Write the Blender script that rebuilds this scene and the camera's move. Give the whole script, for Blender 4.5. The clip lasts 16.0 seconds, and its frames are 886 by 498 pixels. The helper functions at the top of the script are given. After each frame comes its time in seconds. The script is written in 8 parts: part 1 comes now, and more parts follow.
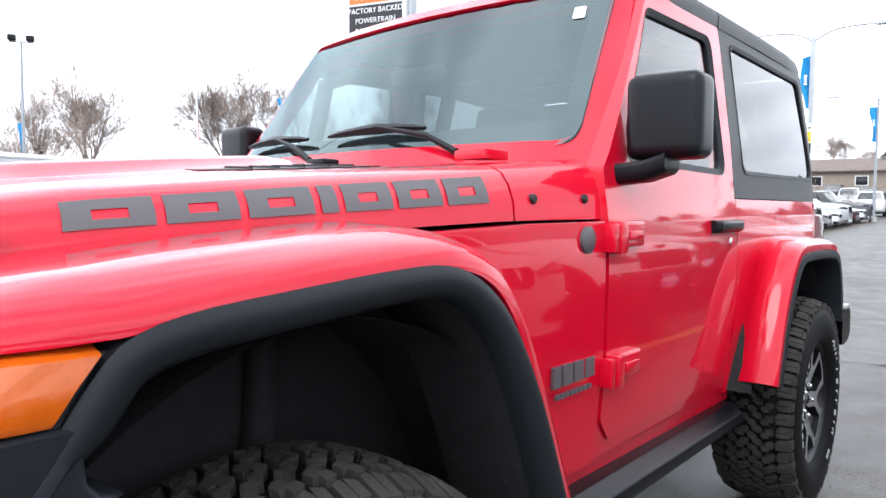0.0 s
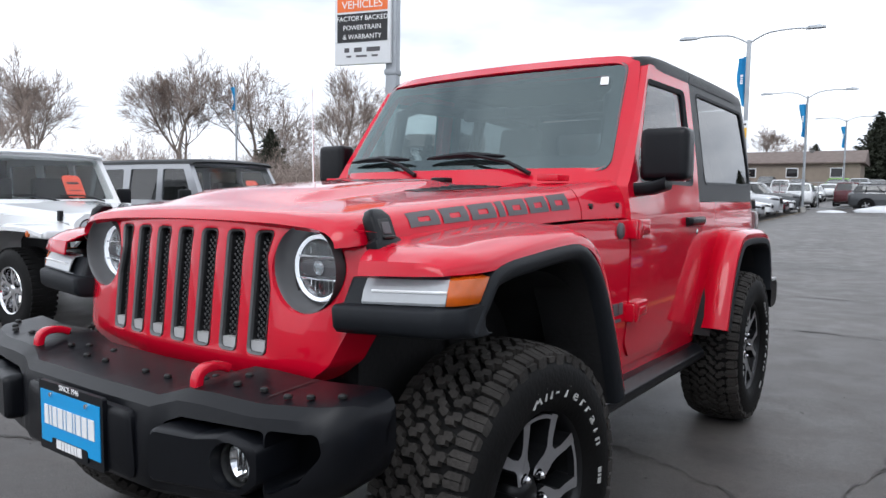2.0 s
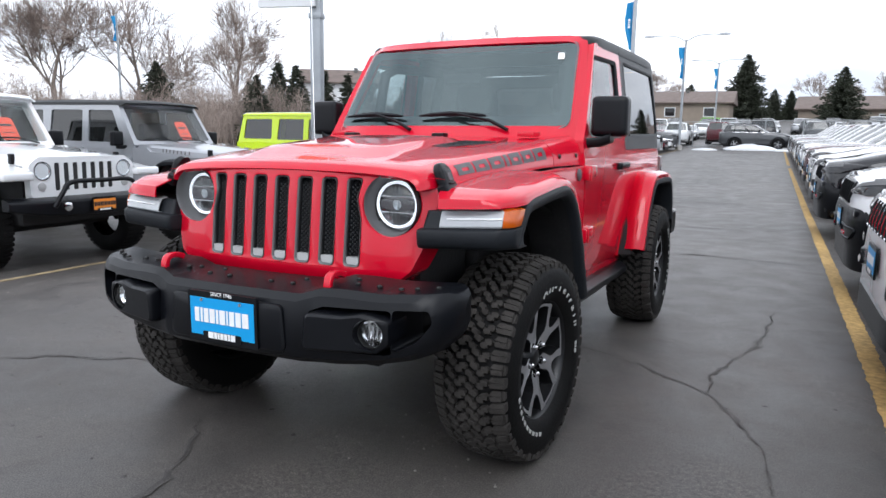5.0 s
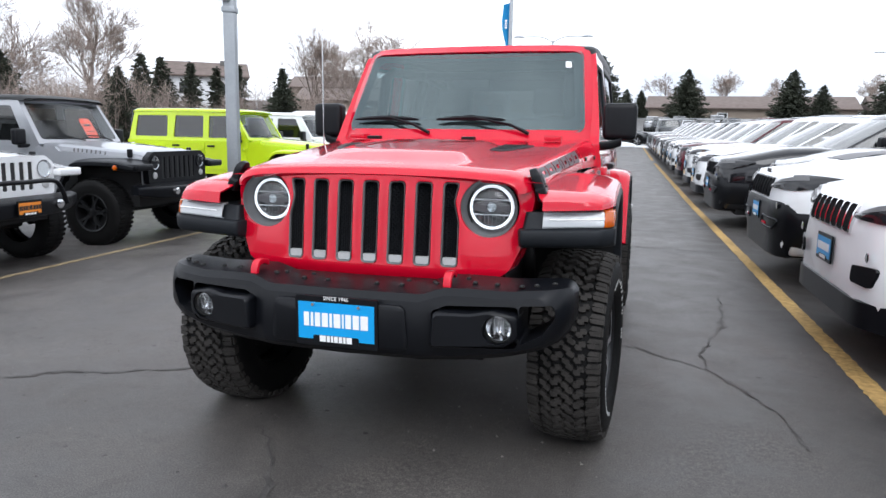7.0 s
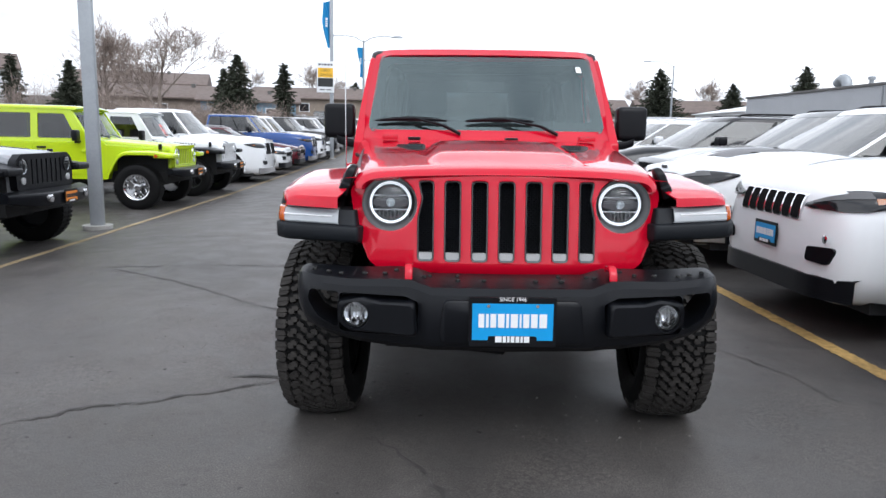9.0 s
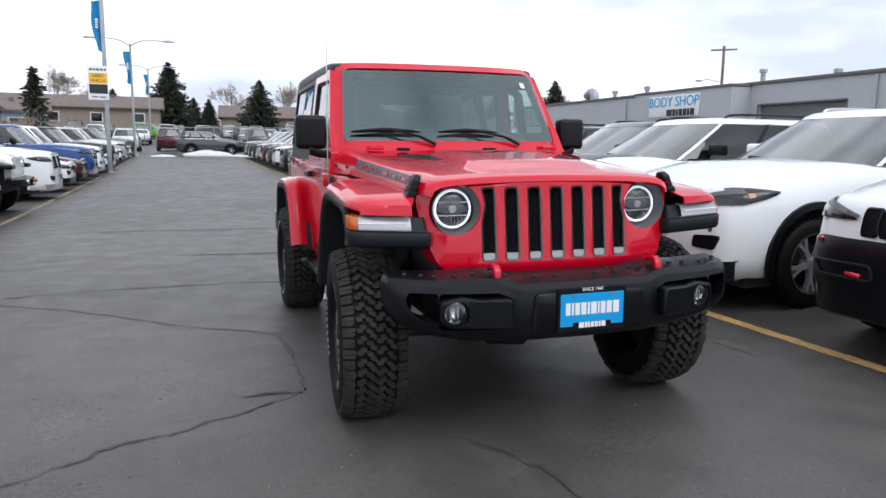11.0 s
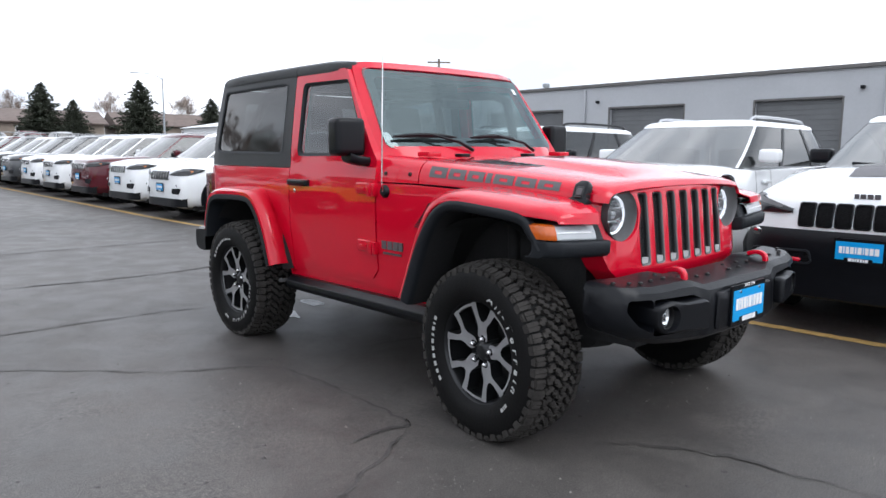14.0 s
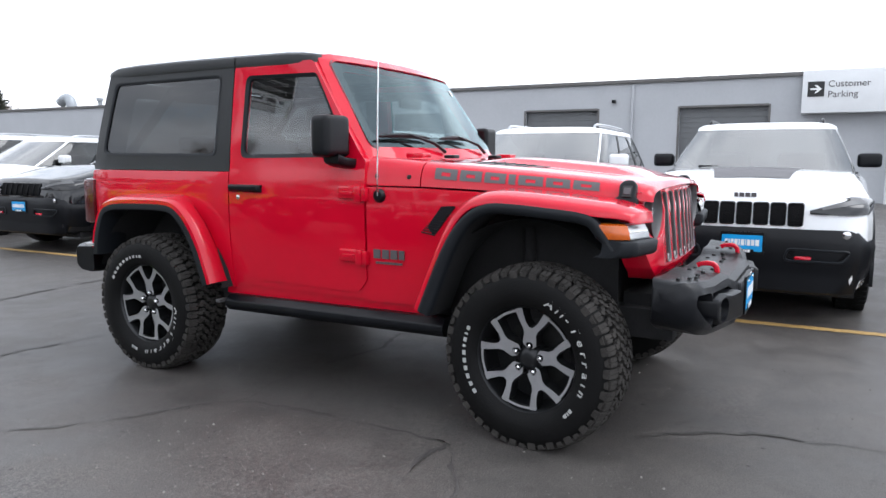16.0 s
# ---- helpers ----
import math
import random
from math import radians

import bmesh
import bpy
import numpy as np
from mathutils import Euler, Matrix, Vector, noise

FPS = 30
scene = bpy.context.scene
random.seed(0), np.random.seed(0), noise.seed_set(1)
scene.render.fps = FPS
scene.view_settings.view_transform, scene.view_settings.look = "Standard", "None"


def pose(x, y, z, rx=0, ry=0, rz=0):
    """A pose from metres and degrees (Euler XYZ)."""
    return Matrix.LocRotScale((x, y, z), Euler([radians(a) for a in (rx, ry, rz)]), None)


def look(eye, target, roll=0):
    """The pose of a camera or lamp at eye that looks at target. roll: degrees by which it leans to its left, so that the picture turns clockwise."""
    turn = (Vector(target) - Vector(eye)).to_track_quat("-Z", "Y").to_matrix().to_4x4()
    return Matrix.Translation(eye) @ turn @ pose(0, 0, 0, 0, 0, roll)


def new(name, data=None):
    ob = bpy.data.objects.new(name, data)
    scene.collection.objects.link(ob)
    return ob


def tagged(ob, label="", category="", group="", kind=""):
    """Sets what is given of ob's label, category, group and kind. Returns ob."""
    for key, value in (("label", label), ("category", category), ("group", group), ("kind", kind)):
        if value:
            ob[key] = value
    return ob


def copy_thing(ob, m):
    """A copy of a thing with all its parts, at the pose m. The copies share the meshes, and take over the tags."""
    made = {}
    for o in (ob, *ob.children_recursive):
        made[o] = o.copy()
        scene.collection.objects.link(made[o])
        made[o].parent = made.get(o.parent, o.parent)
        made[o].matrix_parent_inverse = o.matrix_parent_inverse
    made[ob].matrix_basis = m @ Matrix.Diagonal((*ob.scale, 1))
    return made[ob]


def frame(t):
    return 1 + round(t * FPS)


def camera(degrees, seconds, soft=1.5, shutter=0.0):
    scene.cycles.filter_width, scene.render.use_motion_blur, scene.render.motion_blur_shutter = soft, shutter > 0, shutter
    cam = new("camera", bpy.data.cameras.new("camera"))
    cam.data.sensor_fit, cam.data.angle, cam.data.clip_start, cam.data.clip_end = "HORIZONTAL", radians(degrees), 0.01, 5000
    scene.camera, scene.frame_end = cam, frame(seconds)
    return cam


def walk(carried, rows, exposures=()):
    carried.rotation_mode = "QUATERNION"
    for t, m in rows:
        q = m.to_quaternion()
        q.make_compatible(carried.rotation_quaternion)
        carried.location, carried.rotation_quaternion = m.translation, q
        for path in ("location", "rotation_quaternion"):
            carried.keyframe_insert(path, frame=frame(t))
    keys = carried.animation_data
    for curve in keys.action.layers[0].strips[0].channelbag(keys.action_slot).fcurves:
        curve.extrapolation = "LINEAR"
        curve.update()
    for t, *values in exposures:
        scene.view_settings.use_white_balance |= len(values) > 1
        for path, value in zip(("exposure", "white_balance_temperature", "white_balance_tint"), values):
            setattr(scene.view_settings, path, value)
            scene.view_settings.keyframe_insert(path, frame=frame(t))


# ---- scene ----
cam = camera(64.6, 16.0)
PATH = [
    (0, (1.567, -0.599, 1.187), (0.28, 0.926, 1.061), 0.6),
    (0.5, (1.617, -0.842, 1.223), (0.346, 0.698, 1.097), 0.7),
    (1, (1.673, -1.119, 1.241), (0.424, 0.437, 1.109), 0.8),
    (1.5, (1.733, -1.399, 1.245), (0.516, 0.183, 1.109), 0.7),
    (2, (1.783, -1.682, 1.237), (0.618, -0.064, 1.082), 0.8),
    (2.5, (1.831, -1.933, 1.241), (0.733, -0.273, 1.044), 0.9),
    (3, (1.884, -2.181, 1.239), (0.847, -0.488, 1.002), 0.9),
    (3.5, (1.907, -2.375, 1.26), (0.913, -0.662, 0.984), 0.9),
    (4, (1.896, -2.489, 1.271), (0.927, -0.764, 0.976), 0.9),
    (4.2, (1.882, -2.511, 1.275), (0.923, -0.782, 0.97), 0.9),
    (6.3, (1.371, -2.904, 1.346), (0.675, -1.06, 1.008), 1.0),
    (6.5, (1.276, -2.961, 1.339), (0.619, -1.102, 1.006), 1.0),
    (7, (1.038, -3.075, 1.332), (0.495, -1.179, 1.0), 1.2),
    (7.5, (0.728, -3.16, 1.321), (0.338, -1.227, 0.987), 1.4),
    (8, (0.398, -3.21, 1.323), (0.166, -1.252, 0.99), 1.5),
    (8.2, (0.256, -3.227, 1.321), (0.074, -1.263, 0.99), 1.5),
    (10.3, (-1.095, -3.413, 1.312), (-0.717, -1.473, 1.009), 1.0),
    (10.5, (-1.219, -3.4, 1.303), (-0.773, -1.473, 1.007), 1.0),
    (11, (-1.522, -3.338, 1.303), (-0.889, -1.463, 1.016), 0.7),
    (11.5, (-1.84, -3.185, 1.284), (-1.043, -1.373, 1.004), 0.7),
    (12, (-2.129, -3.011, 1.281), (-1.186, -1.27, 0.999), 0.7),
    (12.5, (-2.409, -2.84, 1.271), (-1.366, -1.157, 0.988), 0.6),
    (13, (-2.665, -2.66, 1.28), (-1.527, -1.04, 1.001), 0.6),
    (13.5, (-2.907, -2.439, 1.276), (-1.681, -0.882, 1.005), 0.5),
    (14, (-3.117, -2.216, 1.285), (-1.796, -0.738, 1.022), 0.5),
    (14.5, (-3.316, -1.996, 1.285), (-1.902, -0.605, 1.028), 0.4),
    (15, (-3.481, -1.745, 1.282), (-1.958, -0.472, 1.035), 0.3),
    (15.5, (-3.612, -1.437, 1.256), (-1.976, -0.312, 1.015), 0.4),
    (16, (-3.73, -1.136, 1.246), (-1.991, -0.178, 1.008), 0.4),
]
EXPOSURES = [(0, 1.55), (.5, 1.42), (1, 1.1), (1.5, .86), (2.5, .57), (3.2, .62), (4, .78), (7, .96), (8, .93), (11, .64), (13, .81), (16, 1.11)]
walk(cam, [(t, look(eye, target, roll)) for t, eye, target, roll in PATH], [(t, stops, 6020, 10) for t, stops in EXPOSURES])

# ---------------------------------------------------------------- light
world = bpy.data.worlds.new("world")
scene.world = world
world.use_nodes = True
wn, wl = world.node_tree.nodes, world.node_tree.links
wn.clear()
w_out = wn.new("ShaderNodeOutputWorld")
w_bg = wn.new("ShaderNodeBackground")
w_sky = wn.new("ShaderNodeTexSky")
w_sky.sky_type, w_sky.sun_disc = "NISHITA", False
w_sky.sun_elevation, w_sky.sun_rotation = radians(48), radians(200)
w_sky.air_density, w_sky.dust_density = 1.0, 4.0
w_hsv = wn.new("ShaderNodeHueSaturation")
w_hsv.inputs["Saturation"].default_value = 0.10
w_co = wn.new("ShaderNodeTexCoord")
w_map = wn.new("ShaderNodeMapping")
w_map.inputs["Scale"].default_value = (1.0, 1.0, 3.2)
w_noi = wn.new("ShaderNodeTexNoise")
w_noi.inputs["Scale"].default_value, w_noi.inputs["Detail"].default_value = 2.1, 5
w_ramp = wn.new("ShaderNodeValToRGB")
w_ramp.color_ramp.elements[0].position, w_ramp.color_ramp.elements[1].position = 0.36, 0.60
w_ramp.color_ramp.elements[0].color, w_ramp.color_ramp.elements[1].color = (5.6, 5.9, 6.4, 1), (11.2, 11.2, 11.3, 1)
w_mix = wn.new("ShaderNodeMix")
w_mix.data_type = "RGBA"
w_mix.inputs["Factor"].default_value = 0.90
wl.new(w_co.outputs["Generated"], w_map.inputs["Vector"])
wl.new(w_map.outputs["Vector"], w_noi.inputs["Vector"])
wl.new(w_noi.outputs["Fac"], w_ramp.inputs["Fac"])
wl.new(w_sky.outputs["Color"], w_hsv.inputs["Color"])
wl.new(w_hsv.outputs["Color"], w_mix.inputs["A"])
wl.new(w_ramp.outputs["Color"], w_mix.inputs["B"])
wl.new(w_mix.outputs["Result"], w_bg.inputs["Color"])
w_bg.inputs["Strength"].default_value = 0.098
wl.new(w_bg.outputs["Background"], w_out.inputs["Surface"])

sun = new("sun", bpy.data.lights.new("sun", "SUN"))
sun.data.energy, sun.data.angle, sun.data.color = 0.7, radians(35), (1.0, 0.97, 0.93)
sun.matrix_world = look((3.0, -8.0, 9.0), (0, 0, 0))


# ---------------------------------------------------------------- materials
def mat(name, color, rough=0.5, metal=0.0, vary=0.12, scale=6.0, bump=0.0, bscale=60.0, coat=0.0, spec=0.5, fine=0.5, obj=True):
    """A principled surface with variation of colour at two sizes, and fine relief."""
    m = bpy.data.materials.new(name)
    m.use_nodes = True
    n, l = m.node_tree.nodes, m.node_tree.links
    b = n["Principled BSDF"]
    b.inputs["Roughness"].default_value, b.inputs["Metallic"].default_value = rough, metal
    b.inputs["Coat Weight"].default_value, b.inputs["Coat Roughness"].default_value = coat, 0.03
    b.inputs["Specular IOR Level"].default_value = spec
    co = n.new("ShaderNodeTexCoord")
    big, small = n.new("ShaderNodeTexNoise"), n.new("ShaderNodeTexNoise")
    big.inputs["Scale"].default_value, big.inputs["Detail"].default_value = scale, 5
    small.inputs["Scale"].default_value, small.inputs["Detail"].default_value = scale * 14, 3
    src = co.outputs["Object"]
    l.new(src, big.inputs["Vector"]), l.new(src, small.inputs["Vector"])
    add = n.new("ShaderNodeMath")
    add.operation = "MULTIPLY_ADD"
    l.new(small.outputs["Fac"], add.inputs[0])
    add.inputs[1].default_value = fine
    l.new(big.outputs["Fac"], add.inputs[2])
    rng = n.new("ShaderNodeMapRange")
    rng.inputs["From Min"].default_value, rng.inputs["From Max"].default_value = 0.3 + 0.3 * fine, 0.7 + 0.7 * fine
    rng.inputs["To Min"].default_value, rng.inputs["To Max"].default_value = 1 - vary, 1 + vary
    l.new(add.outputs[0], rng.inputs["Value"])
    hsv = n.new("ShaderNodeHueSaturation")
    hsv.inputs["Color"].default_value = (*color, 1)
    l.new(rng.outputs["Result"], hsv.inputs["Value"])
    l.new(hsv.outputs["Color"], b.inputs["Base Color"])
    if bump:
        bn, tex = n.new("ShaderNodeBump"), n.new("ShaderNodeTexNoise")
        tex.inputs["Scale"].default_value, tex.inputs["Detail"].default_value = bscale, 4
        l.new(src, tex.inputs["Vector"])
        bn.inputs["Strength"].default_value, bn.inputs["Distance"].default_value = bump, 0.01
        l.new(tex.outputs["Fac"], bn.inputs["Height"])
        l.new(bn.outputs["Normal"], b.inputs["Normal"])
    return m


def glass(name, tint, rough=0.0, base=0.045, sheen=(1, 1, 1)):
    """A thin pane: tinted see-through, with a gloss that grows towards grazing sight."""
    m = bpy.data.materials.new(name)
    m.use_nodes = True
    n, l = m.node_tree.nodes, m.node_tree.links
    n.clear()
    out, mix = n.new("ShaderNodeOutputMaterial"), n.new("ShaderNodeMixShader")
    tr, gl, lw = n.new("ShaderNodeBsdfTransparent"), n.new("ShaderNodeBsdfGlossy"), n.new("ShaderNodeLayerWeight")
    tr.inputs["Color"].default_value = (*tint, 1)
    gl.inputs["Roughness"].default_value = rough
    gl.inputs["Color"].default_value = (*sheen, 1)
    lw.inputs["Blend"].default_value = 0.5
    pw, ma = n.new("ShaderNodeMath"), n.new("ShaderNodeMath")
    pw.operation, pw.inputs[1].default_value = "POWER", 5.0
    ma.operation, ma.inputs[1].default_value, ma.inputs[2].default_value = "MULTIPLY_ADD", 1 - base, base
    l.new(lw.outputs["Facing"], pw.inputs[0]), l.new(pw.outputs[0], ma.inputs[0])
    l.new(ma.outputs[0], mix.inputs["Fac"])
    l.new(tr.outputs[0], mix.inputs[1]), l.new(gl.outputs[0], mix.inputs[2])
    l.new(mix.outputs[0], out.inputs["Surface"])
    return m


def glow(name, color, strength):
    m = bpy.data.materials.new(name)
    m.use_nodes = True
    b = m.node_tree.nodes["Principled BSDF"]
    b.inputs["Base Color"].default_value = (*color, 1)
    b.inputs["Emission Color"].default_value, b.inputs["Emission Strength"].default_value = (*color, 1), strength
    return m


def paint(name, color, rough=0.22, flake=0.04, lacquer=1.5):
    m = mat(name, color, rough, 0.0, flake, 1.2, 0.0, 900.0, 1.0, 0.06)
    m.node_tree.nodes["Principled BSDF"].inputs["Coat IOR"].default_value = lacquer
    return m


RED = paint("red_paint", (0.52, 0.0020, 0.019), 0.26, 0.05, 1.43)
WHITE = paint("white_paint", (0.78, 0.79, 0.80), 0.25, 0.02)
SILVER = mat("grey_metallic_paint", (0.31, 0.32, 0.34), 0.3, 0.35, 0.04, 1.2, 0.0, 1, 1.0)
LIME = paint("lime_paint", (0.50, 0.66, 0.012))
BLACKP = paint("black_paint", (0.010, 0.010, 0.012))
CHARCOAL = mat("charcoal_paint", (0.045, 0.048, 0.052), 0.3, 0.35, 0.04, 1.2, 0.0, 1, 1.0)
MAROON = paint("maroon_paint", (0.075, 0.006, 0.012))
BLUE = paint("blue_paint", (0.012, 0.055, 0.22))
STEEL = mat("pale_silver_paint", (0.42, 0.43, 0.45), 0.3, 0.5, 0.04, 1.2, 0.0, 1, 1.0)
PLASTIC = mat("textured_black_plastic", (0.0038, 0.0043, 0.0060), 0.33, 0, 0.25, 5, 0.08, 420, 0, 0.23)
TRIM = mat("dark_grey_trim", (0.0095, 0.0112, 0.0140), 0.50, 0, 0.18, 4, 0.12, 420, 0, 0.22)
HARDTOP = mat("black_hard_top", (0.0105, 0.0120, 0.0135), 0.44, 0, 0.15, 3, 0.10, 500, 0, 0.35)
DARK = mat("dark_underbody", (0.010, 0.010, 0.011), 0.85, 0, 0.4, 8, 0.3, 60)
RUBBER = mat("tyre_rubber", (0.0042, 0.0041, 0.0042), 0.62, 0, 0.35, 9, 0.2, 90, 0, 0.16)
TREAD = mat("dusty_tread_rubber", (0.034, 0.031, 0.0285), 0.85, 0, 0.5, 12, 0.3, 120, 0, 0.25)
LETTER = mat("raised_white_lettering", (0.40, 0.40, 0.39), 0.7, 0, 0.2, 20)
ALLOY = mat("machined_alloy", (0.36, 0.36, 0.37), 0.36, 0.6, 0.10, 8, 0.0)
DARKALLOY = mat("dark_alloy", (0.014, 0.0145, 0.016), 0.35, 0.4, 0.15, 8)
CHROME = mat("chrome", (0.75, 0.75, 0.76), 0.10, 1.0, 0.03, 5)
GREYSLOT = mat("satin_grey_plastic", (0.105, 0.105, 0.108), 0.45, 0.2, 0.08, 10)
PALESLOT = mat("pale_grey_plastic", (0.45, 0.45, 0.45), 0.45, 0.2, 0.08, 10)
MESH = mat("black_grille_mesh", (0.006, 0.006, 0.0065), 0.9, 0, 0.5, 60, 0.8, 90, 0, 0.12)
BOLT = mat("black_steel_bolt", (0.03, 0.03, 0.03), 0.45, 0.6, 0.2, 40)
DECAL = mat("grey_vinyl_decal", (0.075, 0.070, 0.075), 0.45, 0, 0.06, 20)
AMBER = mat("amber_lens", (0.52, 0.095, 0.004), 0.2, 0, 0.10, 60, 0.06, 260, 0.6)
DRLBAR = mat("bright_lamp_strip", (0.85, 0.86, 0.87), 0.2, 0, 0.03, 20)
DRL = mat("frosted_lamp_lens", (0.36, 0.375, 0.39), 0.18, 0, 0.05, 60, 0.03, 300, 0.8)
HALO = glow("lamp_ring", (0.95, 0.97, 1.0), 0.42)
REDLENS = mat("red_lamp_lens", (0.07, 0.004, 0.006), 0.15, 0, 0.1, 40, 0.1, 200, 0.8)
VOID = bpy.data.materials.new("clear_inner_face")
VOID.use_nodes = True
VOID.node_tree.nodes.clear()
VOID.node_tree.links.new(VOID.node_tree.nodes.new("ShaderNodeBsdfTransparent").outputs[0], VOID.node_tree.nodes.new("ShaderNodeOutputMaterial").inputs["Surface"])
CLEAR = glass("clear_lens", (0.93, 0.95, 0.96))
GLASS = glass("window_glass", (0.62, 0.67, 0.66), 0.0, 0.10)
OPENGLASS = glass("clear_windscreen_glass", (0.86, 0.89, 0.88), 0.0, 0.05)
TINTED = glass("tinted_glass", (0.17, 0.19, 0.19), 0.0, 0.07)
SCREEN = glass("windscreen_glass", (0.36, 0.43, 0.44), 0.0, 0.115, (0.80, 0.97, 1.0))
FILMED = glass("hazy_windscreen_glass", (0.50, 0.53, 0.53), 0.05, 0.20)
REFLECTOR = mat("lamp_reflector", (0.55, 0.56, 0.57), 0.22, 0.9, 0.18, 40, 0.5, 60)
CABIN = mat("black_cabin_trim", (0.010, 0.010, 0.011), 0.65, 0, 0.2, 6, 0.1, 200)
SEAT = mat("black_seat_cloth", (0.012, 0.012, 0.013), 0.8, 0, 0.3, 30, 0.3, 300)
PLATEBLUE = mat("blue_dealer_plate", (0.010, 0.30, 0.66), 0.35, 0, 0.05, 6)
PLATEWHITE = mat("white_print", (0.80, 0.80, 0.80), 0.4, 0, 0.04, 6)
ORANGEPLATE = mat("orange_card", (0.75, 0.24, 0.02), 0.5, 0, 0.08, 6)
ORANGETAG = mat("orange_hang_tag", (0.85, 0.09, 0.04), 0.55, 0, 0.08, 6)
BLACKPRINT = mat("black_print", (0.015, 0.015, 0.016), 0.5, 0, 0.05, 6)
YELLOWPRINT = mat("yellow_print", (0.80, 0.45, 0.02), 0.5, 0, 0.05, 6)
POLE = mat("galvanised_steel_pole", (0.33, 0.35, 0.37), 0.5, 0.5, 0.12, 3, 0.05, 40)
CONCRETE = mat("concrete", (0.34, 0.33, 0.31), 0.85, 0, 0.2, 3, 0.3, 30)
FLAGBLUE = mat("blue_banner_cloth", (0.010, 0.22, 0.48), 0.7, 0, 0.12, 3)
SIGNWHITE = mat("white_sign_panel", (0.74, 0.75, 0.76), 0.4, 0, 0.04, 2)
WALL = mat("grey_painted_wall", (0.42, 0.43, 0.45), 0.75, 0, 0.06, 0.7, 0.08, 8)
WALLTRIM = mat("dark_roof_trim", (0.13, 0.125, 0.12), 0.6, 0.2, 0.12, 2)
GARAGE = mat("grey_roller_door", (0.14, 0.145, 0.15), 0.6, 0.1, 0.08, 2)
SNOW = mat("old_snow", (0.60, 0.61, 0.63), 0.8, 0, 0.12, 2, 0.5, 14)
BARK = mat("grey_brown_bark", (0.20, 0.165, 0.14), 0.9, 0, 0.35, 4, 0.4, 20)
TWIG = mat("dry_twigs", (0.30, 0.243, 0.210), 0.9, 0, 0.40, 0.35)
NEEDLE = mat("conifer_needles", (0.045, 0.052, 0.034), 0.85, 0, 0.55, 0.9)
ROOFING = mat("asphalt_shingle_roof", (0.145, 0.112, 0.098), 0.9, 0, 0.25, 2, 0.3, 8)
SIDING = mat("tan_house_wall", (0.25, 0.205, 0.165), 0.85, 0, 0.12, 1.5)
BLUESIDING = mat("blue_house_wall", (0.20, 0.33, 0.44), 0.85, 0, 0.12, 1.5)
FENCE = mat("chain_link_wire", (0.30, 0.31, 0.32), 0.5, 0.6, 0.15, 3)
YELLOWLINE = mat("worn_yellow_paint", (0.40, 0.255, 0.085), 0.8, 0, 0.5, 1.8, 0.3, 40, 0, 0.5, 1.4)


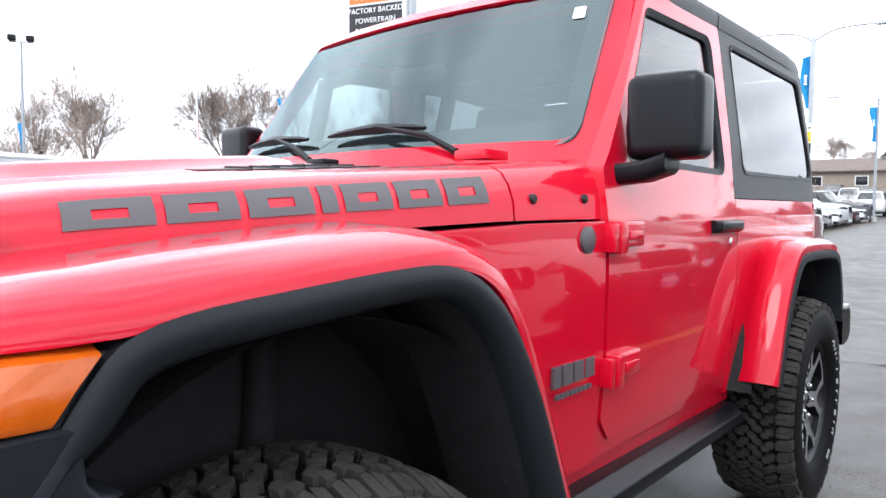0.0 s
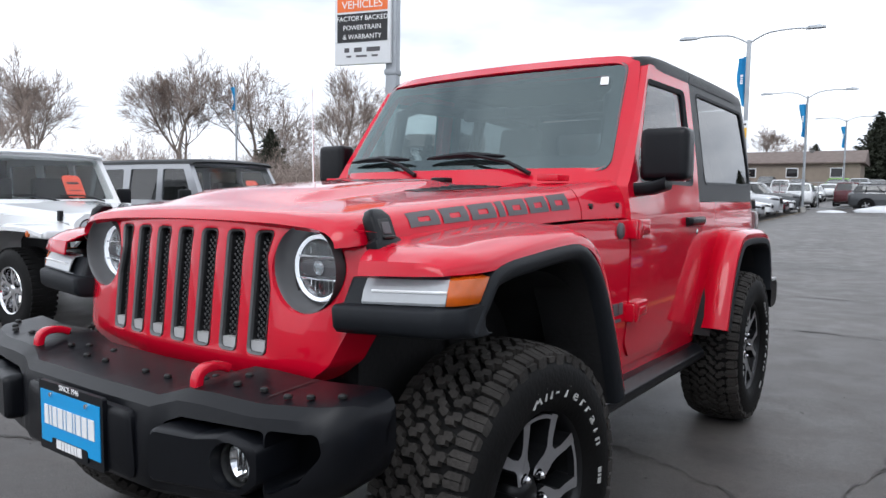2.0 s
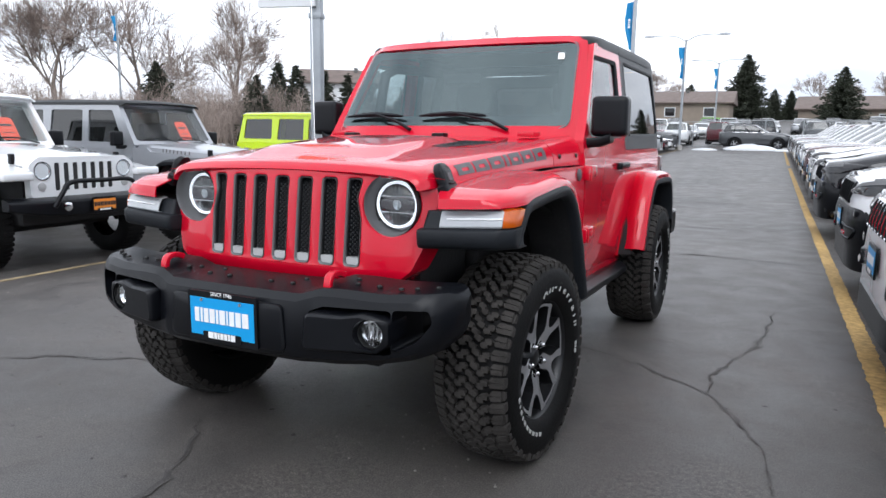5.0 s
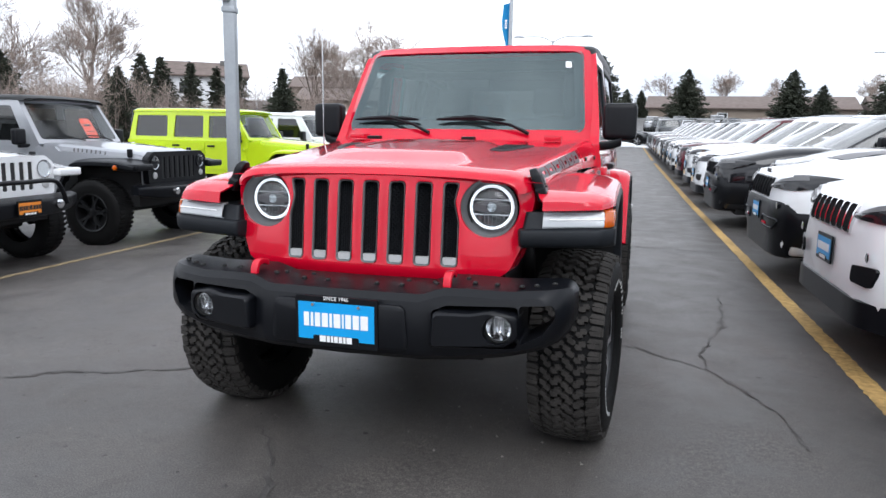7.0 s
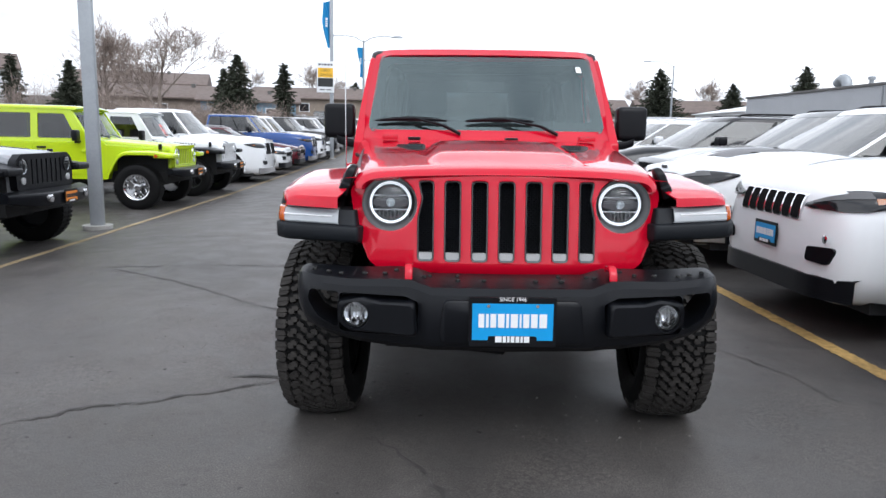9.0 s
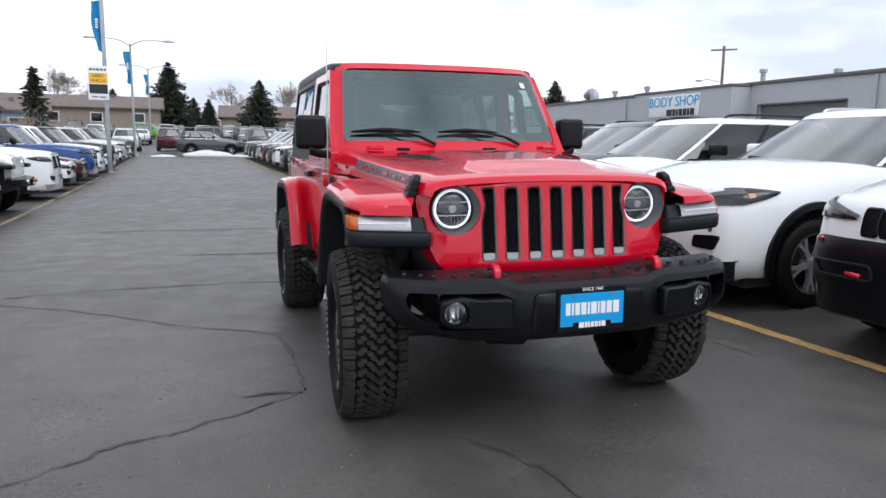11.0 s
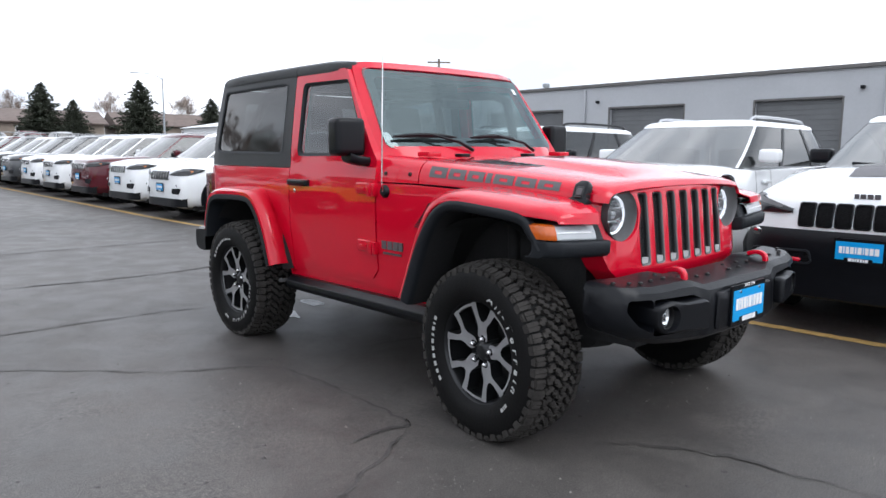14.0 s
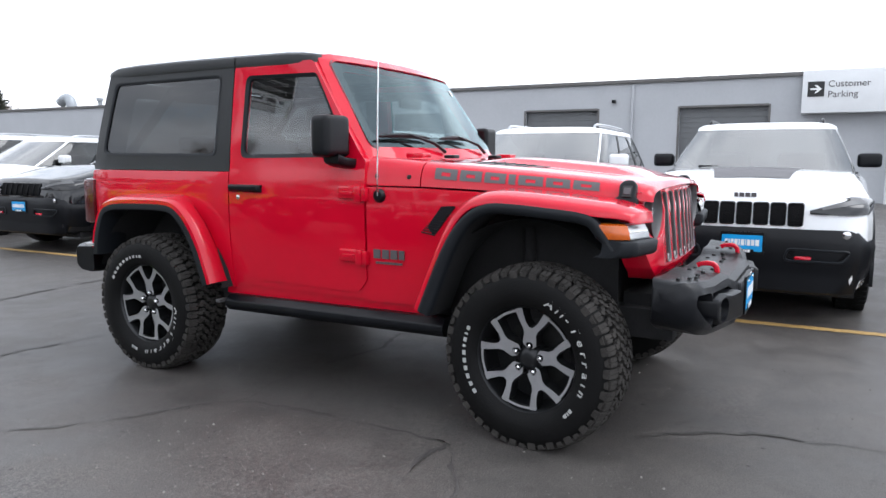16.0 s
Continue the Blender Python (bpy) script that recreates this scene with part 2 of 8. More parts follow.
def asphalt():
    m = bpy.data.materials.new("damp_asphalt")
    m.use_nodes = True
    n, l = m.node_tree.nodes, m.node_tree.links
    b = n["Principled BSDF"]
    co = n.new("ShaderNodeTexCoord")

    def noise_tex(scale, detail, dist=0.0):
        t = n.new("ShaderNodeTexNoise")
        t.inputs["Scale"].default_value, t.inputs["Detail"].default_value, t.inputs["Distortion"].default_value = scale, detail, dist
        l.new(co.outputs["Object"], t.inputs["Vector"])
        return t.outputs["Fac"]

    def ramp(fac, p0, p1, c0, c1):
        r = n.new("ShaderNodeValToRGB")
        r.color_ramp.elements[0].position, r.color_ramp.elements[1].position = p0, p1
        r.color_ramp.elements[0].color, r.color_ramp.elements[1].color = (*c0, 1), (*c1, 1)
        l.new(fac, r.inputs["Fac"])
        return r.outputs["Color"]

    def mix(a, bb, fac, kind="MULTIPLY"):
        x = n.new("ShaderNodeMix")
        x.data_type, x.blend_type = "RGBA", kind
        if isinstance(fac, float):
            x.inputs["Factor"].default_value = fac
        else:
            l.new(fac, x.inputs["Factor"])
        l.new(a, x.inputs["A"]), l.new(bb, x.inputs["B"])
        return x.outputs["Result"]

    big = noise_tex(0.45, 8, 0.3)
    mid = noise_tex(3.1, 8, 0.4)
    grain = noise_tex(170, 4)
    chip = noise_tex(430, 2)
    spot = noise_tex(4.6, 7, 1.6)
    col = ramp(big, 0.34, 0.66, (0.057, 0.0520, 0.0485), (0.094, 0.0865, 0.0812))
    col = mix(col, ramp(mid, 0.32, 0.68, (0.84, 0.84, 0.85), (1.12, 1.11, 1.10)), 1.0)
    col = mix(col, ramp(grain, 0.40, 0.62, (0.55, 0.55, 0.55), (1.45, 1.45, 1.45)), 1.0)
    col = mix(col, ramp(chip, 0.58, 0.72, (0.94, 0.94, 0.94), (1.75, 1.72, 1.68)), 1.0)
    col = mix(col, ramp(spot, 0.30, 0.43, (0.82, 0.82, 0.82), (1.0, 1.0, 1.0)), 1.0)
    # broken, gritty areas
    coarse = noise_tex(48, 5)
    area = ramp(noise_tex(1.1, 6, 0.8), 0.50, 0.68, (0.0, 0.0, 0.0), (1.0, 1.0, 1.0))
    grit = mix(col, ramp(coarse, 0.36, 0.64, (0.62, 0.62, 0.62), (1.38, 1.36, 1.34)), 1.0)
    col = mix(col, grit, area, "MIX")
    col = mix(col, ramp(noise_tex(22, 4, 0.5), 0.30, 0.66, (0.88, 0.88, 0.88), (1.09, 1.09, 1.09)), 1.0)
    l.new(col, b.inputs["Base Color"])
    rough = n.new("ShaderNodeMapRange")
    rough.inputs["From Min"].default_value, rough.inputs["From Max"].default_value = 0.35, 0.65
    rough.inputs["To Min"].default_value, rough.inputs["To Max"].default_value = 0.44, 0.58
    l.new(mid, rough.inputs["Value"])
    l.new(rough.outputs["Result"], b.inputs["Roughness"])
    b.inputs["Specular IOR Level"].default_value = 0.4
    bn = n.new("ShaderNodeBump")
    bn.inputs["Strength"].default_value, bn.inputs["Distance"].default_value = 0.50, 0.005
    l.new(mix(grain, coarse, 0.45, "MIX"), bn.inputs["Height"])
    l.new(bn.outputs["Normal"], b.inputs["Normal"])
    return m


ASPHALT = asphalt()
SEAM = mat("dusty_crack_edge", (0.068, 0.0625, 0.0590), 0.7, 0, 0.5, 9, 0.4, 90)
CRACK = mat("dark_crack_filler", (0.050, 0.0465, 0.044), 0.7, 0, 0.4, 8, 0.3, 60)


# ---------------------------------------------------------------- mesh tools
def thing(name, label, category, group="", kind=""):
    return tagged(new(name), label, category, group, kind)


def finish(bm, name, mats, sharp=38):
    bmesh.ops.remove_doubles(bm, verts=bm.verts, dist=1e-5)
    bmesh.ops.recalc_face_normals(bm, faces=bm.faces)
    lim = radians(sharp)
    for f in bm.faces:
        f.smooth = True
    for e in bm.edges:
        e.smooth = len(e.link_faces) == 2 and e.calc_face_angle(0) < lim
    me = bpy.data.meshes.new(name)
    bm.to_mesh(me)
    bm.free()
    for m in mats if isinstance(mats, (list, tuple)) else [mats]:
        me.materials.append(m)
    return me


def part(name, bm, material, parent=None, label="", sharp=38, kind=""):
    ob = new(name, finish(bm, name, material, sharp))
    if parent is not None:
        ob.parent = parent
    return tagged(ob, label, kind=kind)


def pane_of(name, bm, material, parent, out, label=""):
    """A pane with thickness, whose outer face alone is glossy; it lets daylight in."""
    ob = part(name, bm, [material, VOID], parent, label)
    out = Vector(out)
    for p in ob.data.polygons:
        p.material_index = 0 if p.normal.dot(out) > .4 else 1
    ob.visible_shadow = False
    return ob


def loft(sections, close=False, caps=False, bm=None):
    """Quads between rows of points; close joins each row's end to its start."""
    bm = bm or bmesh.new()
    rows = [[bm.verts.new(p) for p in s] for s in sections]
    n = len(rows[0])
    for a, b in zip(rows, rows[1:]):
        for i in range(n if close else n - 1):
            j = (i + 1) % n
            bm.faces.new((a[i], a[j], b[j], b[i]))
    if caps:
        bm.faces.new(rows[0][::-1]), bm.faces.new(rows[-1])
    return bm


def solidify(bm, t, out=(0, 0, 1)):
    """Thickness t behind an open sheet whose front looks mostly towards out."""
    t, out = abs(t), Vector(out)
    bmesh.ops.remove_doubles(bm, verts=bm.verts, dist=1e-6)
    bmesh.ops.recalc_face_normals(bm, faces=bm.faces)
    bm.normal_update()
    if sum(f.normal.dot(out) * f.calc_area() for f in bm.faces) < 0:
        bmesh.ops.reverse_faces(bm, faces=bm.faces)
        bm.normal_update()
    rim = [e for e in bm.edges if len(e.link_faces) == 1]
    faces = bm.faces[:]
    twin = {v: bm.verts.new(v.co - v.normal * t) for v in bm.verts[:]}
    for f in faces:
        bm.faces.new([twin[v] for v in reversed(f.verts)])
    for e in rim:
        p, q = e.verts
        bm.faces.new((p, q, twin[q], twin[p]))
    return bm


def rpoly(pts, seg=4):
    """A polygon of (a, b, radius) corners with rounded corners."""
    out = []
    n = len(pts)
    for i in range(n):
        p = Vector(pts[i][:2])
        r = pts[i][2] if len(pts[i]) > 2 else 0
        a, b = Vector(pts[i - 1][:2]), Vector(pts[(i + 1) % n][:2])
        if r <= 0:
            out.append(tuple(p))
            continue
        u, v = (a - p).normalized(), (b - p).normalized()
        ang = u.angle(v)
        d = min(r / math.tan(ang / 2), 0.49 * (a - p).length, 0.49 * (b - p).length)
        p0, p1 = p + u * d, p + v * d
        for k in range(seg + 1):
            s = k / seg
            out.append(tuple((1 - s) ** 2 * p0 + 2 * s * (1 - s) * p + s * s * p1))
    return out


def prism(pts, a, b, axis="x", bm=None):
    """A polygon drawn across the other two axes, stretched from a to b along the axis."""
    bm = bm or bmesh.new()

    def at(p, h):
        return {"x": (h, p[0], p[1]), "y": (p[0], h, p[1]), "z": (p[0], p[1], h)}[axis]

    lo, hi = [bm.verts.new(at(p, a)) for p in pts], [bm.verts.new(at(p, b)) for p in pts]
    n = len(pts)
    for i in range(n):
        bm.faces.new((lo[i], lo[(i + 1) % n], hi[(i + 1) % n], hi[i]))
    bm.faces.new(lo[::-1]), bm.faces.new(hi)
    return bm


def box(x0, x1, y0, y1, z0, z1, bevel=0.0, seg=2, bm=None, m=None):
    own = bmesh.new()
    bmesh.ops.create_cube(own, size=1)
    for v in own.verts:
        v.co = Vector((x0 + (v.co.x + .5) * (x1 - x0), y0 + (v.co.y + .5) * (y1 - y0), z0 + (v.co.z + .5) * (z1 - z0)))
    if bevel:
        bmesh.ops.bevel(own, geom=own.edges[:], offset=bevel, segments=seg, profile=0.6, affect="EDGES")
    if m is not None:
        bmesh.ops.transform(own, matrix=m, verts=own.verts)
    return merge(bm, own)


def merge(bm, own):
    if bm is None:
        return own
    me = bpy.data.meshes.new("tmp")
    own.to_mesh(me)
    own.free()
    bm.from_mesh(me)
    bpy.data.meshes.remove(me)
    return bm


def tube(pts, r, seg=8, bm=None, caps=True):
    """A round bar along points; r is one radius, or one for each point."""
    bm = bm or bmesh.new()
    pts = [Vector(p) for p in pts]
    rs = r if isinstance(r, (list, tuple)) else [r] * len(pts)
    rings = []
    side = None
    for i, p in enumerate(pts):
        d = (pts[min(i + 1, len(pts) - 1)] - pts[max(i - 1, 0)]).normalized()
        if side is None:
            side = d.orthogonal().normalized()
        side = (side - d * side.dot(d)).normalized()
        up = d.cross(side)
        rings.append([bm.verts.new(p + (side * math.cos(t) + up * math.sin(t)) * rs[i]) for t in (2 * math.pi * k / seg for k in range(seg))])
    for a, b in zip(rings, rings[1:]):
        for i in range(seg):
            bm.faces.new((a[i], a[(i + 1) % seg], b[(i + 1) % seg], b[i]))
    if caps:
        bm.faces.new(rings[0][::-1]), bm.faces.new(rings[-1])
    return bm


def revolve(profile, axis="x", seg=32, centre=(0, 0, 0), bm=None, close=False):
    """A lathe: profile of (along the axis, radius)."""
    bm = bm or bmesh.new()
    rings = []
    for h, r in profile:
        ring = []
        for k in range(seg):
            t = 2 * math.pi * k / seg
            c, s = r * math.cos(t), r * math.sin(t)
            p = {"x": (h, c, s), "y": (c, h, s), "z": (c, s, h)}[axis]
            ring.append(bm.verts.new(Vector(p) + Vector(centre)))
        rings.append(ring)
    for a, b in zip(rings, rings[1:]):
        for i in range(seg):
            bm.faces.new((a[i], a[(i + 1) % seg], b[(i + 1) % seg], b[i]))
    if not close:
        for ring in (rings[0], rings[-1]):
            if profile[0 if ring is rings[0] else -1][1] > 1e-6:
                bm.faces.new(ring)
    return bm


def cut(bm, cutters):
    """Takes the cutters out of a closed solid."""
    me = bpy.data.meshes.new("solid")
    bmesh.ops.recalc_face_normals(bm, faces=bm.faces)
    bm.to_mesh(me)
    bm.free()
    ob = new("solid", me)
    tools = []
    for c in cutters:
        cm = bpy.data.meshes.new("tool")
        bmesh.ops.recalc_face_normals(c, faces=c.faces)
        c.to_mesh(cm)
        c.free()
        t = new("tool", cm)
        tools.append(t)
        mod = ob.modifiers.new("cut", "BOOLEAN")
        mod.operation, mod.solver, mod.object = "DIFFERENCE", "EXACT", t
    bpy.context.view_layer.update()
    got = bpy.data.meshes.new_from_object(ob.evaluated_get(bpy.context.evaluated_depsgraph_get()))
    out = bmesh.new()
    out.from_mesh(got)
    for o in (ob, *tools):
        d = o.data
        bpy.data.objects.remove(o)
        bpy.data.meshes.remove(d)
    bpy.data.meshes.remove(got)
    return out


def slices(bm, axis, values):
    """Cuts extra edge loops across the mesh, so that it can be bent."""
    i = "xyz".index(axis)
    no = [0, 0, 0]
    no[i] = 1
    for v in values:
        co = [0, 0, 0]
        co[i] = v
        bmesh.ops.bisect_plane(bm, geom=bm.verts[:] + bm.edges[:] + bm.faces[:], plane_co=co, plane_no=no, dist=1e-5)
    return bm


def bend(bm, f):
    for v in bm.verts:
        v.co = Vector(f(*v.co))
    return bm


def mirror_x(bm):
    for v in bm.verts:
        v.co.x = -v.co.x
    bmesh.ops.reverse_faces(bm, faces=bm.faces)
    return bm


def lerp(table, t):
    """Piecewise straight interpolation in rows of (t, value...)."""
    if t <= table[0][0]:
        return table[0][1:]
    for a, b in zip(table, table[1:]):
        if t <= b[0]:
            s = (t - a[0]) / (b[0] - a[0])
            return tuple(p + (q - p) * s for p, q in zip(a[1:], b[1:]))
    return table[-1][1:]


def lin(a, b, n):
    return [a + (b - a) * i / (n - 1) for i in range(n)]


def smooth_path(pts, n):
    """n points on a Catmull-Rom curve through the points."""
    P = [Vector(p) for p in pts]
    out = []
    for k in range(n):
        t = k / (n - 1) * (len(P) - 1)
        i = min(int(t), len(P) - 2)
        s = t - i
        p0, p1, p2, p3 = P[max(i - 1, 0)], P[i], P[i + 1], P[min(i + 2, len(P) - 1)]
        out.append(0.5 * ((2 * p1) + (p2 - p0) * s + (2 * p0 - 5 * p1 + 4 * p2 - p3) * s * s + (3 * p1 - p0 - 3 * p2 + p3) * s ** 3))
    return out


def words(text, size, m, material, name, parent=None, depth=0.002, align="CENTER", wide=1.0):
    """Lettering in the built-in font, as a mesh; it stands in the x-z plane of m and is read from -y."""
    cu = bpy.data.curves.new(name, "FONT")
    cu.body, cu.size, cu.extrude, cu.align_x, cu.align_y = text, size, depth, align, "CENTER"
    tmp = new(name, cu)
    bpy.context.view_layer.update()
    me = bpy.data.meshes.new_from_object(tmp.evaluated_get(bpy.context.evaluated_depsgraph_get()))
    bpy.data.objects.remove(tmp)
    me.transform(Matrix.Diagonal((wide, 1, 1, 1)))
    me.transform(m @ pose(0, 0, 0, 90))
    me.materials.clear()
    me.materials.append(material)
    ob = tagged(new(name, me), kind="stuff")
    if parent is not None:
        ob.parent = parent
    return ob


def bars(widths, height, m, gap, depth=0.003, bm=None, slant=0.0):
    """A row of plain upright blocks, in the x-z plane of m, centred."""
    bm = bm or bmesh.new()
    total = sum(widths) + gap * (len(widths) - 1)
    x = -total / 2
    for w in widths:
        pts = [(x, -height / 2), (x + w, -height / 2), (x + w + slant, height / 2), (x + slant, height / 2)]
        own = prism(pts, -depth, depth, "y")
        bmesh.ops.transform(own, matrix=m, verts=own.verts)
        merge(bm, own)
        x += w + gap
    return bm


# ---------------------------------------------------------------- wheels
def tread_blocks(R, half, bm, n=52, seed=3):
    """Blocks of an all-terrain tread round a tyre about the x axis."""
    rnd = random.Random(seed)

    def put(poly, lift, low):
        """poly of (angle, x)"""
        top, bot = [], []
        for a, x in poly:
            crown = R - 0.020 * (abs(x) / half) ** 3
            for lst, r in ((top, crown + lift), (bot, crown - low)):
                lst.append(bm.verts.new((x, r * math.cos(a), r * math.sin(a))))
        k = len(poly)
        bm.faces.new(top)
        for i in range(k):
            bm.faces.new((bot[i], bot[(i + 1) % k], top[(i + 1) % k], top[i]))

    d = 2 * math.pi / n
    hook = [(-.47, -.30), (-.30, -.50), (-.02, -.46), (.06, -.12), (.30, -.16), (.47, .30), (.30, .50), (.02, .46), (-.06, .12), (-.30, .16)]
    for i in range(n):
        a = i * d
        # four rows of hooked blocks that lock into one another
        for row, (cx, wide, turn) in enumerate(((-.066, .043, 1), (-.022, .047, -1), (.022, .047, 1), (.066, .043, -1))):
            o = (.5 if row % 2 else 0) * d
            lean = .10 * turn * d
            j = rnd.uniform(-.03, .03) * d
            put([(a + o + j + u * .93 * d + lean * v * 2, cx + v * wide * turn) for u, v in hook], rnd.uniform(-.001, .0005), .024)
        # shoulder lugs, long and short in turn, each split by a sipe
        for s in (1, -1):
            o = (.25 if s > 0 else .75) * d
            long, inner = (half + .006, .090) if i % 2 else (half - .003, .094)
            put([(a + o - .40 * d, s * (inner + .010)), (a + o - .08 * d, s * inner), (a + o - .03 * d, s * (inner + .014)), (a + o - .03 * d, s * long), (a + o - .40 * d, s * long)], 0.0, .028)
            put([(a + o + .01 * d, s * (inner + .014)), (a + o + .06 * d, s * inner), (a + o + .38 * d, s * (inner + .006)), (a + o + .40 * d, s * long), (a + o + .01 * d, s * long)], 0.0, .028)
            # side biters on the wall
            x0, x1 = half - .004, half + .0065
            deep = .058 if i % 2 else .044
            pts = [(a + o - .36 * d, R - .028), (a + o + .36 * d, R - .028), (a + o + .22 * d, R - deep), (a + o - .28 * d, R - deep)]
            f0 = [bm.verts.new((s * x0, r * math.cos(t), r * math.sin(t))) for t, r in pts]
            f1 = [bm.verts.new((s * x1, r * math.cos(t), r * math.sin(t))) for t, r in pts]
            bm.faces.new(f1)
            for q in range(4):
                bm.faces.new((f0[q], f0[(q + 1) % 4], f1[(q + 1) % 4], f1[q]))
    return bm


def arc_letters(radius, x, start, widths, height, bm, gap=0.006, depth=0.0035):
    """Plain raised blocks along an arc on the outer wall."""
    a = start
    for w in widths:
        if w > 0:
            seg = [(a, radius - height / 2), (a + w / radius, radius - height / 2), (a + w / radius, radius + height / 2), (a, radius + height / 2)]
            f0 = [bm.verts.new((x, r * math.cos(t), r * math.sin(t))) for t, r in seg]
            f1 = [bm.verts.new((x + depth, r * math.cos(t), r * math.sin(t))) for t, r in seg]
            bm.faces.new(f1)
            for q in range(4):
                bm.faces.new((f0[q], f0[(q + 1) % 4], f1[(q + 1) % 4], f1[q]))
        a += (abs(w) + gap) / radius
    return bm


def wall_text(text, radius, x, c0, c1, size, bm):
    """Raised letters on the outer wall; c0 and c1: degrees clockwise from the top, of the first and the last letter."""
    room = {"l": .5, "i": .5, "-": .7, "r": .75}
    steps = [room.get(ch, 1.0) for ch in text]
    at, total = 0.0, sum((p + q) / 2 for p, q in zip(steps, steps[1:]))
    for k, ch in enumerate(text):
        if k:
            at += (steps[k - 1] + steps[k]) / 2
        c = radians(c0 + (c1 - c0) * at / total)
        cu = bpy.data.curves.new("letter", "FONT")
        cu.body, cu.size, cu.extrude, cu.offset, cu.align_x, cu.align_y, cu.resolution_u = ch, size, .002, .0005, "CENTER", "CENTER", 2
        if ch != "-":
            cu.align_y = "BOTTOM_BASELINE"
        tmp = new("letter", cu)
        bpy.context.view_layer.update()
        me = bpy.data.meshes.new_from_object(tmp.evaluated_get(bpy.context.evaluated_depsgraph_get()))
        bpy.data.objects.remove(tmp)
        r = radius - (.36 * size if ch != "-" else 0)
        me.transform(Matrix(((1.28, .22, 0, 0), (0, 1, 0, 0), (0, 0, 1, 0), (0, 0, 0, 1))))
        me.transform(Matrix(((0, 0, 1, x + .0015), (math.cos(c), math.sin(c), 0, r * math.sin(c)), (-math.sin(c), math.cos(c), 0, r * math.cos(c)), (0, 0, 0, 1))))
        bm.from_mesh(me)
        bpy.data.meshes.remove(me)
    return bm


def offroad_wheel(parent, m, meshes, lettered=True):
    """The big wheel: outer face towards +x of m, hub at the origin."""
    R, half, rim = 0.418, 0.145, 0.238
    if not meshes:
        prof = [(-half + .02, rim), (-half - .002, rim + .02), (-half - .012, .305), (-half - .006, .352), (-half + .006, .382), (-half + .022, R - .030),
                (-.06, R - .020), (0, R - .018), (.06, R - .020), (half - .022, R - .030), (half - .006, .382), (half + .006, .352), (half + .012, .305), (half + .002, rim + .02), (half - .02, rim)]
        meshes["tyre"] = finish(revolve(prof, "x", 64, close=True), "tyre", RUBBER, 50)
        meshes["tread"] = finish(tread_blocks(R, half - .006, bmesh.new()), "tread", TREAD, 20)
        bm = arc_letters(.297, half + .0075, radians(-38), [.017, .007, .016], .026, bmesh.new(), .005)
        arc_letters(.297, half + .0075, radians(163), [.019, .008, .019, .012, .021, .021, .021, .023, .020, .022], .025, bm, .016)
        wall_text("All-Terrain", .297, half + .0075, 17, 101, .047, bm)
        meshes["lettering"] = finish(bm, "lettering", LETTER, 20)
        bm = revolve([(-.11, .232), (-.11, .246), (-.10, .246), (-.09, .230), (.10, .236), (.118, .246), (.124, .248), (.126, .242), (.116, .234), (.100, .228), (-.02, .214), (-.03, .06), (-.03, 0.0)], "x", 64, close=True)
        meshes["rim"] = finish(bm, "rim", DARKALLOY, 40)
        bm = revolve([(.020, .0), (.098, .0), (.099, .026), (.094, .036), (.080, .050), (.060, .066), (.02, .070)], "x", 40, close=True)
        meshes["hub"] = finish(bm, "hub", DARKALLOY, 40)
        # one Y-shaped spoke, drawn in the y-z plane pointing up
        half_y = [(.018, .050), (.033, .066), (.032, .092), (.029, .112), (.035, .134), (.059, .167), (.077, .196), (.085, .212), (.052, .2245), (.045, .204), (.027, .167), (.009, .147)]
        pts = half_y + [(-x, z) for x, z in half_y[::-1]]
        pts = rpoly([(*p, .005) for p in pts], 2)
        sp = prism(pts, .040, .108, "x")
        # a recess for the nut
        sp = cut(sp, [revolve([(.090, .017), (.2, .0175)], "x", 14, (0, 0, .062))])
        bend(sp, lambda x, y, z: (x - .020 * max(0, (.13 - math.hypot(y, z))) / .09 + .004 * max(0, math.hypot(y, z) - .15) / .06, y, z))
        # machined edge of the window beside the spoke
        arc = [(radians(90 - 18.5 - 35 * k / 10)) for k in range(11)]
        secs = [[(x, r * math.cos(t), r * math.sin(t)) for x, r in ((.090, .2125), (.1125, .2125), (.1140, .2235), (.095, .2240))] for t in arc]
        loft(secs, close=True, caps=True, bm=sp)
        me = finish(sp, "spoke", [ALLOY, DARKALLOY], 30)
        for p in me.polygons:
            p.material_index = 0 if p.normal.x > .7 or (abs(p.normal.x) > .7 and p.center.x > .105) else 1
        meshes["spoke"] = me
        bm = bmesh.new()
        revolve([(.050, .0115), (.096, .0115), (.108, .0105), (.114, .006), (.115, .0)], "x", 10, bm=bm)
        meshes["lug_nut"] = finish(bm, "lug_nut", CHROME, 30)
        bm = revolve([(-.035, .0), (-.035, .155), (-.020, .157), (-.020, .0)], "x", 40, close=True)
        meshes["brake_disc"] = finish(bm, "brake_disc", BOLT, 30)
    wheel = new("wheel")
    wheel.parent = parent
    wheel.matrix_local = m
    tyre = new("tyre", meshes["tyre"])
    tyre.parent = wheel
    tagged(tyre, "black all-terrain tyre with raised white lettering")
    for n in ("tread", "lettering", "rim", "hub", "brake_disc"):
        o = new(n, meshes[n])
        o.parent = wheel
        if n == "tread":
            tagged(o, "worn chunky all-terrain tread blocks", kind="stuff")
        elif n == "lettering":
            tagged(o, "raised white outlined lettering", kind="stuff")
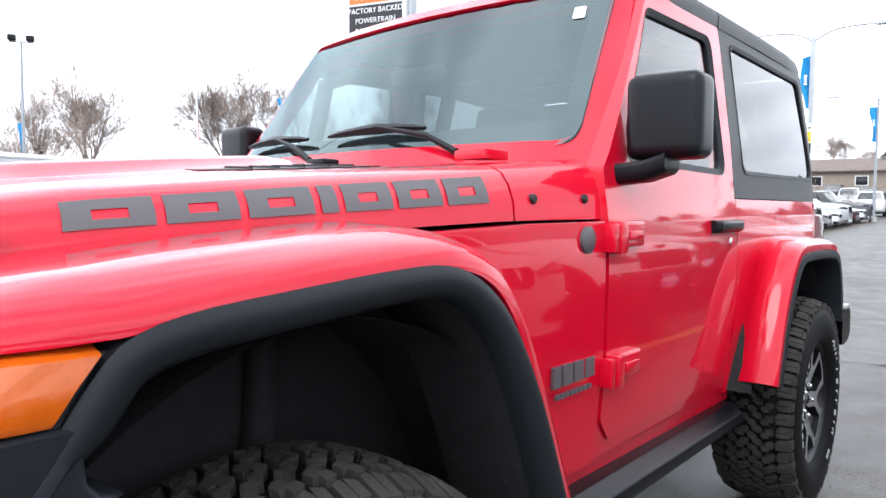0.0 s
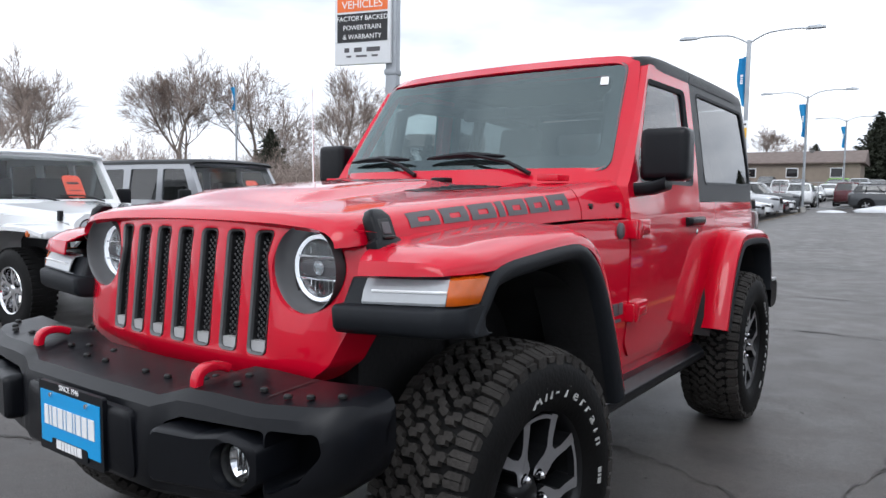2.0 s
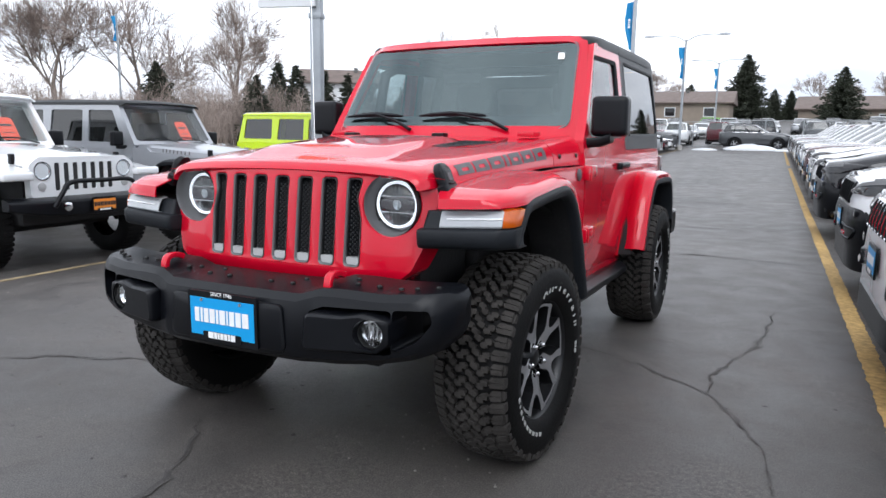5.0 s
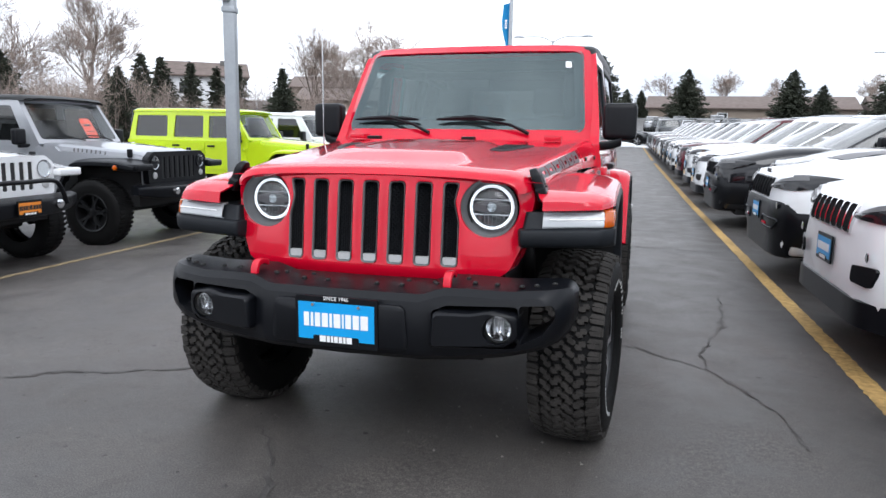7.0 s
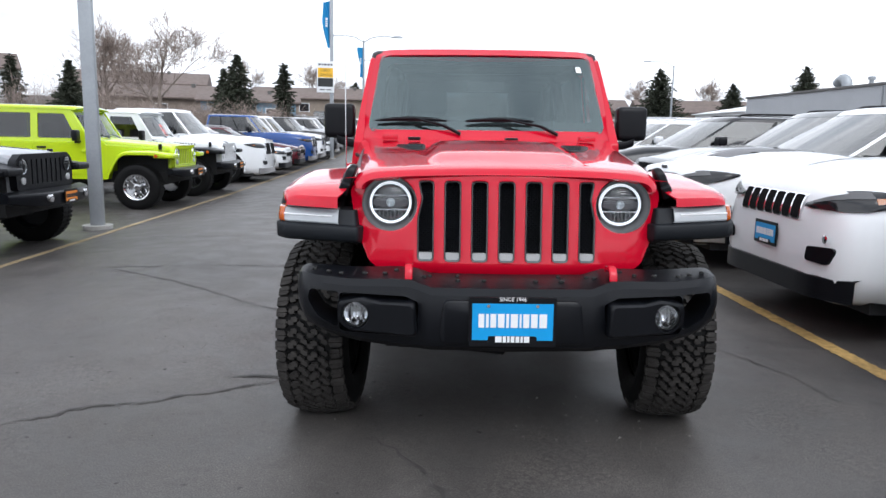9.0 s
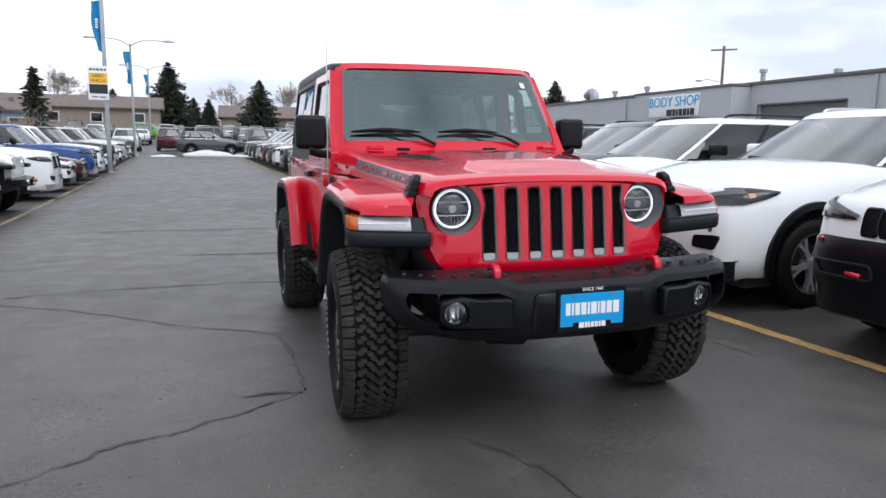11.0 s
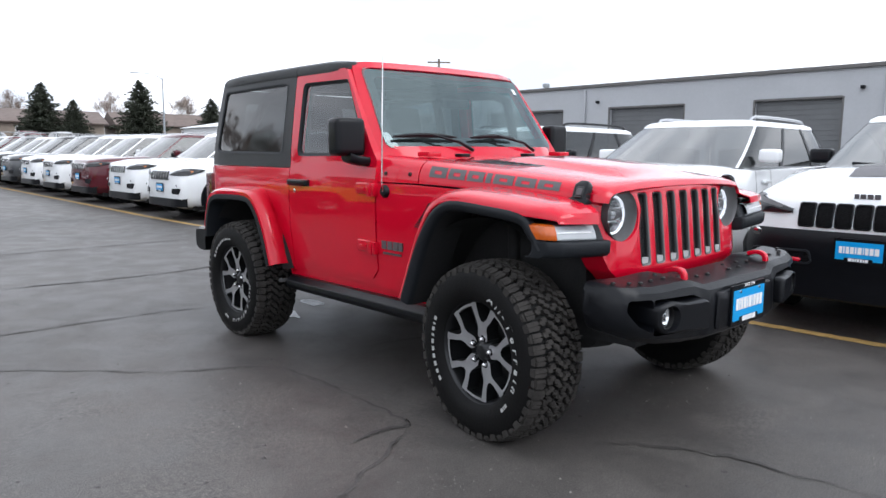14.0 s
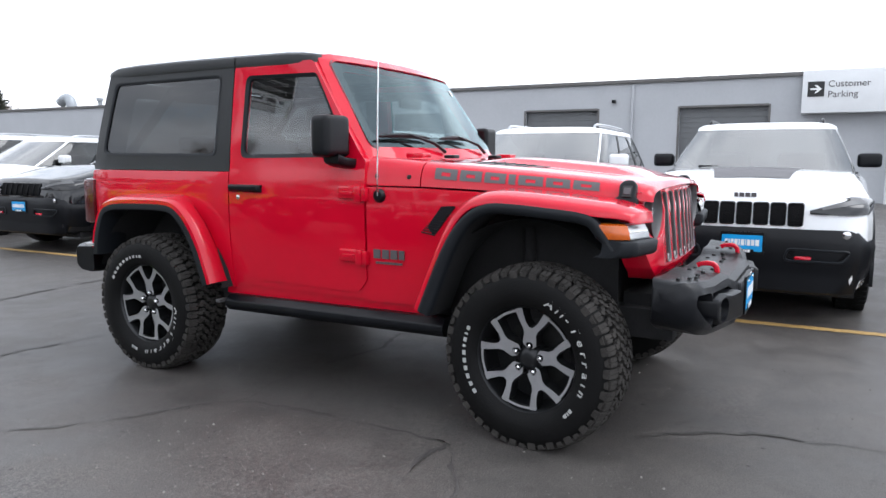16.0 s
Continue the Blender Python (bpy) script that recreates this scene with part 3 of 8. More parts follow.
    for k in range(5):
        o = new("spoke", meshes["spoke"])
        o.parent = wheel
        o.matrix_local = pose(0, 0, 0, 72 * k)
        tagged(o, "machined silver spoke with dark sides")
        o = new("lug_nut", meshes["lug_nut"])
        o.parent = wheel
        o.matrix_local = pose(0, .062 * math.sin(radians(72 * k)), .062 * math.cos(radians(72 * k)))
        tagged(o, "chrome lug nut")
    return wheel


# ---------------------------------------------------------------- the red off-road car; it faces -y, front axle over the origin
HOOD = [  # y, half width, seam height, shoulder height, crown height
    (-.462, .592, 1.096, 1.140, 1.158), (-.445, .616, 1.099, 1.160, 1.182), (-.40, .632, 1.103, 1.172, 1.196), (-.20, .656, 1.116, 1.196, 1.224),
    (.10, .684, 1.128, 1.222, 1.252), (.40, .708, 1.139, 1.246, 1.272), (.60, .726, 1.146, 1.262, 1.284), (.78, .756, 1.148, 1.280, 1.296), (.93, .786, 1.149, 1.294, 1.306)]


def hood_row(y, dome=True):
    w, zl, zs, zc = lerp(HOOD, y)
    row = []
    up = 0.0
    if dome:
        up = .026 * max(0, min(1, (y + .36) / .16)) * max(0, min(1, (.50 - y) / .16))
    half = [(w, zl), (w - .004, zl + .35 * (zs - zl)), (w - .018, zl + .66 * (zs - zl)), (w - .038, zl + .88 * (zs - zl)), (w - .066, zs), (w - .100, zs + .25 * (zc - zs)),
            (.345 + (w - .455) * .62, zs + .46 * (zc - zs)), (.345 + (w - .455) * .25, zs + .64 * (zc - zs)), (.335, zs + .72 * (zc - zs) + .05 * up), (.30, zs + .78 * (zc - zs) + .75 * up), (.27, zs + .82 * (zc - zs) + up), (.14, zs + .95 * (zc - zs) + up), (0, zc + up)]
    for x, z in half:
        row.append((x, y, z))
    return row + [(-x, y, z) for x, z in half[-2::-1]]


SIDE = [(.50, .772), (.60, .784), (.80, .803), (1.00, .808), (1.12, .806), (1.18, .800), (1.215, .794), (1.26, .789), (1.32, .784), (1.40, .776), (1.60, .750), (1.74, .731), (1.80, .722)]


def side_x(z, y=1.5):
    x = lerp(SIDE, z)[0]
    if y < .92:
        x -= .055 * (.92 - y)
    if y > 2.9:
        x -= .75 * (y - 2.9) ** 2
    return x


def side_panel(outline, s, holes=(), t=.028, out=0.0, ys=(), zs=None):
    """A body panel drawn in y and z, cut, then bent to the car's flank; s is the side."""
    bm = prism(outline, 0, -t, "x")
    if holes:
        bm = cut(bm, [prism(h, .2, -.3, "x") for h in holes])
    slices(bm, "z", zs or [z for z, _ in SIDE])
    if ys:
        slices(bm, "y", ys)
    bend(bm, lambda x, y, z: (x + out + side_x(z, y), y, z))
    return bm if s > 0 else mirror_x(bm)


def flare_mesh(path, centre, s, inner, lip0, lip1, drop0, drop1, rise=.0, curl=.012):
    """Sections across a flare: from the body out to the lip. path of (y, z); centre: a point inside the arch."""
    P = [Vector((0, y, z)) for y, z in path]
    secs = []
    for i, p in enumerate(P):
        d = (P[min(i + 1, len(P) - 1)] - P[max(i - 1, 0)]).normalized()
        n = Vector((0, d.z, -d.y))
        if n.dot(p - Vector((0, *centre))) < 0:
            n = -n
        pts = []
        xi = inner(p.y, p.z) if callable(inner) else inner
        lift = rise(p.y, p.z) if callable(rise) else rise
        for x, off in ((xi, lift), (xi + .35 * (lip0 - xi), lift * .9), (lip0 - .055, lift * .5), (lip0 - .018, lift * .2), (lip0, -.004), (lip0 + .6 * (lip1 - lip0), -curl), (lip1, -curl * 2.4), (lip1 + .001, -drop0), (lip1 - .006, -drop1), (lip1 - .03, -drop1)):
            q = p + n * off
            pts.append((s * x, q.y, q.z))
        secs.append(pts)
    return secs


car = thing("off_road_car", "glossy red two-door off-road car with black hard top on asphalt", "car")
car.matrix_basis = pose(0, 0, 0, 0, -.6, 0)

# --- hood, cowl
ys = lin(-.462, -.40, 5) + lin(-.36, .636, 20)
part("hood", solidify(loft([hood_row(y) for y in ys]), -.018), RED, car)
hood = car.children[-1]
ys = lin(.642, .925, 10)
rows = []
for y in ys:
    r = hood_row(y, False)
    s = max(0, (y - .70) / .225)
    rows.append([(x, yy, z - .012 * s if abs(x) < .6 else z) for x, yy, z in r])
part("cowl", solidify(loft(rows), -.02), RED, car)



def hood_z(x, y):
    r = sorted((px, pz) for px, _, pz in hood_row(y))
    for a, b in zip(r, r[1:]):
        if a[0] <= x <= b[0]:
            return a[1] + (b[1] - a[1]) * (x - a[0]) / max(1e-6, b[0] - a[0])
    return r[-1][1]


# air outlets beside the hood's dome
for s in (1, -1):
    rows = [[(s * x, y, hood_z(s * x, y) + .0015) for x in lin(a, b, 5)] for y, a, b in ((.10, .352, .40), (.14, .348, .43), (.26, .350, .47), (.38, .354, .50), (.44, .38, .505), (.47, .44, .50))]
    v = part("hood_vent", solidify(loft(rows), -.006), PLASTIC, hood, "black plastic hood vent")
    for k in range(5):
        y = .18 + .055 * k
        part("louvre", tube([(s * .362, y, hood_z(s * .362, y) + .001), (s * (.42 + .012 * k), y + .02, hood_z(s * (.42 + .012 * k), y + .02) + .001)], .005, 5), TRIM, v)

# --- badge blocks on the hood's side: a row of plain grey shapes
for s in (1, -1):
    y = -.235
    for w in (.118, .112, .118, .034, .106, .112, .118):
        bm = bmesh.new()
        grid = []
        for k in (0, .30, .70, 1):
            yy = y + w * k
            hw, zl, zs, zc = lerp(HOOD, yy)
            grid.append([bm.verts.new((s * (hw - inset + .0014), yy + .012 * (f - .5), zl + f * (zs - zl) + .001)) for f, inset in ((.34, .0034), (.49, .0088), (.65, .0175), (.82, .0315))])
        for i in range(3):
            for j in range(3):
                # a wide block is hollow
                if w < .05 or (i, j) != (1, 1):
                    bm.faces.new((grid[i][j], grid[i + 1][j], grid[i + 1][j + 1], grid[i][j + 1]))
        part("decal", bm, DECAL, hood, "dark grey vinyl block")
        y += w + .014

# --- grille
outline = rpoly([(-.48, .735, .05), (.48, .735, .05), (.565, .800, .06), (.622, .930, .08), (.648, 1.085, .06), (.612, 1.143, .05), (.30, 1.156, .2), (-.30, 1.156, .2), (-.612, 1.143, .05), (-.648, 1.085, .06), (-.622, .930, .08), (-.565, .800, .06)], 6)


def grille_y(x, z):
    y = -.505 + .105 * max(0, z - .80) + .30 * max(0, z - 1.06) ** 1.5
    return y + .045 * (abs(x) / .6) ** 2 + .024 * max(0, (abs(x) - .50) / .12) ** 2 + (.02 * max(0, (.80 - z) / .06) ** 2)


def slot(i, grow=0.0, z0=.806, z1=1.132):
    cx, h = -.330 + .110 * i, .0335 + grow
    a, b = cx - h, cx + h
    pts = [(a, z0 - grow, .018), (b, z0 - grow, .018), (b, z1 + grow, .016), (a, z1 + grow, .016)]
    if i == 0:
        pts = [(a, z0 - grow, .018), (b, z0 - grow, .018), (b, z1 + grow, .016), (a + .002, z1 + grow, .012), (a + .018, 1.06, .05), (a, .98, .03)]
    if i == 6:
        pts = [(a, z0 - grow, .018), (b, z0 - grow, .018), (b, .98, .03), (b - .018, 1.06, .05), (b - .002, z1 + grow, .012), (a, z1 + grow, .016)]
    return rpoly(pts, 4)


bm = prism(outline, 0, .13, "y")
tools = [prism(slot(i), -.05, .3, "y") for i in range(7)]
for s in (1, -1):
    tools.append(revolve([(-.05, .112), (.3, .112)], "y", 40, (s * .478, 0, 1.037)))
bm = cut(bm, tools)
slices(bm, "x", [-.57, -.53, -.48, -.42, -.3, -.2, -.1, .1, .2, .3, .42, .48, .53, .57])
slices(bm, "z", [.77, .80, .86, .93, 1.0, 1.06, 1.09, 1.12])
bend(bm, lambda x, y, z: (x * (1 + (.02 if y > .06 else 0)), y * .9 + grille_y(x, z), z))
es = [e for e in bm.edges if len(e.link_faces) == 2 and e.calc_face_angle(0) > .9 and sum(v.co.y - grille_y(v.co.x, v.co.z) for v in e.verts) < .02]
bmesh.ops.bevel(bm, geom=es, offset=.006, segments=2, profile=.6, affect="EDGES")
grille = part("grille", bm, RED, car)
for i in range(7):
    cx = -.330 + .110 * i
    z1 = 1.132
    ring_o, ring_i = slot(i, -.0005), slot(i, -.0050)
    for nm, mt, rows in (("slot_frame", GREYSLOT, ((ring_o, .004), (ring_o, -.003), (ring_i, .002), (ring_i, .012))), ("slot_wall", BLACKPRINT, ((ring_i, .012), (ring_i, .07)))):
        secs = [[(x, grille_y(x, z) + d, z) for x, z in pts] for pts, d in rows]
        part(nm, loft(secs, close=True), mt, grille, "satin grey slot surround" if nm == "slot_frame" else "")
    bm = bmesh.new()
    # honeycomb bars
    p = .0125
    row = 0
    z = .838
    while z < z1 + .0:
        for c in range(-3, 4):
            x = cx + c * p * 1.5 + (.75 * p if row % 2 else 0)
            if abs(x - cx) > .034:
                continue
            hexa = [(x + .62 * p * math.cos(radians(60 * q)), z + .52 * p * math.sin(radians(60 * q))) for q in range(6)]
            hexb = [(x + .98 * p * math.cos(radians(60 * q)), z + .84 * p * math.sin(radians(60 * q))) for q in range(6)]
            yy = grille_y(x, z) + .026
            loft([[(a, yy, b) for a, b in hexb], [(a, yy - .004, b) for a, b in hexa], [(a, yy + .012, b) for a, b in hexa]], close=True, bm=bm)
        z += .0088
        row += 1
    part("grille_mesh", bm, PLASTIC, grille, "black honeycomb insert", 20)
    secs = []
    pts = [(cx - .027, .8125), (cx + .027, .8125), (cx + .027, .840), (cx - .027, .840)]
    bm = prism(pts, grille_y(cx, .82) + .006, grille_y(cx, .82) + .05, "y")
    part("slot_foot", bm, PALESLOT, grille, "pale grey lower slot piece")
bm = prism(rpoly([(-.40, .79, .02), (.40, .79, .02), (.40, 1.14, .02), (-.40, 1.14, .02)], 3), 0, .01, "y")
bend(bm, lambda x, y, z: (x, y + grille_y(x, z) + .062, z))
part("grille_back", bm, DARK, car)

# --- head lamps
for s in (1, -1):
    cx, cz = s * .478, 1.037
    y0 = grille_y(cx, cz)
    lamp = new("head_lamp")
    lamp.parent = car
    lamp.matrix_local = pose(cx, y0, cz)
    tagged(lamp, "round lamp with a lit white ring in a grey bezel")
    part("bezel", revolve([(-.004, .1125), (.000, .109), (.020, .1075), (.070, .098), (.074, .086)], "y", 48, close=True), GREYSLOT, lamp)
    part("bowl", revolve([(.054, .0855), (.076, .074), (.092, .045), (.098, 0)], "y", 40, close=True), REFLECTOR, lamp, "silver faceted reflector")
    part("light_ring", revolve([(.062, .0975), (.046, .0965), (.042, .093), (.043, .088), (.050, .0855)], "y", 48, close=True), HALO, lamp, "glowing white ring")
    bm = bmesh.new()
    for k in range(-4, 5):
        for z0, z1 in ((.038, .080), (-.080, -.034)):
            h = math.sqrt(max(0, .083 ** 2 - (.0175 * k) ** 2))
            if min(abs(z0), abs(z1)) < h:
                box(.0175 * k - .001, .0175 * k + .001, .066, .098, max(z0, -h), min(z1, h), bm=bm)
    part("reflector_facet", bm, CHROME, lamp, kind="stuff")
    pts = rpoly([(-.080, -.012, .010), (-.080, .014, .010), (-.03, .026, .012), (.03, .026, .012), (.080, .014, .010), (.080, -.012, .010), (.03, -.024, .012), (-.03, -.024, .012)], 3)
    part("projector", prism(pts, .050, .085, "y"), DECAL, lamp, "grey projector bar")
    bm = box(-.080, .080, .044, .060, .030, .036, .002, 1)
    box(-.080, .080, .044, .060, -.034, -.028, .002, 1, bm)
    part("divider", bm, CHROME, lamp)
    part("projector_lens", revolve([(.036, 0), (.039, .012), (.046, .022), (.056, .026)], "y", 28, (0, 0, .001), close=True), CLEAR, lamp)
    part("projector_eye", revolve([(.047, .021), (.0475, .010), (.0475, 0)], "y", 20, (0, 0, .001), close=True), REFLECTOR, lamp)
    part("lens", revolve([(.016, 0), (.020, .04), (.030, .075), (.045, .096)], "y", 40, close=True), CLEAR, lamp)
    for ob in lamp.children[1:]:
        ob.matrix_local = Matrix.Diagonal((.90, 1, .90, 1))


# --- front fenders
FP = [(-.476, 1.082), (-.44, 1.085), (-.38, 1.091), (-.28, 1.104), (-.15, 1.118), (.0, 1.130), (.12, 1.137), (.205, 1.132), (.28, 1.108), (.345, 1.058), (.402, .976), (.458, .862), (.515, .730), (.572, .590)]
MP = [(-.394, .924), (-.381, .941), (-.362, .966), (-.336, 1.004), (-.298, 1.044), (-.23, 1.064), (-.10, 1.076), (.05, 1.087), (.155, 1.088), (.228, 1.068), (.295, 1.022), (.353, .952), (.410, .852), (.468, .720), (.528, .575)]


def front_inner(y, z):
    if y > .16:
        return lerp([(.16, .700), (.30, .740), (.56, .770)], y)[0]
    return lerp([(-.48, .690), (-.44, .668), (-.38, .652), (-.30, .648), (-.10, .664), (.16, .700)], y)[0]


fpath = [(p.x, p.y) for p in smooth_path([(a, b, 0) for a, b in FP], 44)]
mpath = smooth_path([(0, a, b) for a, b in MP], 44)
NOSE = [(.588, -.425, .01), (.606, -.488, .02), (.905, -.468, .05), (.952, -.415, .03), (.952, -.335, .01), (.60, -.335, .01)]
for s in (1, -1):
    secs = flare_mesh(fpath, (0, .4), s, front_inner, .904, .944, .050, .052, .016, .012)
    new_secs = []
    up = -.003 if s > 0 else -.024  # the car leans a little to its right

    def edge(x):
        """Height of the fender's front edge."""
        return 1.040 + up + .012 * (abs(x) - .66) / .28

    for k, sec in enumerate(secs):
        y = fpath[k][0]
        f = lerp([(-.476, .56), (-.44, .74), (-.39, .90), (-.32, 1.0)], y)[0]
        g = lerp([(-.45, 1.0), (-.38, .6), (-.30, 0.0)], y)[0]
        inset = lerp([(-.476, .040), (-.44, .026), (-.38, .010), (-.30, 0)], y)[0]
        new_secs.append([(x - s * inset * max(0, (abs(x) - .8) / .14), yy + .032 * max(0, min(1, (-.30 - y) / .17)) * max(0, (abs(x) - .66) / .26) ** 2, z + g * (edge(x) + (z - 1.038 - up) * f - z)) for x, yy, z in sec])
    # front edge turned down over the lamps
    first = new_secs[0]
    new_secs.insert(0, [(x, yy - .006, edge(x) + (z - edge(x)) * .45) for x, yy, z in first])
    new_secs.insert(0, [(x, yy - .008, edge(x) + (z - edge(x)) * .02) for x, yy, z in first])
    fen = part("front_fender", solidify(loft(new_secs), .006), RED, car, sharp=50)
    # black arch moulding
    secs = []
    for i, p in enumerate(mpath):
        d = (mpath[min(i + 1, len(mpath) - 1)] - mpath[max(i - 1, 0)]).normalized()
        n = Vector((0, d.z, -d.y))
        if n.dot(p - Vector((0, 0, .4))) < 0:
            n = -n
        g = min(1, .1 + i / 9)
        w = g * (.032 + .018 * max(0, min(1, (p.y - .25) / .3)))
        secs.append([(s * x, (p + n * o).y, (p + n * o).z) for x, o in ((.915, .006), (.945, .004), (.952, -.004), (.954, -.016), (.950, -w), (.940, -w - .010 * g), (.915, -w - .014 * g), (.86, -w - .016 * g), (.72, -w - .010 * g), (.68, .01 * g))])
    part("arch_trim", loft([q[:7] for q in secs]), TRIM, fen, "dark grey textured arch moulding")
    part("arch_liner", loft([q[6:] for q in secs]), DARK, fen, "black wheel arch liner")
    # black nose block under and inside the lamps
    big = rpoly(NOSE, 5)
    def level(z, x):
        """Heights of the nose rise a little outwards."""
        return z + up + lerp([(.85, .05), (.97, .045), (1.04, .04)], z)[0] * (x - .62)

    rows = [(.896, .030, 1), (.901, .010, 1), (.914, -.002, 1), (.958, -.006, 1), (.966, .000, 1), (.970, .026, .94), (1.030, .052, .90)]
    bm = loft([[(s * (.77 + (x - .77) * k), y + d, level(z, x)) for x, y in big] for z, d, k in rows], close=True, caps=True)
    part("fender_nose", bm, TRIM, fen, "dark grey plastic fender nose", 45)
    # running lamp on the front face, amber marker round the corner
    def lens(path, z0, z1, lean):
        rows = []
        for x, y, nx, ny in path:
            a, b = level(z0, x), level(z1, x)
            rows.append([(s * (x - nx * .02), y - ny * .02, a - .003), (s * (x - nx * .003), y - ny * .003, a), (s * x, y, a + .006), (s * x, y + lean * .35, (a + b) / 2), (s * (x - nx * .002), y - ny * .002 + lean, b - .004), (s * (x - nx * .03), y - ny * .03 + lean, b + .002)])
        return loft(rows)

    path = [(x, -.4715 + .10 * (x - .69), .09, -1) for x in lin(.688, .892, 9)] + [(.912, -.4465, .5, -.85)]
    part("running_lamp", solidify(lens(path, .972, 1.034, .020), .004, (s * .2, -1, .2)), DRL, fen, "frosted white running lamp")
    part("lamp_strip", tube([(s * (x + nx * .001), y + ny * .001 + .007, level(1.003, x)) for x, y, nx, ny in path[1:]], .0035, 6), DRLBAR, fen, "bright lamp strip")
    path = [(.914, -.4455, .6, -.8), (.926, -.437, .75, -.66), (.937, -.425, .88, -.45), (.945, -.410, .96, -.25), (.949, -.390, 1, 0), (.950, -.366, 1, 0)]
    bm = lens(path, .972, 1.034, .012)
    for v in bm.verts:
        if v.co.y > -.415:
            v.co.y += .55 * (v.co.z - level(.972, .94)) * min(1, (v.co.y + .415) / .030)
    part("marker_lamp", solidify(bm, .004, (s, -.1, 0)), AMBER, fen, "amber side marker lens")

# --- body sides
for s in (1, -1):
    out = rpoly([(.912, .555, .004), (.912, 1.144, .004), (.60, 1.141, .0), (.15, 1.124, .0), (.15, 1.06, 0), (.28, 1.03, .05), (.40, .84, .05), (.52, .575, .0), (.56, .555, 0)], 3)
    side = part("cowl_side", side_panel(out, s, ys=(.3, .45, .6, .75)), RED, car)
    # fender vent
    if s < 0:
        vent = rpoly([(.412, 1.062, .006), (.492, 1.056, .008), (.565, .955, .008), (.530, .912, .008)], 3)
        bm = side_panel(vent, s, t=.02, out=.004)
        vt = part("fender_vent", bm, PLASTIC, side, "black honeycomb fender vent")
        bm = bmesh.new()
        for k in range(11):
            a = k / 10
            y0, z0 = .42 + .105 * a, 1.052 - .135 * a
            own = box(-.006, .010, 0, .075, -.0025, .0025, m=pose(side_x(z0, y0), y0, z0, -10 + 20 * a))
            merge(bm, own)
        mirror_x(bm)
        part("vent_bar", bm, TRIM, vt)
    # rear quarter
    out = rpoly([(1.870, .535, .004), (1.870, 1.208, .004), (3.135, 1.208, .03), (3.135, .62, .04), (2.93, .62, .0), (2.90, .80, .0), (2.82, .98, .0), (2.70, 1.01, 0), (2.24, 1.01, 0), (2.12, .95, 0), (1.94, .60, 0), (1.94, .535, 0)], 3)
    part("rear_quarter", side_panel(out, s, ys=(2.9, 2.96, 3.0, 3.04, 3.08, 3.11)), RED, car)
    # sill
    out = rpoly([(.57, .500, .01), (.57, .550, .01), (.60, .592, .01), (1.915, .592, .01), (1.95, .50, .01)], 3)
    part("sill", side_panel(out, s, t=.06, out=-.012), RED, car)
    out = rpoly([(.90, .56, .0), (.90, .74, 0), (1.0, .74, 0), (1.0, .66, 0), (1.76, .66, 0), (1.86, .92, 0), (1.93, .92, 0), (1.93, .56, 0)], 1)
    part("rocker_panel", side_panel(out, s, t=.02, out=-.006), RED, car)
    # side step
    prof = rpoly([(.70, .405, .02), (.800, .420, .03), (.832, .452, .02), (.828, .482, .015), (.79, .512, .01), (.70, .512, .01)], 4)
    bm = loft([[(s * x, y, z + .03 * (.6 - y) * .3) for x, z in prof] for y in (.46, .50, 1.86, 1.90)], close=True, caps=True)
    part("side_step", bm, PLASTIC, car, "black steel rock rail")
    # small cowl bolts
    for y, z, r in ((.870, 1.196, .011), (.700, 1.194, .011)):
        w, zl, zs, zc = lerp(HOOD, y)
        bm = revolve([(-.01, r), (.004, r), (.007, r * .7), (.007, 0)], "x", 14, (w - .004, y, z), close=True)
        if s < 0:
            mirror_x(bm)
        part("cowl_bolt", bm, BOLT, car, "dark round bolt")

# round badge, left flank
part("round_badge", revolve([(-.01, .031), (.006, .031), (.009, .027), (.009, 0)], "x", 28, (side_x(1.102, .83), .83, 1.102), close=True), DECAL, car, "round grey badge")
# antenna, right flank
ax = -side_x(1.100, .835)
ant = part("antenna", revolve([(.01, .036), (-.008, .034), (-.020, .024), (-.022, 0)], "x", 24, (ax, .835, 1.100), close=True), PLASTIC, car, "black antenna base with a thin whip")
part("whip", tube([(ax - .022, .832, 1.100), (ax - .026, .830, 1.135), (ax - .024, .826, 1.5), (ax - .018, .814, 2.07)], [.006, .0042, .0036, .0028], 6), CHROME, ant)

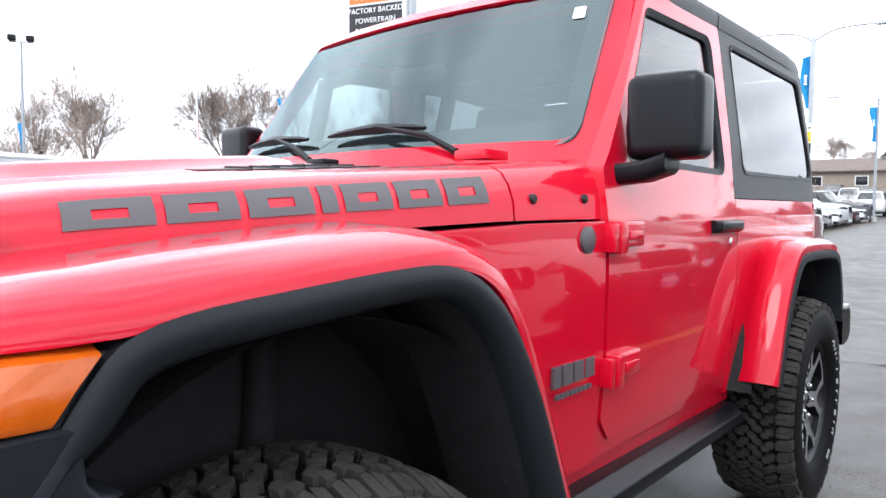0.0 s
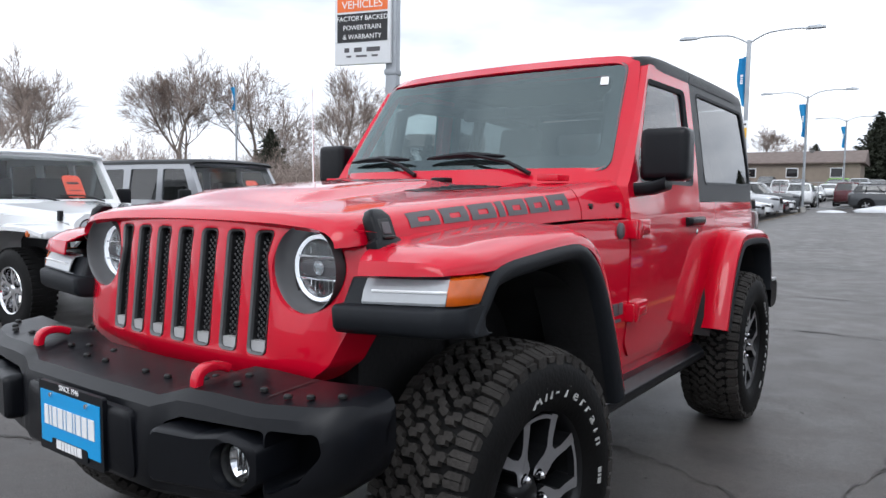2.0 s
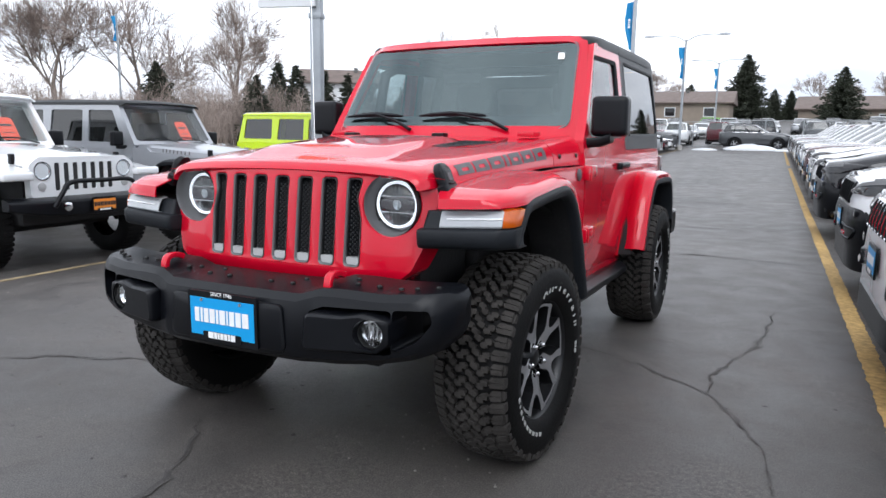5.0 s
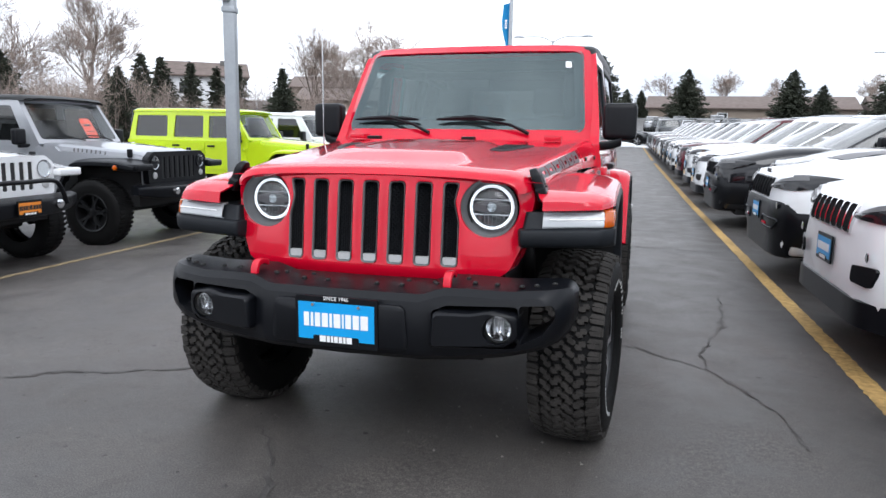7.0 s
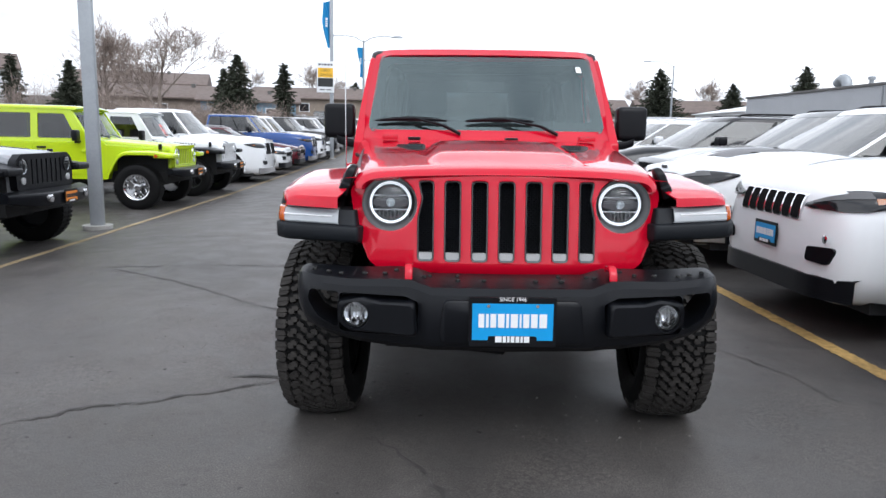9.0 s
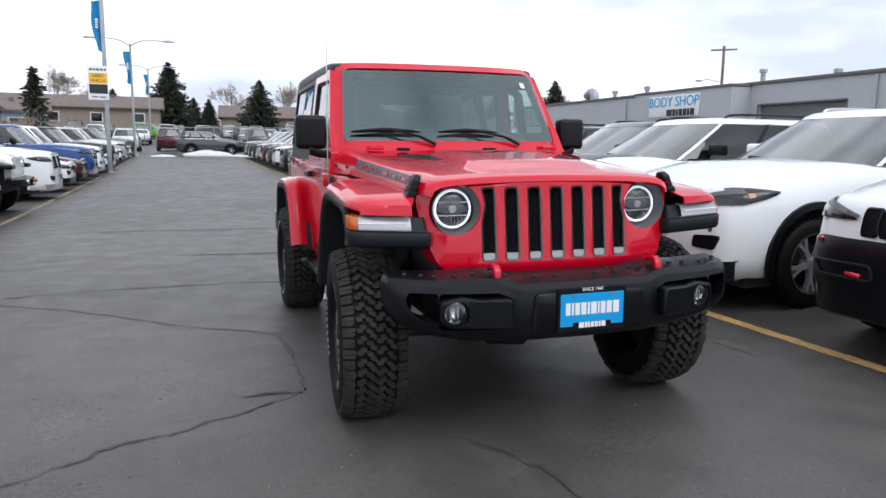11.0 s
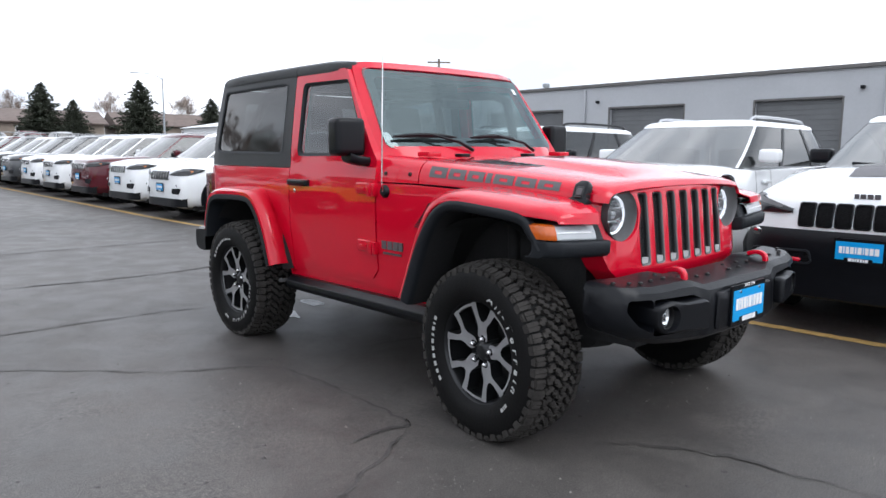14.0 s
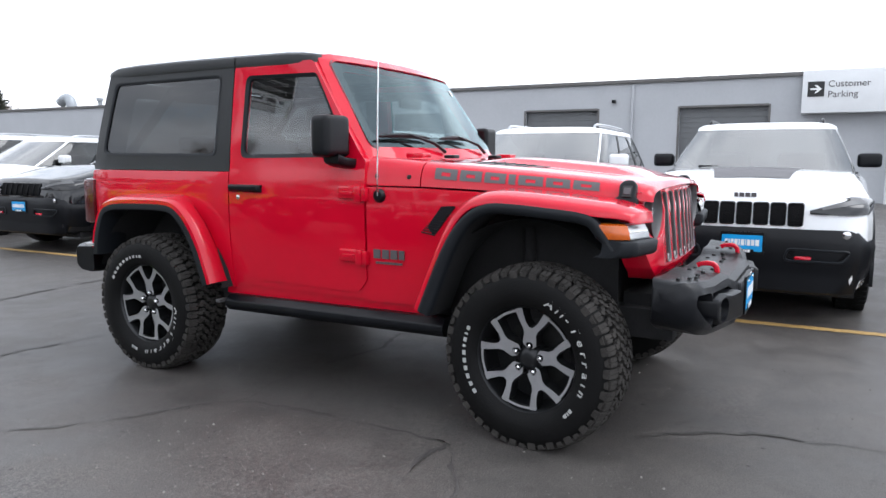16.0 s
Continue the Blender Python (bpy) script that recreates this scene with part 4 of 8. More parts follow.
# --- doors
DOOR = [(.925, .660, .05), (.925, 1.272, .02), (.960, 1.310, .02), (1.292, 1.790, .02), (1.32, 1.802, .02), (1.860, 1.802, .03), (1.860, .80, .05), (1.78, .612, .06), (1.70, .603, .03), (.985, .592, .05)]
HOLE = [(1.768, 1.742, .045), (1.272, 1.734, .04), (1.062, 1.375, .03), (1.066, 1.292, .03), (1.782, 1.284, .045)]
for s in (1, -1):
    bm = side_panel(rpoly(DOOR, 5), s, [rpoly(HOLE, 5)], t=.05, out=.002, ys=(1.1, 1.3, 1.5, 1.7))
    door = part("door", bm, RED, car, sharp=30)
    # window seal and pane
    big, small = rpoly([(a, b, c) for a, b, c in HOLE], 5), rpoly([(1.750, 1.724, .04), (1.280, 1.716, .036), (1.084, 1.372, .03), (1.086, 1.312, .03), (1.763, 1.304, .04)], 5)
    secs = [[(s * (side_x(z) + o), y, z) for y, z in pts] for pts, o in ((big, -.003), (big, .0035), (small, -.006), (small, -.02))]
    part("window_seal", loft(secs, close=True), TRIM, door, "black rubber window seal")
    bm = prism(small, 0, -.004, "x")
    slices(bm, "z", [1.4, 1.6])
    bend(bm, lambda x, y, z: (x + side_x(z) - .014, y, z))
    pane_of("pane", bm if s > 0 else mirror_x(bm), GLASS, door, (s, 0, 0))
    # handle
    hx = side_x(1.12, 1.72)
    bm = loft([[(s * (hx + o), y, 1.119 + z) for z, o in rpoly([(-.019, -.004, .0), (-.021, .020 * k, .006), (-.010, .034 * k, .006), (.012, .036 * k, .006), (.020, .024 * k, .006), (.019, -.004, 0)], 2)] for y, k in ((1.846, .5), (1.838, .9), (1.77, 1), (1.68, 1.05), (1.625, .95), (1.612, .5))], close=True, caps=True)
    part("door_handle", bm, PLASTIC, door, "black paddle door handle")
    part("lock", (lambda b: b if s > 0 else mirror_x(b))(revolve([(-.01, .014), (.004, .014), (.006, .010), (.006, 0)], "x", 18, (side_x(1.066, 1.79), 1.79, 1.066), close=True)), CHROME, door, "round metal key lock")
    # hinges
    for z in (1.110, .788):
        hx = side_x(z, 1.0)
        bm = box(-.004, .026, .965, 1.075, z - .030, z + .034, .010, 3, m=pose(hx, 0, 0))
        box(-.004, .034, .928, .968, z - .044, z + .034, .008, 2, bm, pose(hx, 0, 0))
        box(-.004, .030, .900, .926, z - .040, z + .030, .006, 2, bm, pose(hx, 0, 0))
        box(.024, .033, .975, 1.050, z - .012, z + .010, .004, 2, bm, pose(hx, 0, 0))
        part("door_hinge", bm if s > 0 else mirror_x(bm), RED, door)
    # mirror
    bm = box(.800, .985, 1.005, 1.115, 1.292, 1.498, .034, 4)
    bend(bm, lambda x, y, z: (x, y + .05 * (x - .80) - .02 * ((z - 1.39) / .1) ** 2 * 0, z))
    mir = part("wing_mirror", bm if s > 0 else mirror_x(bm), PLASTIC, door, "square black plastic wing mirror")
    bm = prism(rpoly([(.818, 1.308, .03), (.968, 1.308, .03), (.968, 1.482, .03), (.818, 1.482, .03)], 4), 1.112, 1.118, "y")
    bend(bm, lambda x, y, z: (x, y + .05 * (x - .80), z))
    part("mirror_glass", bm if s > 0 else mirror_x(bm), CHROME, mir)
    bm = loft([[(x, y + dy, z + dz) for dy, dz in rpoly([(-.045, -.028, .02), (.045, -.028, .02), (.05, .022, .012), (-.05, .022, .012)], 3)] for x, y, z in ((.765, 1.03, 1.262), (.80, 1.03, 1.262), (.85, 1.045, 1.268), (.900, 1.055, 1.285), (.905, 1.055, 1.292))], close=True, caps=True)
    part("mirror_arm", bm if s > 0 else mirror_x(bm), PLASTIC, mir)

# name badges as plain blocks
for s in (1, -1):
    bm = bmesh.new()
    m = pose(side_x(.800, .78) + .002, .785, .806, 0, 0, 90)
    bars([.030, .040, .040, .042], .046, m, .010, .004, bm)
    bars([.016] * 8, .011, m @ pose(0, 0, -.045), .004, .003, bm)
    part("badge", bm if s > 0 else mirror_x(bm), DECAL, car, "dark grey raised badge blocks")

# --- windscreen frame
WB, WT = Vector((0, .800, 1.285)), Vector((0, 1.205, 1.858))
WL = (WT - WB).length
wdir = (WT - WB).normalized()
wnor = Vector((0, -wdir.z, wdir.y))


def screen(x, w, d):
    """A point on the raked screen: across, up along it, and out of it."""
    p = WB + wdir * w + wnor * d
    return (x, p.y + .085 * (x / .7) ** 2, p.z)


out = rpoly([(-.782, .0, .01), (.782, .0, .01), (.736, .36, .0), (.686, WL, .07), (-.686, WL, .07), (-.736, .36, .0)], 6)
hol = rpoly([(-.704, .072, .07), (.704, .072, .07), (.648, WL - .062, .055), (-.648, WL - .062, .055)], 6)
bm = cut(prism(out, 0, -.085, "z"), [prism(hol, -.3, .2, "z")])
slices(bm, "x", lin(-.7, .7, 15))
slices(bm, "y", (.10, .2, .35, .5, .58))
bend(bm, lambda x, y, z: screen(x, y, z + (-.020 * max(0, (abs(x) - .6 + .10 * max(0, y - .3)) / .1) ** 2 if z > -.05 else 0) - (.02 * max(0, (y - WL + .06) / .06) ** 2 if z > -.05 else 0)))
wframe = part("windscreen_frame", bm, RED, car, sharp=50)
gl = rpoly([(-.712, .060, .07), (.712, .060, .07), (.656, WL - .050, .055), (-.656, WL - .050, .055)], 6)
bm = prism(gl, -.010, -.014, "z")
slices(bm, "x", lin(-.65, .65, 14))
bend(bm, lambda x, y, z: screen(x, y, z))
pane_of("windscreen", bm, SCREEN, wframe, (0, -.6, .8), "clear raked windscreen glass")
# black frit band round the glass
inn = rpoly([(-.650, .150, .05), (.650, .150, .05), (.604, WL - .120, .05), (-.604, WL - .120, .05)], 6)
secs = [[screen(x, y, -.0155) for x, y in gl], [screen(x, y, -.0155) for x, y in inn]]
part("frit_band", loft(secs, close=True), BLACKPRINT, wframe, "black printed border of the glass")
bm = prism(rpoly([(.565, .52, .004), (.60, .52, .004), (.592, .565, .004), (.560, .565, .004)], 2), -.006, -.0085, "z")
bend(bm, lambda x, y, z: screen(x, y, z))
part("sticker", bm, PLATEWHITE, wframe, "small white paper sticker")

# wipers
for x0, x1, px in ((-.665, -.24, -.16), (-.13, .27, .41)):
    arm = tube([screen(px, .035, .015), screen(px - .10, .080, .035), screen((x0 + x1) / 2 + .02, .135, .03)], [.011, .009, .006], 6)
    wip = part("wiper", arm, PLASTIC, car, "black wiper with arm")
    bm = None
    a, b = Vector(screen(x0, .128, .010)), Vector(screen(x1, .128, .010))
    P = [Vector(screen(x, .128 + .012 * math.sin(math.pi * k / 8), .014)) for k, x in enumerate(lin(x0, x1, 9))]
    part("blade", tube(P, [.005, .010, .012, .014, .016, .014, .012, .010, .005], 6), PLASTIC, wip)
# washer nozzles, hood bump stops, windscreen hinges
for x in (-.42, .12):
    part("washer_nozzle", box(x - .035, x + .035, .60, .66, 1.285, 1.304, .008), PLASTIC, car, "black washer nozzle")
for s in (1, -1):
    bm = box(s * .56 - .045, s * .56 + .045, .70, .80, 1.288, 1.312, .006)
    part("screen_hinge", bm, RED, car)
# hood latches
for s in (1, -1):
    m = pose(s * .655, -.365, 1.122, 0, s * -20, 0) @ Matrix.Diagonal((1.1, 1.22, 1.22, 1))
    shape = ((-.048, .036, .020), (-.040, .040, .024), (-.012, .040, .024), (-.004, .030, .022), (.030, .031, .020), (.042, .030, .018), (.056, .019, .012), (.060, .012, .006))
    bm = loft([[(x * s, y, z) for x, y in rpoly([(-.014, -w, .008), (d, -w, .008), (d, w, .008), (-.014, w, .008)], 3)] for z, w, d in shape], close=True, caps=True)
    bmesh.ops.transform(bm, matrix=m, verts=bm.verts)
    lat = part("hood_latch", bm, PLASTIC, car, "black rubber hood latch")
    for nm, y0, y1, z0, z1, d, mt in (("latch_recess", -.017, .017, -.014, .034, .0225, BLACKPRINT), ("latch_strap", -.012, .012, .000, .026, .0265, DECAL), ("latch_bar", -.017, .017, -.010, -.004, .030, BOLT)):
        bm = box(min(s * .016, s * d), max(s * .016, s * d), y0, y1, z0, z1, .002, 1)
        bmesh.ops.transform(bm, matrix=m, verts=bm.verts)
        part(nm, bm, mt, lat)

# --- hard top
def roof_row(y, x1, z1, crown, bow=0.0):
    half = [(x1, z1 - .036), (x1 + .004, z1), (x1 - .004, z1 + .020), (x1 - .03, z1 + .033), (x1 - .12, z1 + .036 + .2 * crown), (.35, z1 + .036 + .75 * crown), (0, z1 + .036 + crown)]
    row = [(x, z) for x, z in half] + [(-x, z) for x, z in half[-2::-1]]
    return [(x, y + bow * (x / .7) ** 2, z) for x, z in row]


top = new("hard_top")
top.parent = car
tagged(top, "matt black removable hard top")
rows = [roof_row(*r) for r in ((1.214, .694, 1.782, .0, .085), (1.222, .704, 1.796, .003, .085), (1.26, .716, 1.808, .005, .075), (1.36, .724, 1.816, .006, .03), (1.5, .726, 1.823, .008), (1.855, .726, 1.827, .010))]
part("roof_panel", solidify(loft(rows), -.03), HARDTOP, top)
rows = [roof_row(y, x, z, c) for y, x, z, c in ((1.863, .726, 1.827, .010), (2.3, .728, 1.829, .010), (2.7, .728, 1.827, .008), (2.90, .722, 1.820, .012), (2.97, .708, 1.806, .0), (3.00, .68, 1.774, -.012))]
part("roof_shell", solidify(loft(rows), -.03), HARDTOP, top)
for s in (1, -1):
    out = rpoly([(1.867, 1.212, .004), (1.867, 1.818, .004), (2.945, 1.818, .06), (3.12, 1.212, .02)], 5)
    hole = rpoly([(1.975, 1.296, .05), (1.960, 1.758, .04), (2.890, 1.752, .05), (2.990, 1.304, .05)], 5)
    part("top_side", side_panel(out, s, [hole], t=.04, out=.001, ys=(2.2, 2.5, 2.8, 2.95, 3.03)), HARDTOP, top)
    o2 = hole
    i2 = rpoly([(1.989, 1.310, .045), (1.975, 1.744, .036), (2.878, 1.738, .045), (2.973, 1.318, .045)], 5)
    secs = [[(s * (side_x(z, y) + o), y, z) for y, z in pts] for pts, o in ((o2, -.004), (o2, .004), (i2, .0), (i2, -.02))]
    part("window_seal", loft(secs, close=True), TRIM, top)
    bm = prism(i2, 0, -.004, "x")
    slices(bm, "z", [1.4, 1.6])
    slices(bm, "y", [2.4, 2.9])
    bend(bm, lambda x, y, z: (x + side_x(z, y) - .008, y, z))
    pane_of("quarter_window", bm if s > 0 else mirror_x(bm), TINTED, top, (s, 0, 0), "dark tinted quarter window")
bm = cut(prism(rpoly([(-.74, 1.215, .03), (.74, 1.215, .03), (.69, 1.775, .06), (-.69, 1.775, .06)], 4), 0, .04, "y"), [prism(rpoly([(-.56, 1.28, .04), (.56, 1.28, .04), (.54, 1.68, .04), (-.54, 1.68, .04)], 4), -.2, .2, "y")])
bend(bm, lambda x, y, z: (x, y + 3.10 - .30 * (z - 1.21), z))
part("rear_frame", bm, HARDTOP, top)
bm = prism(rpoly([(-.57, 1.27, .04), (.57, 1.27, .04), (.55, 1.69, .04), (-.55, 1.69, .04)], 4), 0, .005, "y")
bend(bm, lambda x, y, z: (x, y + 3.11 - .30 * (z - 1.21), z))
pane_of("rear_window", bm, TINTED, top, (0, 1, 0))
part("tailgate", box(-.74, .74, 3.09, 3.13, .60, 1.21, .02), RED, car)

# --- rear fenders
RP = [(1.882, .585), (1.910, .668), (1.968, .812), (2.042, .930), (2.12, 1.010), (2.20, 1.050), (2.32, 1.062), (2.60, 1.058), (2.76, 1.042), (2.86, .990), (2.92, .880), (2.955, .760), (2.965, .690)]
rpath = [(p.x, p.y) for p in smooth_path([(a, b, 0) for a, b in RP], 40)]
for s in (1, -1):
    secs = flare_mesh(rpath, (2.45, .4), s, lambda y, z: side_x(z, y) - .015, .900, .936, .046, .050, .008, .010)
    # at the front the flare springs from the body a little behind its lip
    for i, (y, z) in enumerate(rpath):
        k = max(0, min(1, (2.22 - y) / .14))
        a, b = rpath[max(i - 1, 0)], rpath[min(i + 1, len(rpath) - 1)]
        d = Vector((0, b[0] - a[0], b[1] - a[1])).normalized()
        for j, o in ((0, .045), (1, .020), (2, .004)):
            q = Vector(secs[i][j]) + Vector((0, d.z, -d.y)) * (o * k)
            secs[i][j] = tuple(q)
    fen = part("rear_fender", loft(secs), RED, car)
    P = [Vector((0, y, z)) for y, z in rpath]
    secs = []
    for i, p in enumerate(P):
        d = (P[min(i + 1, len(P) - 1)] - P[max(i - 1, 0)]).normalized()
        n = Vector((0, d.z, -d.y))
        if n.dot(p - Vector((0, 2.45, .4))) < 0:
            n = -n
        w = .030
        secs.append([(s * x, (p + n * o).y, (p + n * o).z) for x, o in ((.925, -.046), (.942, -.048), (.944, -.056), (.942, -.050 - w), (.930, -.056 - w), (.80, -.060 - w), (.74, -.05 - w))])
    part("arch_trim", loft(secs), TRIM, fen, "dark grey textured arch moulding")
    part("tail_lamp", box(min(s * .70, s * .80), max(s * .70, s * .80), 3.085, 3.19, .86, 1.15, .02), REDLENS, car, "dark red tail lamp in a black housing")

# --- wheel wells, frame, axles
for s in (1, -1):
    for cy, r0 in ((0.02, .60), (2.43, .60)):
        secs = []
        for k in range(17):
            a = radians(18 + (108 if cy < 1 else 150) * k / 16)
            y, z = cy + r0 * math.cos(a) * .93, .42 + .60 * math.sin(a)
            secs.append([(s * .52, y, z), (s * .86, y, z)])
        part("wheel_liner", loft(secs), DARK, car)
    part("frame_rail", box(s * .44 - .05, s * .44 + .05, -.55, 3.0, .46, .60, .01), DARK, car)
    part("inner_wall", box(s * .50 - .02, s * .50 + .02, -.30, 3.0, .55, 1.08), DARK, car)
    part("shock_absorber", tube([(s * .56, .10, .42), (s * .53, .14, .95)], .03, 10), DARK, car)
part("underbody", box(-.69, .69, .60, 3.05, .44, .58), DARK, car)
part("engine_bay", box(-.50, .50, -.28, .62, .56, 1.06), DARK, car)
for y in (0, 2.459):
    part("axle", revolve([(-.75, .045), (-.20, .045), (-.14, .12), (.04, .14), (.12, .05), (.75, .045)], "x", 16, (0, y, .40)), DARK, car)
part("steering_link", tube([(-.70, -.16, .42), (.66, -.14, .46)], .018, 8), BOLT, car)
part("bumper_mount", box(-.42, .42, -.60, -.30, .52, .66, .01), DARK, car)

wheel_meshes = {}
for s in (1, -1):
    for y in (0, 2.459):
        steer = -4.0 if y == 0 else 0
        offroad_wheel(car, pose(s * .804, y - (.015 if y == 0 else 0), .408, 0, 0, (0 if s > 0 else 180) + steer) @ pose(0, 0, 0, {(1, 0): 30, (-1, 0): -8}.get((s, y), -75 if s < 0 else -25)), wheel_meshes)
offroad_wheel(car, pose(0.05, 3.33, .98, 0, 0, 90), wheel_meshes)

# --- front bumper
def bump_row(x):
    a = abs(x)
    f = lerp([(0, -.795), (.30, -.795), (.36, -.775), (.62, -.745), (.74, -.715), (.79, -.682), (.818, -.640), (.832, -.600), (.838, -.560)], a)[0]
    zt = lerp([(0, .756), (.30, .758), (.38, .782), (.46, .784), (.60, .779), (.80, .790), (.825, .780), (.835, .760)], a)[0]
    zb = lerp([(0, .505), (.42, .512), (.58, .530), (.70, .555), (.79, .592), (.82, .625), (.835, .665)], a)[0]
    back = lerp([(0, -.54), (.5, -.53), (.80, -.515), (.838, -.525)], a)[0]
    k = min(1, (back - f) / .13)
    return [(x, back, zb + .01), (x, f + .05 * k, zb), (x, f + .012 * k, zb + .025), (x, f, zb + .055), (x, f + .004 * k, zt - .07), (x, f + .016 * k, zt - .028), (x, f + .042 * k, zt - .005), (x, f + .075 * k, zt), (x, back, zt + .008)]


xs = [-.838, -.834, -.826, -.816, -.805, -.79, -.77, -.74, -.70, -.66, -.62, -.58, -.52, -.46, -.42, -.38, -.35, -.32, -.30, -.2, -.1, 0]
xs = xs + [-x for x in xs[-2::-1]]
bm = loft([bump_row(x) for x in xs], close=True, caps=True)
tools = []
for s in (1, -1):
    # pocket behind the lamp pod, and the opening at the end of the bumper
    pts = rpoly([(s * .40, .722, .02), (s * .65, .728, .02), (s * .65, .578, .02), (s * .36, .572, .02), (s * .345, .70, .02)], 4)
    tools.append(prism(pts, -1.0, -.66, "y"))
    pts = rpoly([(s * .652, .730, .015), (s * .768, .734, .022), (s * .776, .690, .03), (s * .735, .632, .04), (s * .652, .588, .015)], 4)
    tools.append(prism(pts, -1.0, -.30, "y"))
bm = cut(bm, tools)
bmp = part("front_bumper", bm, PLASTIC, car, "black steel winch-style front bumper", 32)
for s in (1, -1):
    # pod with fog lamp
    pts = rpoly([(.350, .578, .02), (.61, .586, .03), (.656, .62, .03), (.654, .700, .02), (.56, .716, .02), (.49, .704, .02), (.36, .706, .02)], 4)
    bm = loft([[(s * x, -.640, z) for x, z in pts], [(s * x, -.748 - .055 * (.62 - x) / .27, z) for x, z in pts], [(s * (.49 + (x - .49) * .975), -.762 - .055 * (.62 - x) / .27, .65 + (z - .65) * .95) for x, z in pts], [(s * (.49 + (x - .49) * .92), -.768 - .055 * (.62 - x) / .27, .65 + (z - .65) * .86) for x, z in pts]], close=True, caps=True)
    bm = cut(bm, [revolve([(-1, .052), (-.6, .052)], "y", 28, (s * .585, -.020, .650))])
    part("lamp_pod", bm, PLASTIC, bmp)
    fog = part("fog_lamp", revolve([(-.700, .05), (-.735, .0515), (-.738, .047), (-.728, .044)], "y", 32, (s * .585, -.020, .650), close=True), BOLT, bmp, "round chrome fog lamp")
    part("fog_bowl", revolve([(-.715, .047), (-.690, .03), (-.68, 0)], "y", 24, (s * .585, -.020, .650), close=True), CHROME, fog)
    bm = None
    for k in (-.016, 0, .016):
        bm = box(s * .585 + k - .003, s * .585 + k + .003, -.738, -.710, .625, .675, .001, 1, bm)
    part("fog_fin", bm, CHROME, fog)
    part("fog_lens", revolve([(-.742, 0), (-.740, .03), (-.734, .046)], "y", 28, (s * .585, -.020, .650), close=True), CLEAR, fog)
    # joint of the end cap
    bm = loft([[bump_row(s * (.60 + d))[k] for k in range(7, 9)] for d in (-.003, .003)])
    bend(bm, lambda x, y, z: (x, y - .0025, z + .0025))
    part("cap_joint", bm, BLACKPRINT, bmp)
    # bolts
    for x, y in ((.65, -.665), (.70, -.645), (.760, -.61), (.56, -.655), (.48, -.665), (.44, -.60), (.33, -.645), (.31, -.60), (.20, -.665), (.10, -.665), (.20, -.585)):
        z = bump_row(s * x)[8][2] - .003
        part("bolt", revolve([(z - .002, .010), (z + .004, .010), (z + .007, .007), (z + .008, 0)], "z", 10, (s * x, y, 0), close=True), BOLT, bmp)
    # tow hook
    P = [(s * .388, -.626, .806), (s * .388, -.644, .814), (s * .388, -.668, .818), (s * .388, -.690, .816), (s * .388, -.706, .804), (s * .388, -.712, .778), (s * .388, -.712, .735)]
    hook = bmesh.new()
    rows = []
    P = smooth_path(P, 18)
    for i, p in enumerate(P):
        d = (P[min(i + 1, len(P) - 1)] - P[max(i - 1, 0)]).normalized()
        n = Vector((0, d.z, -d.y))
        rows.append([p + Vector((a, 0, 0)) + n * b for a, b in rpoly([(-.015, -.011, .006), (.015, -.011, .006), (.015, .011, .006), (-.015, .011, .006)], 3)])
    part("tow_hook", loft(rows, close=True, caps=True), RED, bmp, "bright red tow hook", 60)
# raised centre section
pts = rpoly([(-.27, .55, .03), (.27, .55, .03), (.255, .715, .03), (-.255, .715, .03)], 4)
part("centre_pad", loft([[(x, -.78, z) for x, z in pts], [(x, -.800, z) for x, z in pts], [(x * .96, -.806, .632 + (z - .632) * .92) for x, z in pts]], close=True, caps=True), PLASTIC, bmp)


def dealer_plate(parent, m, w=.305, h=.155, base=None, orange=False):
    """A dealer's plate: black holder, coloured card, plain white bars for its lettering."""
    fr = part("plate_frame", prism(rpoly([(-w / 2 - .012, -h / 2 - .012, .008), (w / 2 + .012, -h / 2 - .012, .008), (w / 2 + .012, h / 2 + .012, .008), (-w / 2 - .012, h / 2 + .012, .008)], 3), -.004, .008, "y"), PLASTIC, parent, "black plate holder")
    fr.matrix_local = m
    part("plate_card", prism([(-w / 2, -h / 2 + .012), (w / 2, -h / 2 + .012), (w / 2, h / 2 - .010), (-w / 2, h / 2 - .010)], -.006, 0, "y"), ORANGEPLATE if orange else PLATEBLUE, fr, "orange card" if orange else "bright blue dealer card")
    bm = bars([.021, .010, .021, .024, .010, .026, .007, .022, .024, .028], .050 * h / .155, pose(0, -.0075, .006), .0065, .001)
    part("plate_mark", bars([.024, .012, .009, .014, .014, .009, .020], .022 * h / .155, pose(.0, -.0085, -h * .40), .004, .001), PLATEWHITE, fr)
    part("plate_print", bm, BLACKPRINT if orange else PLATEWHITE, fr, "plain blocks where the lettering stands")
    part("plate_lip", prism(rpoly([(-.09, -h / 2 - .004, .006), (.09, -h / 2 - .004, .006), (.09, -h / 2 + .028, .006), (-.09, -h / 2 + .028, .006)], 2), -.0078, 0, "y"), PLASTIC, fr)
    return fr


pl = dealer_plate(bmp, pose(0, -.812, .640), .298, .160)
words("SINCE 1946", .020, pose(0, -.005, .0855), PLATEWHITE, "plate_caption", pl, .0006)
for s in (1, -1):
    part("plate_screw", revolve([(-.004, .007), (-.011, .006), (-.011, 0)], "y", 10, (s * .09, 0, .062), close=True), CHROME, pl)
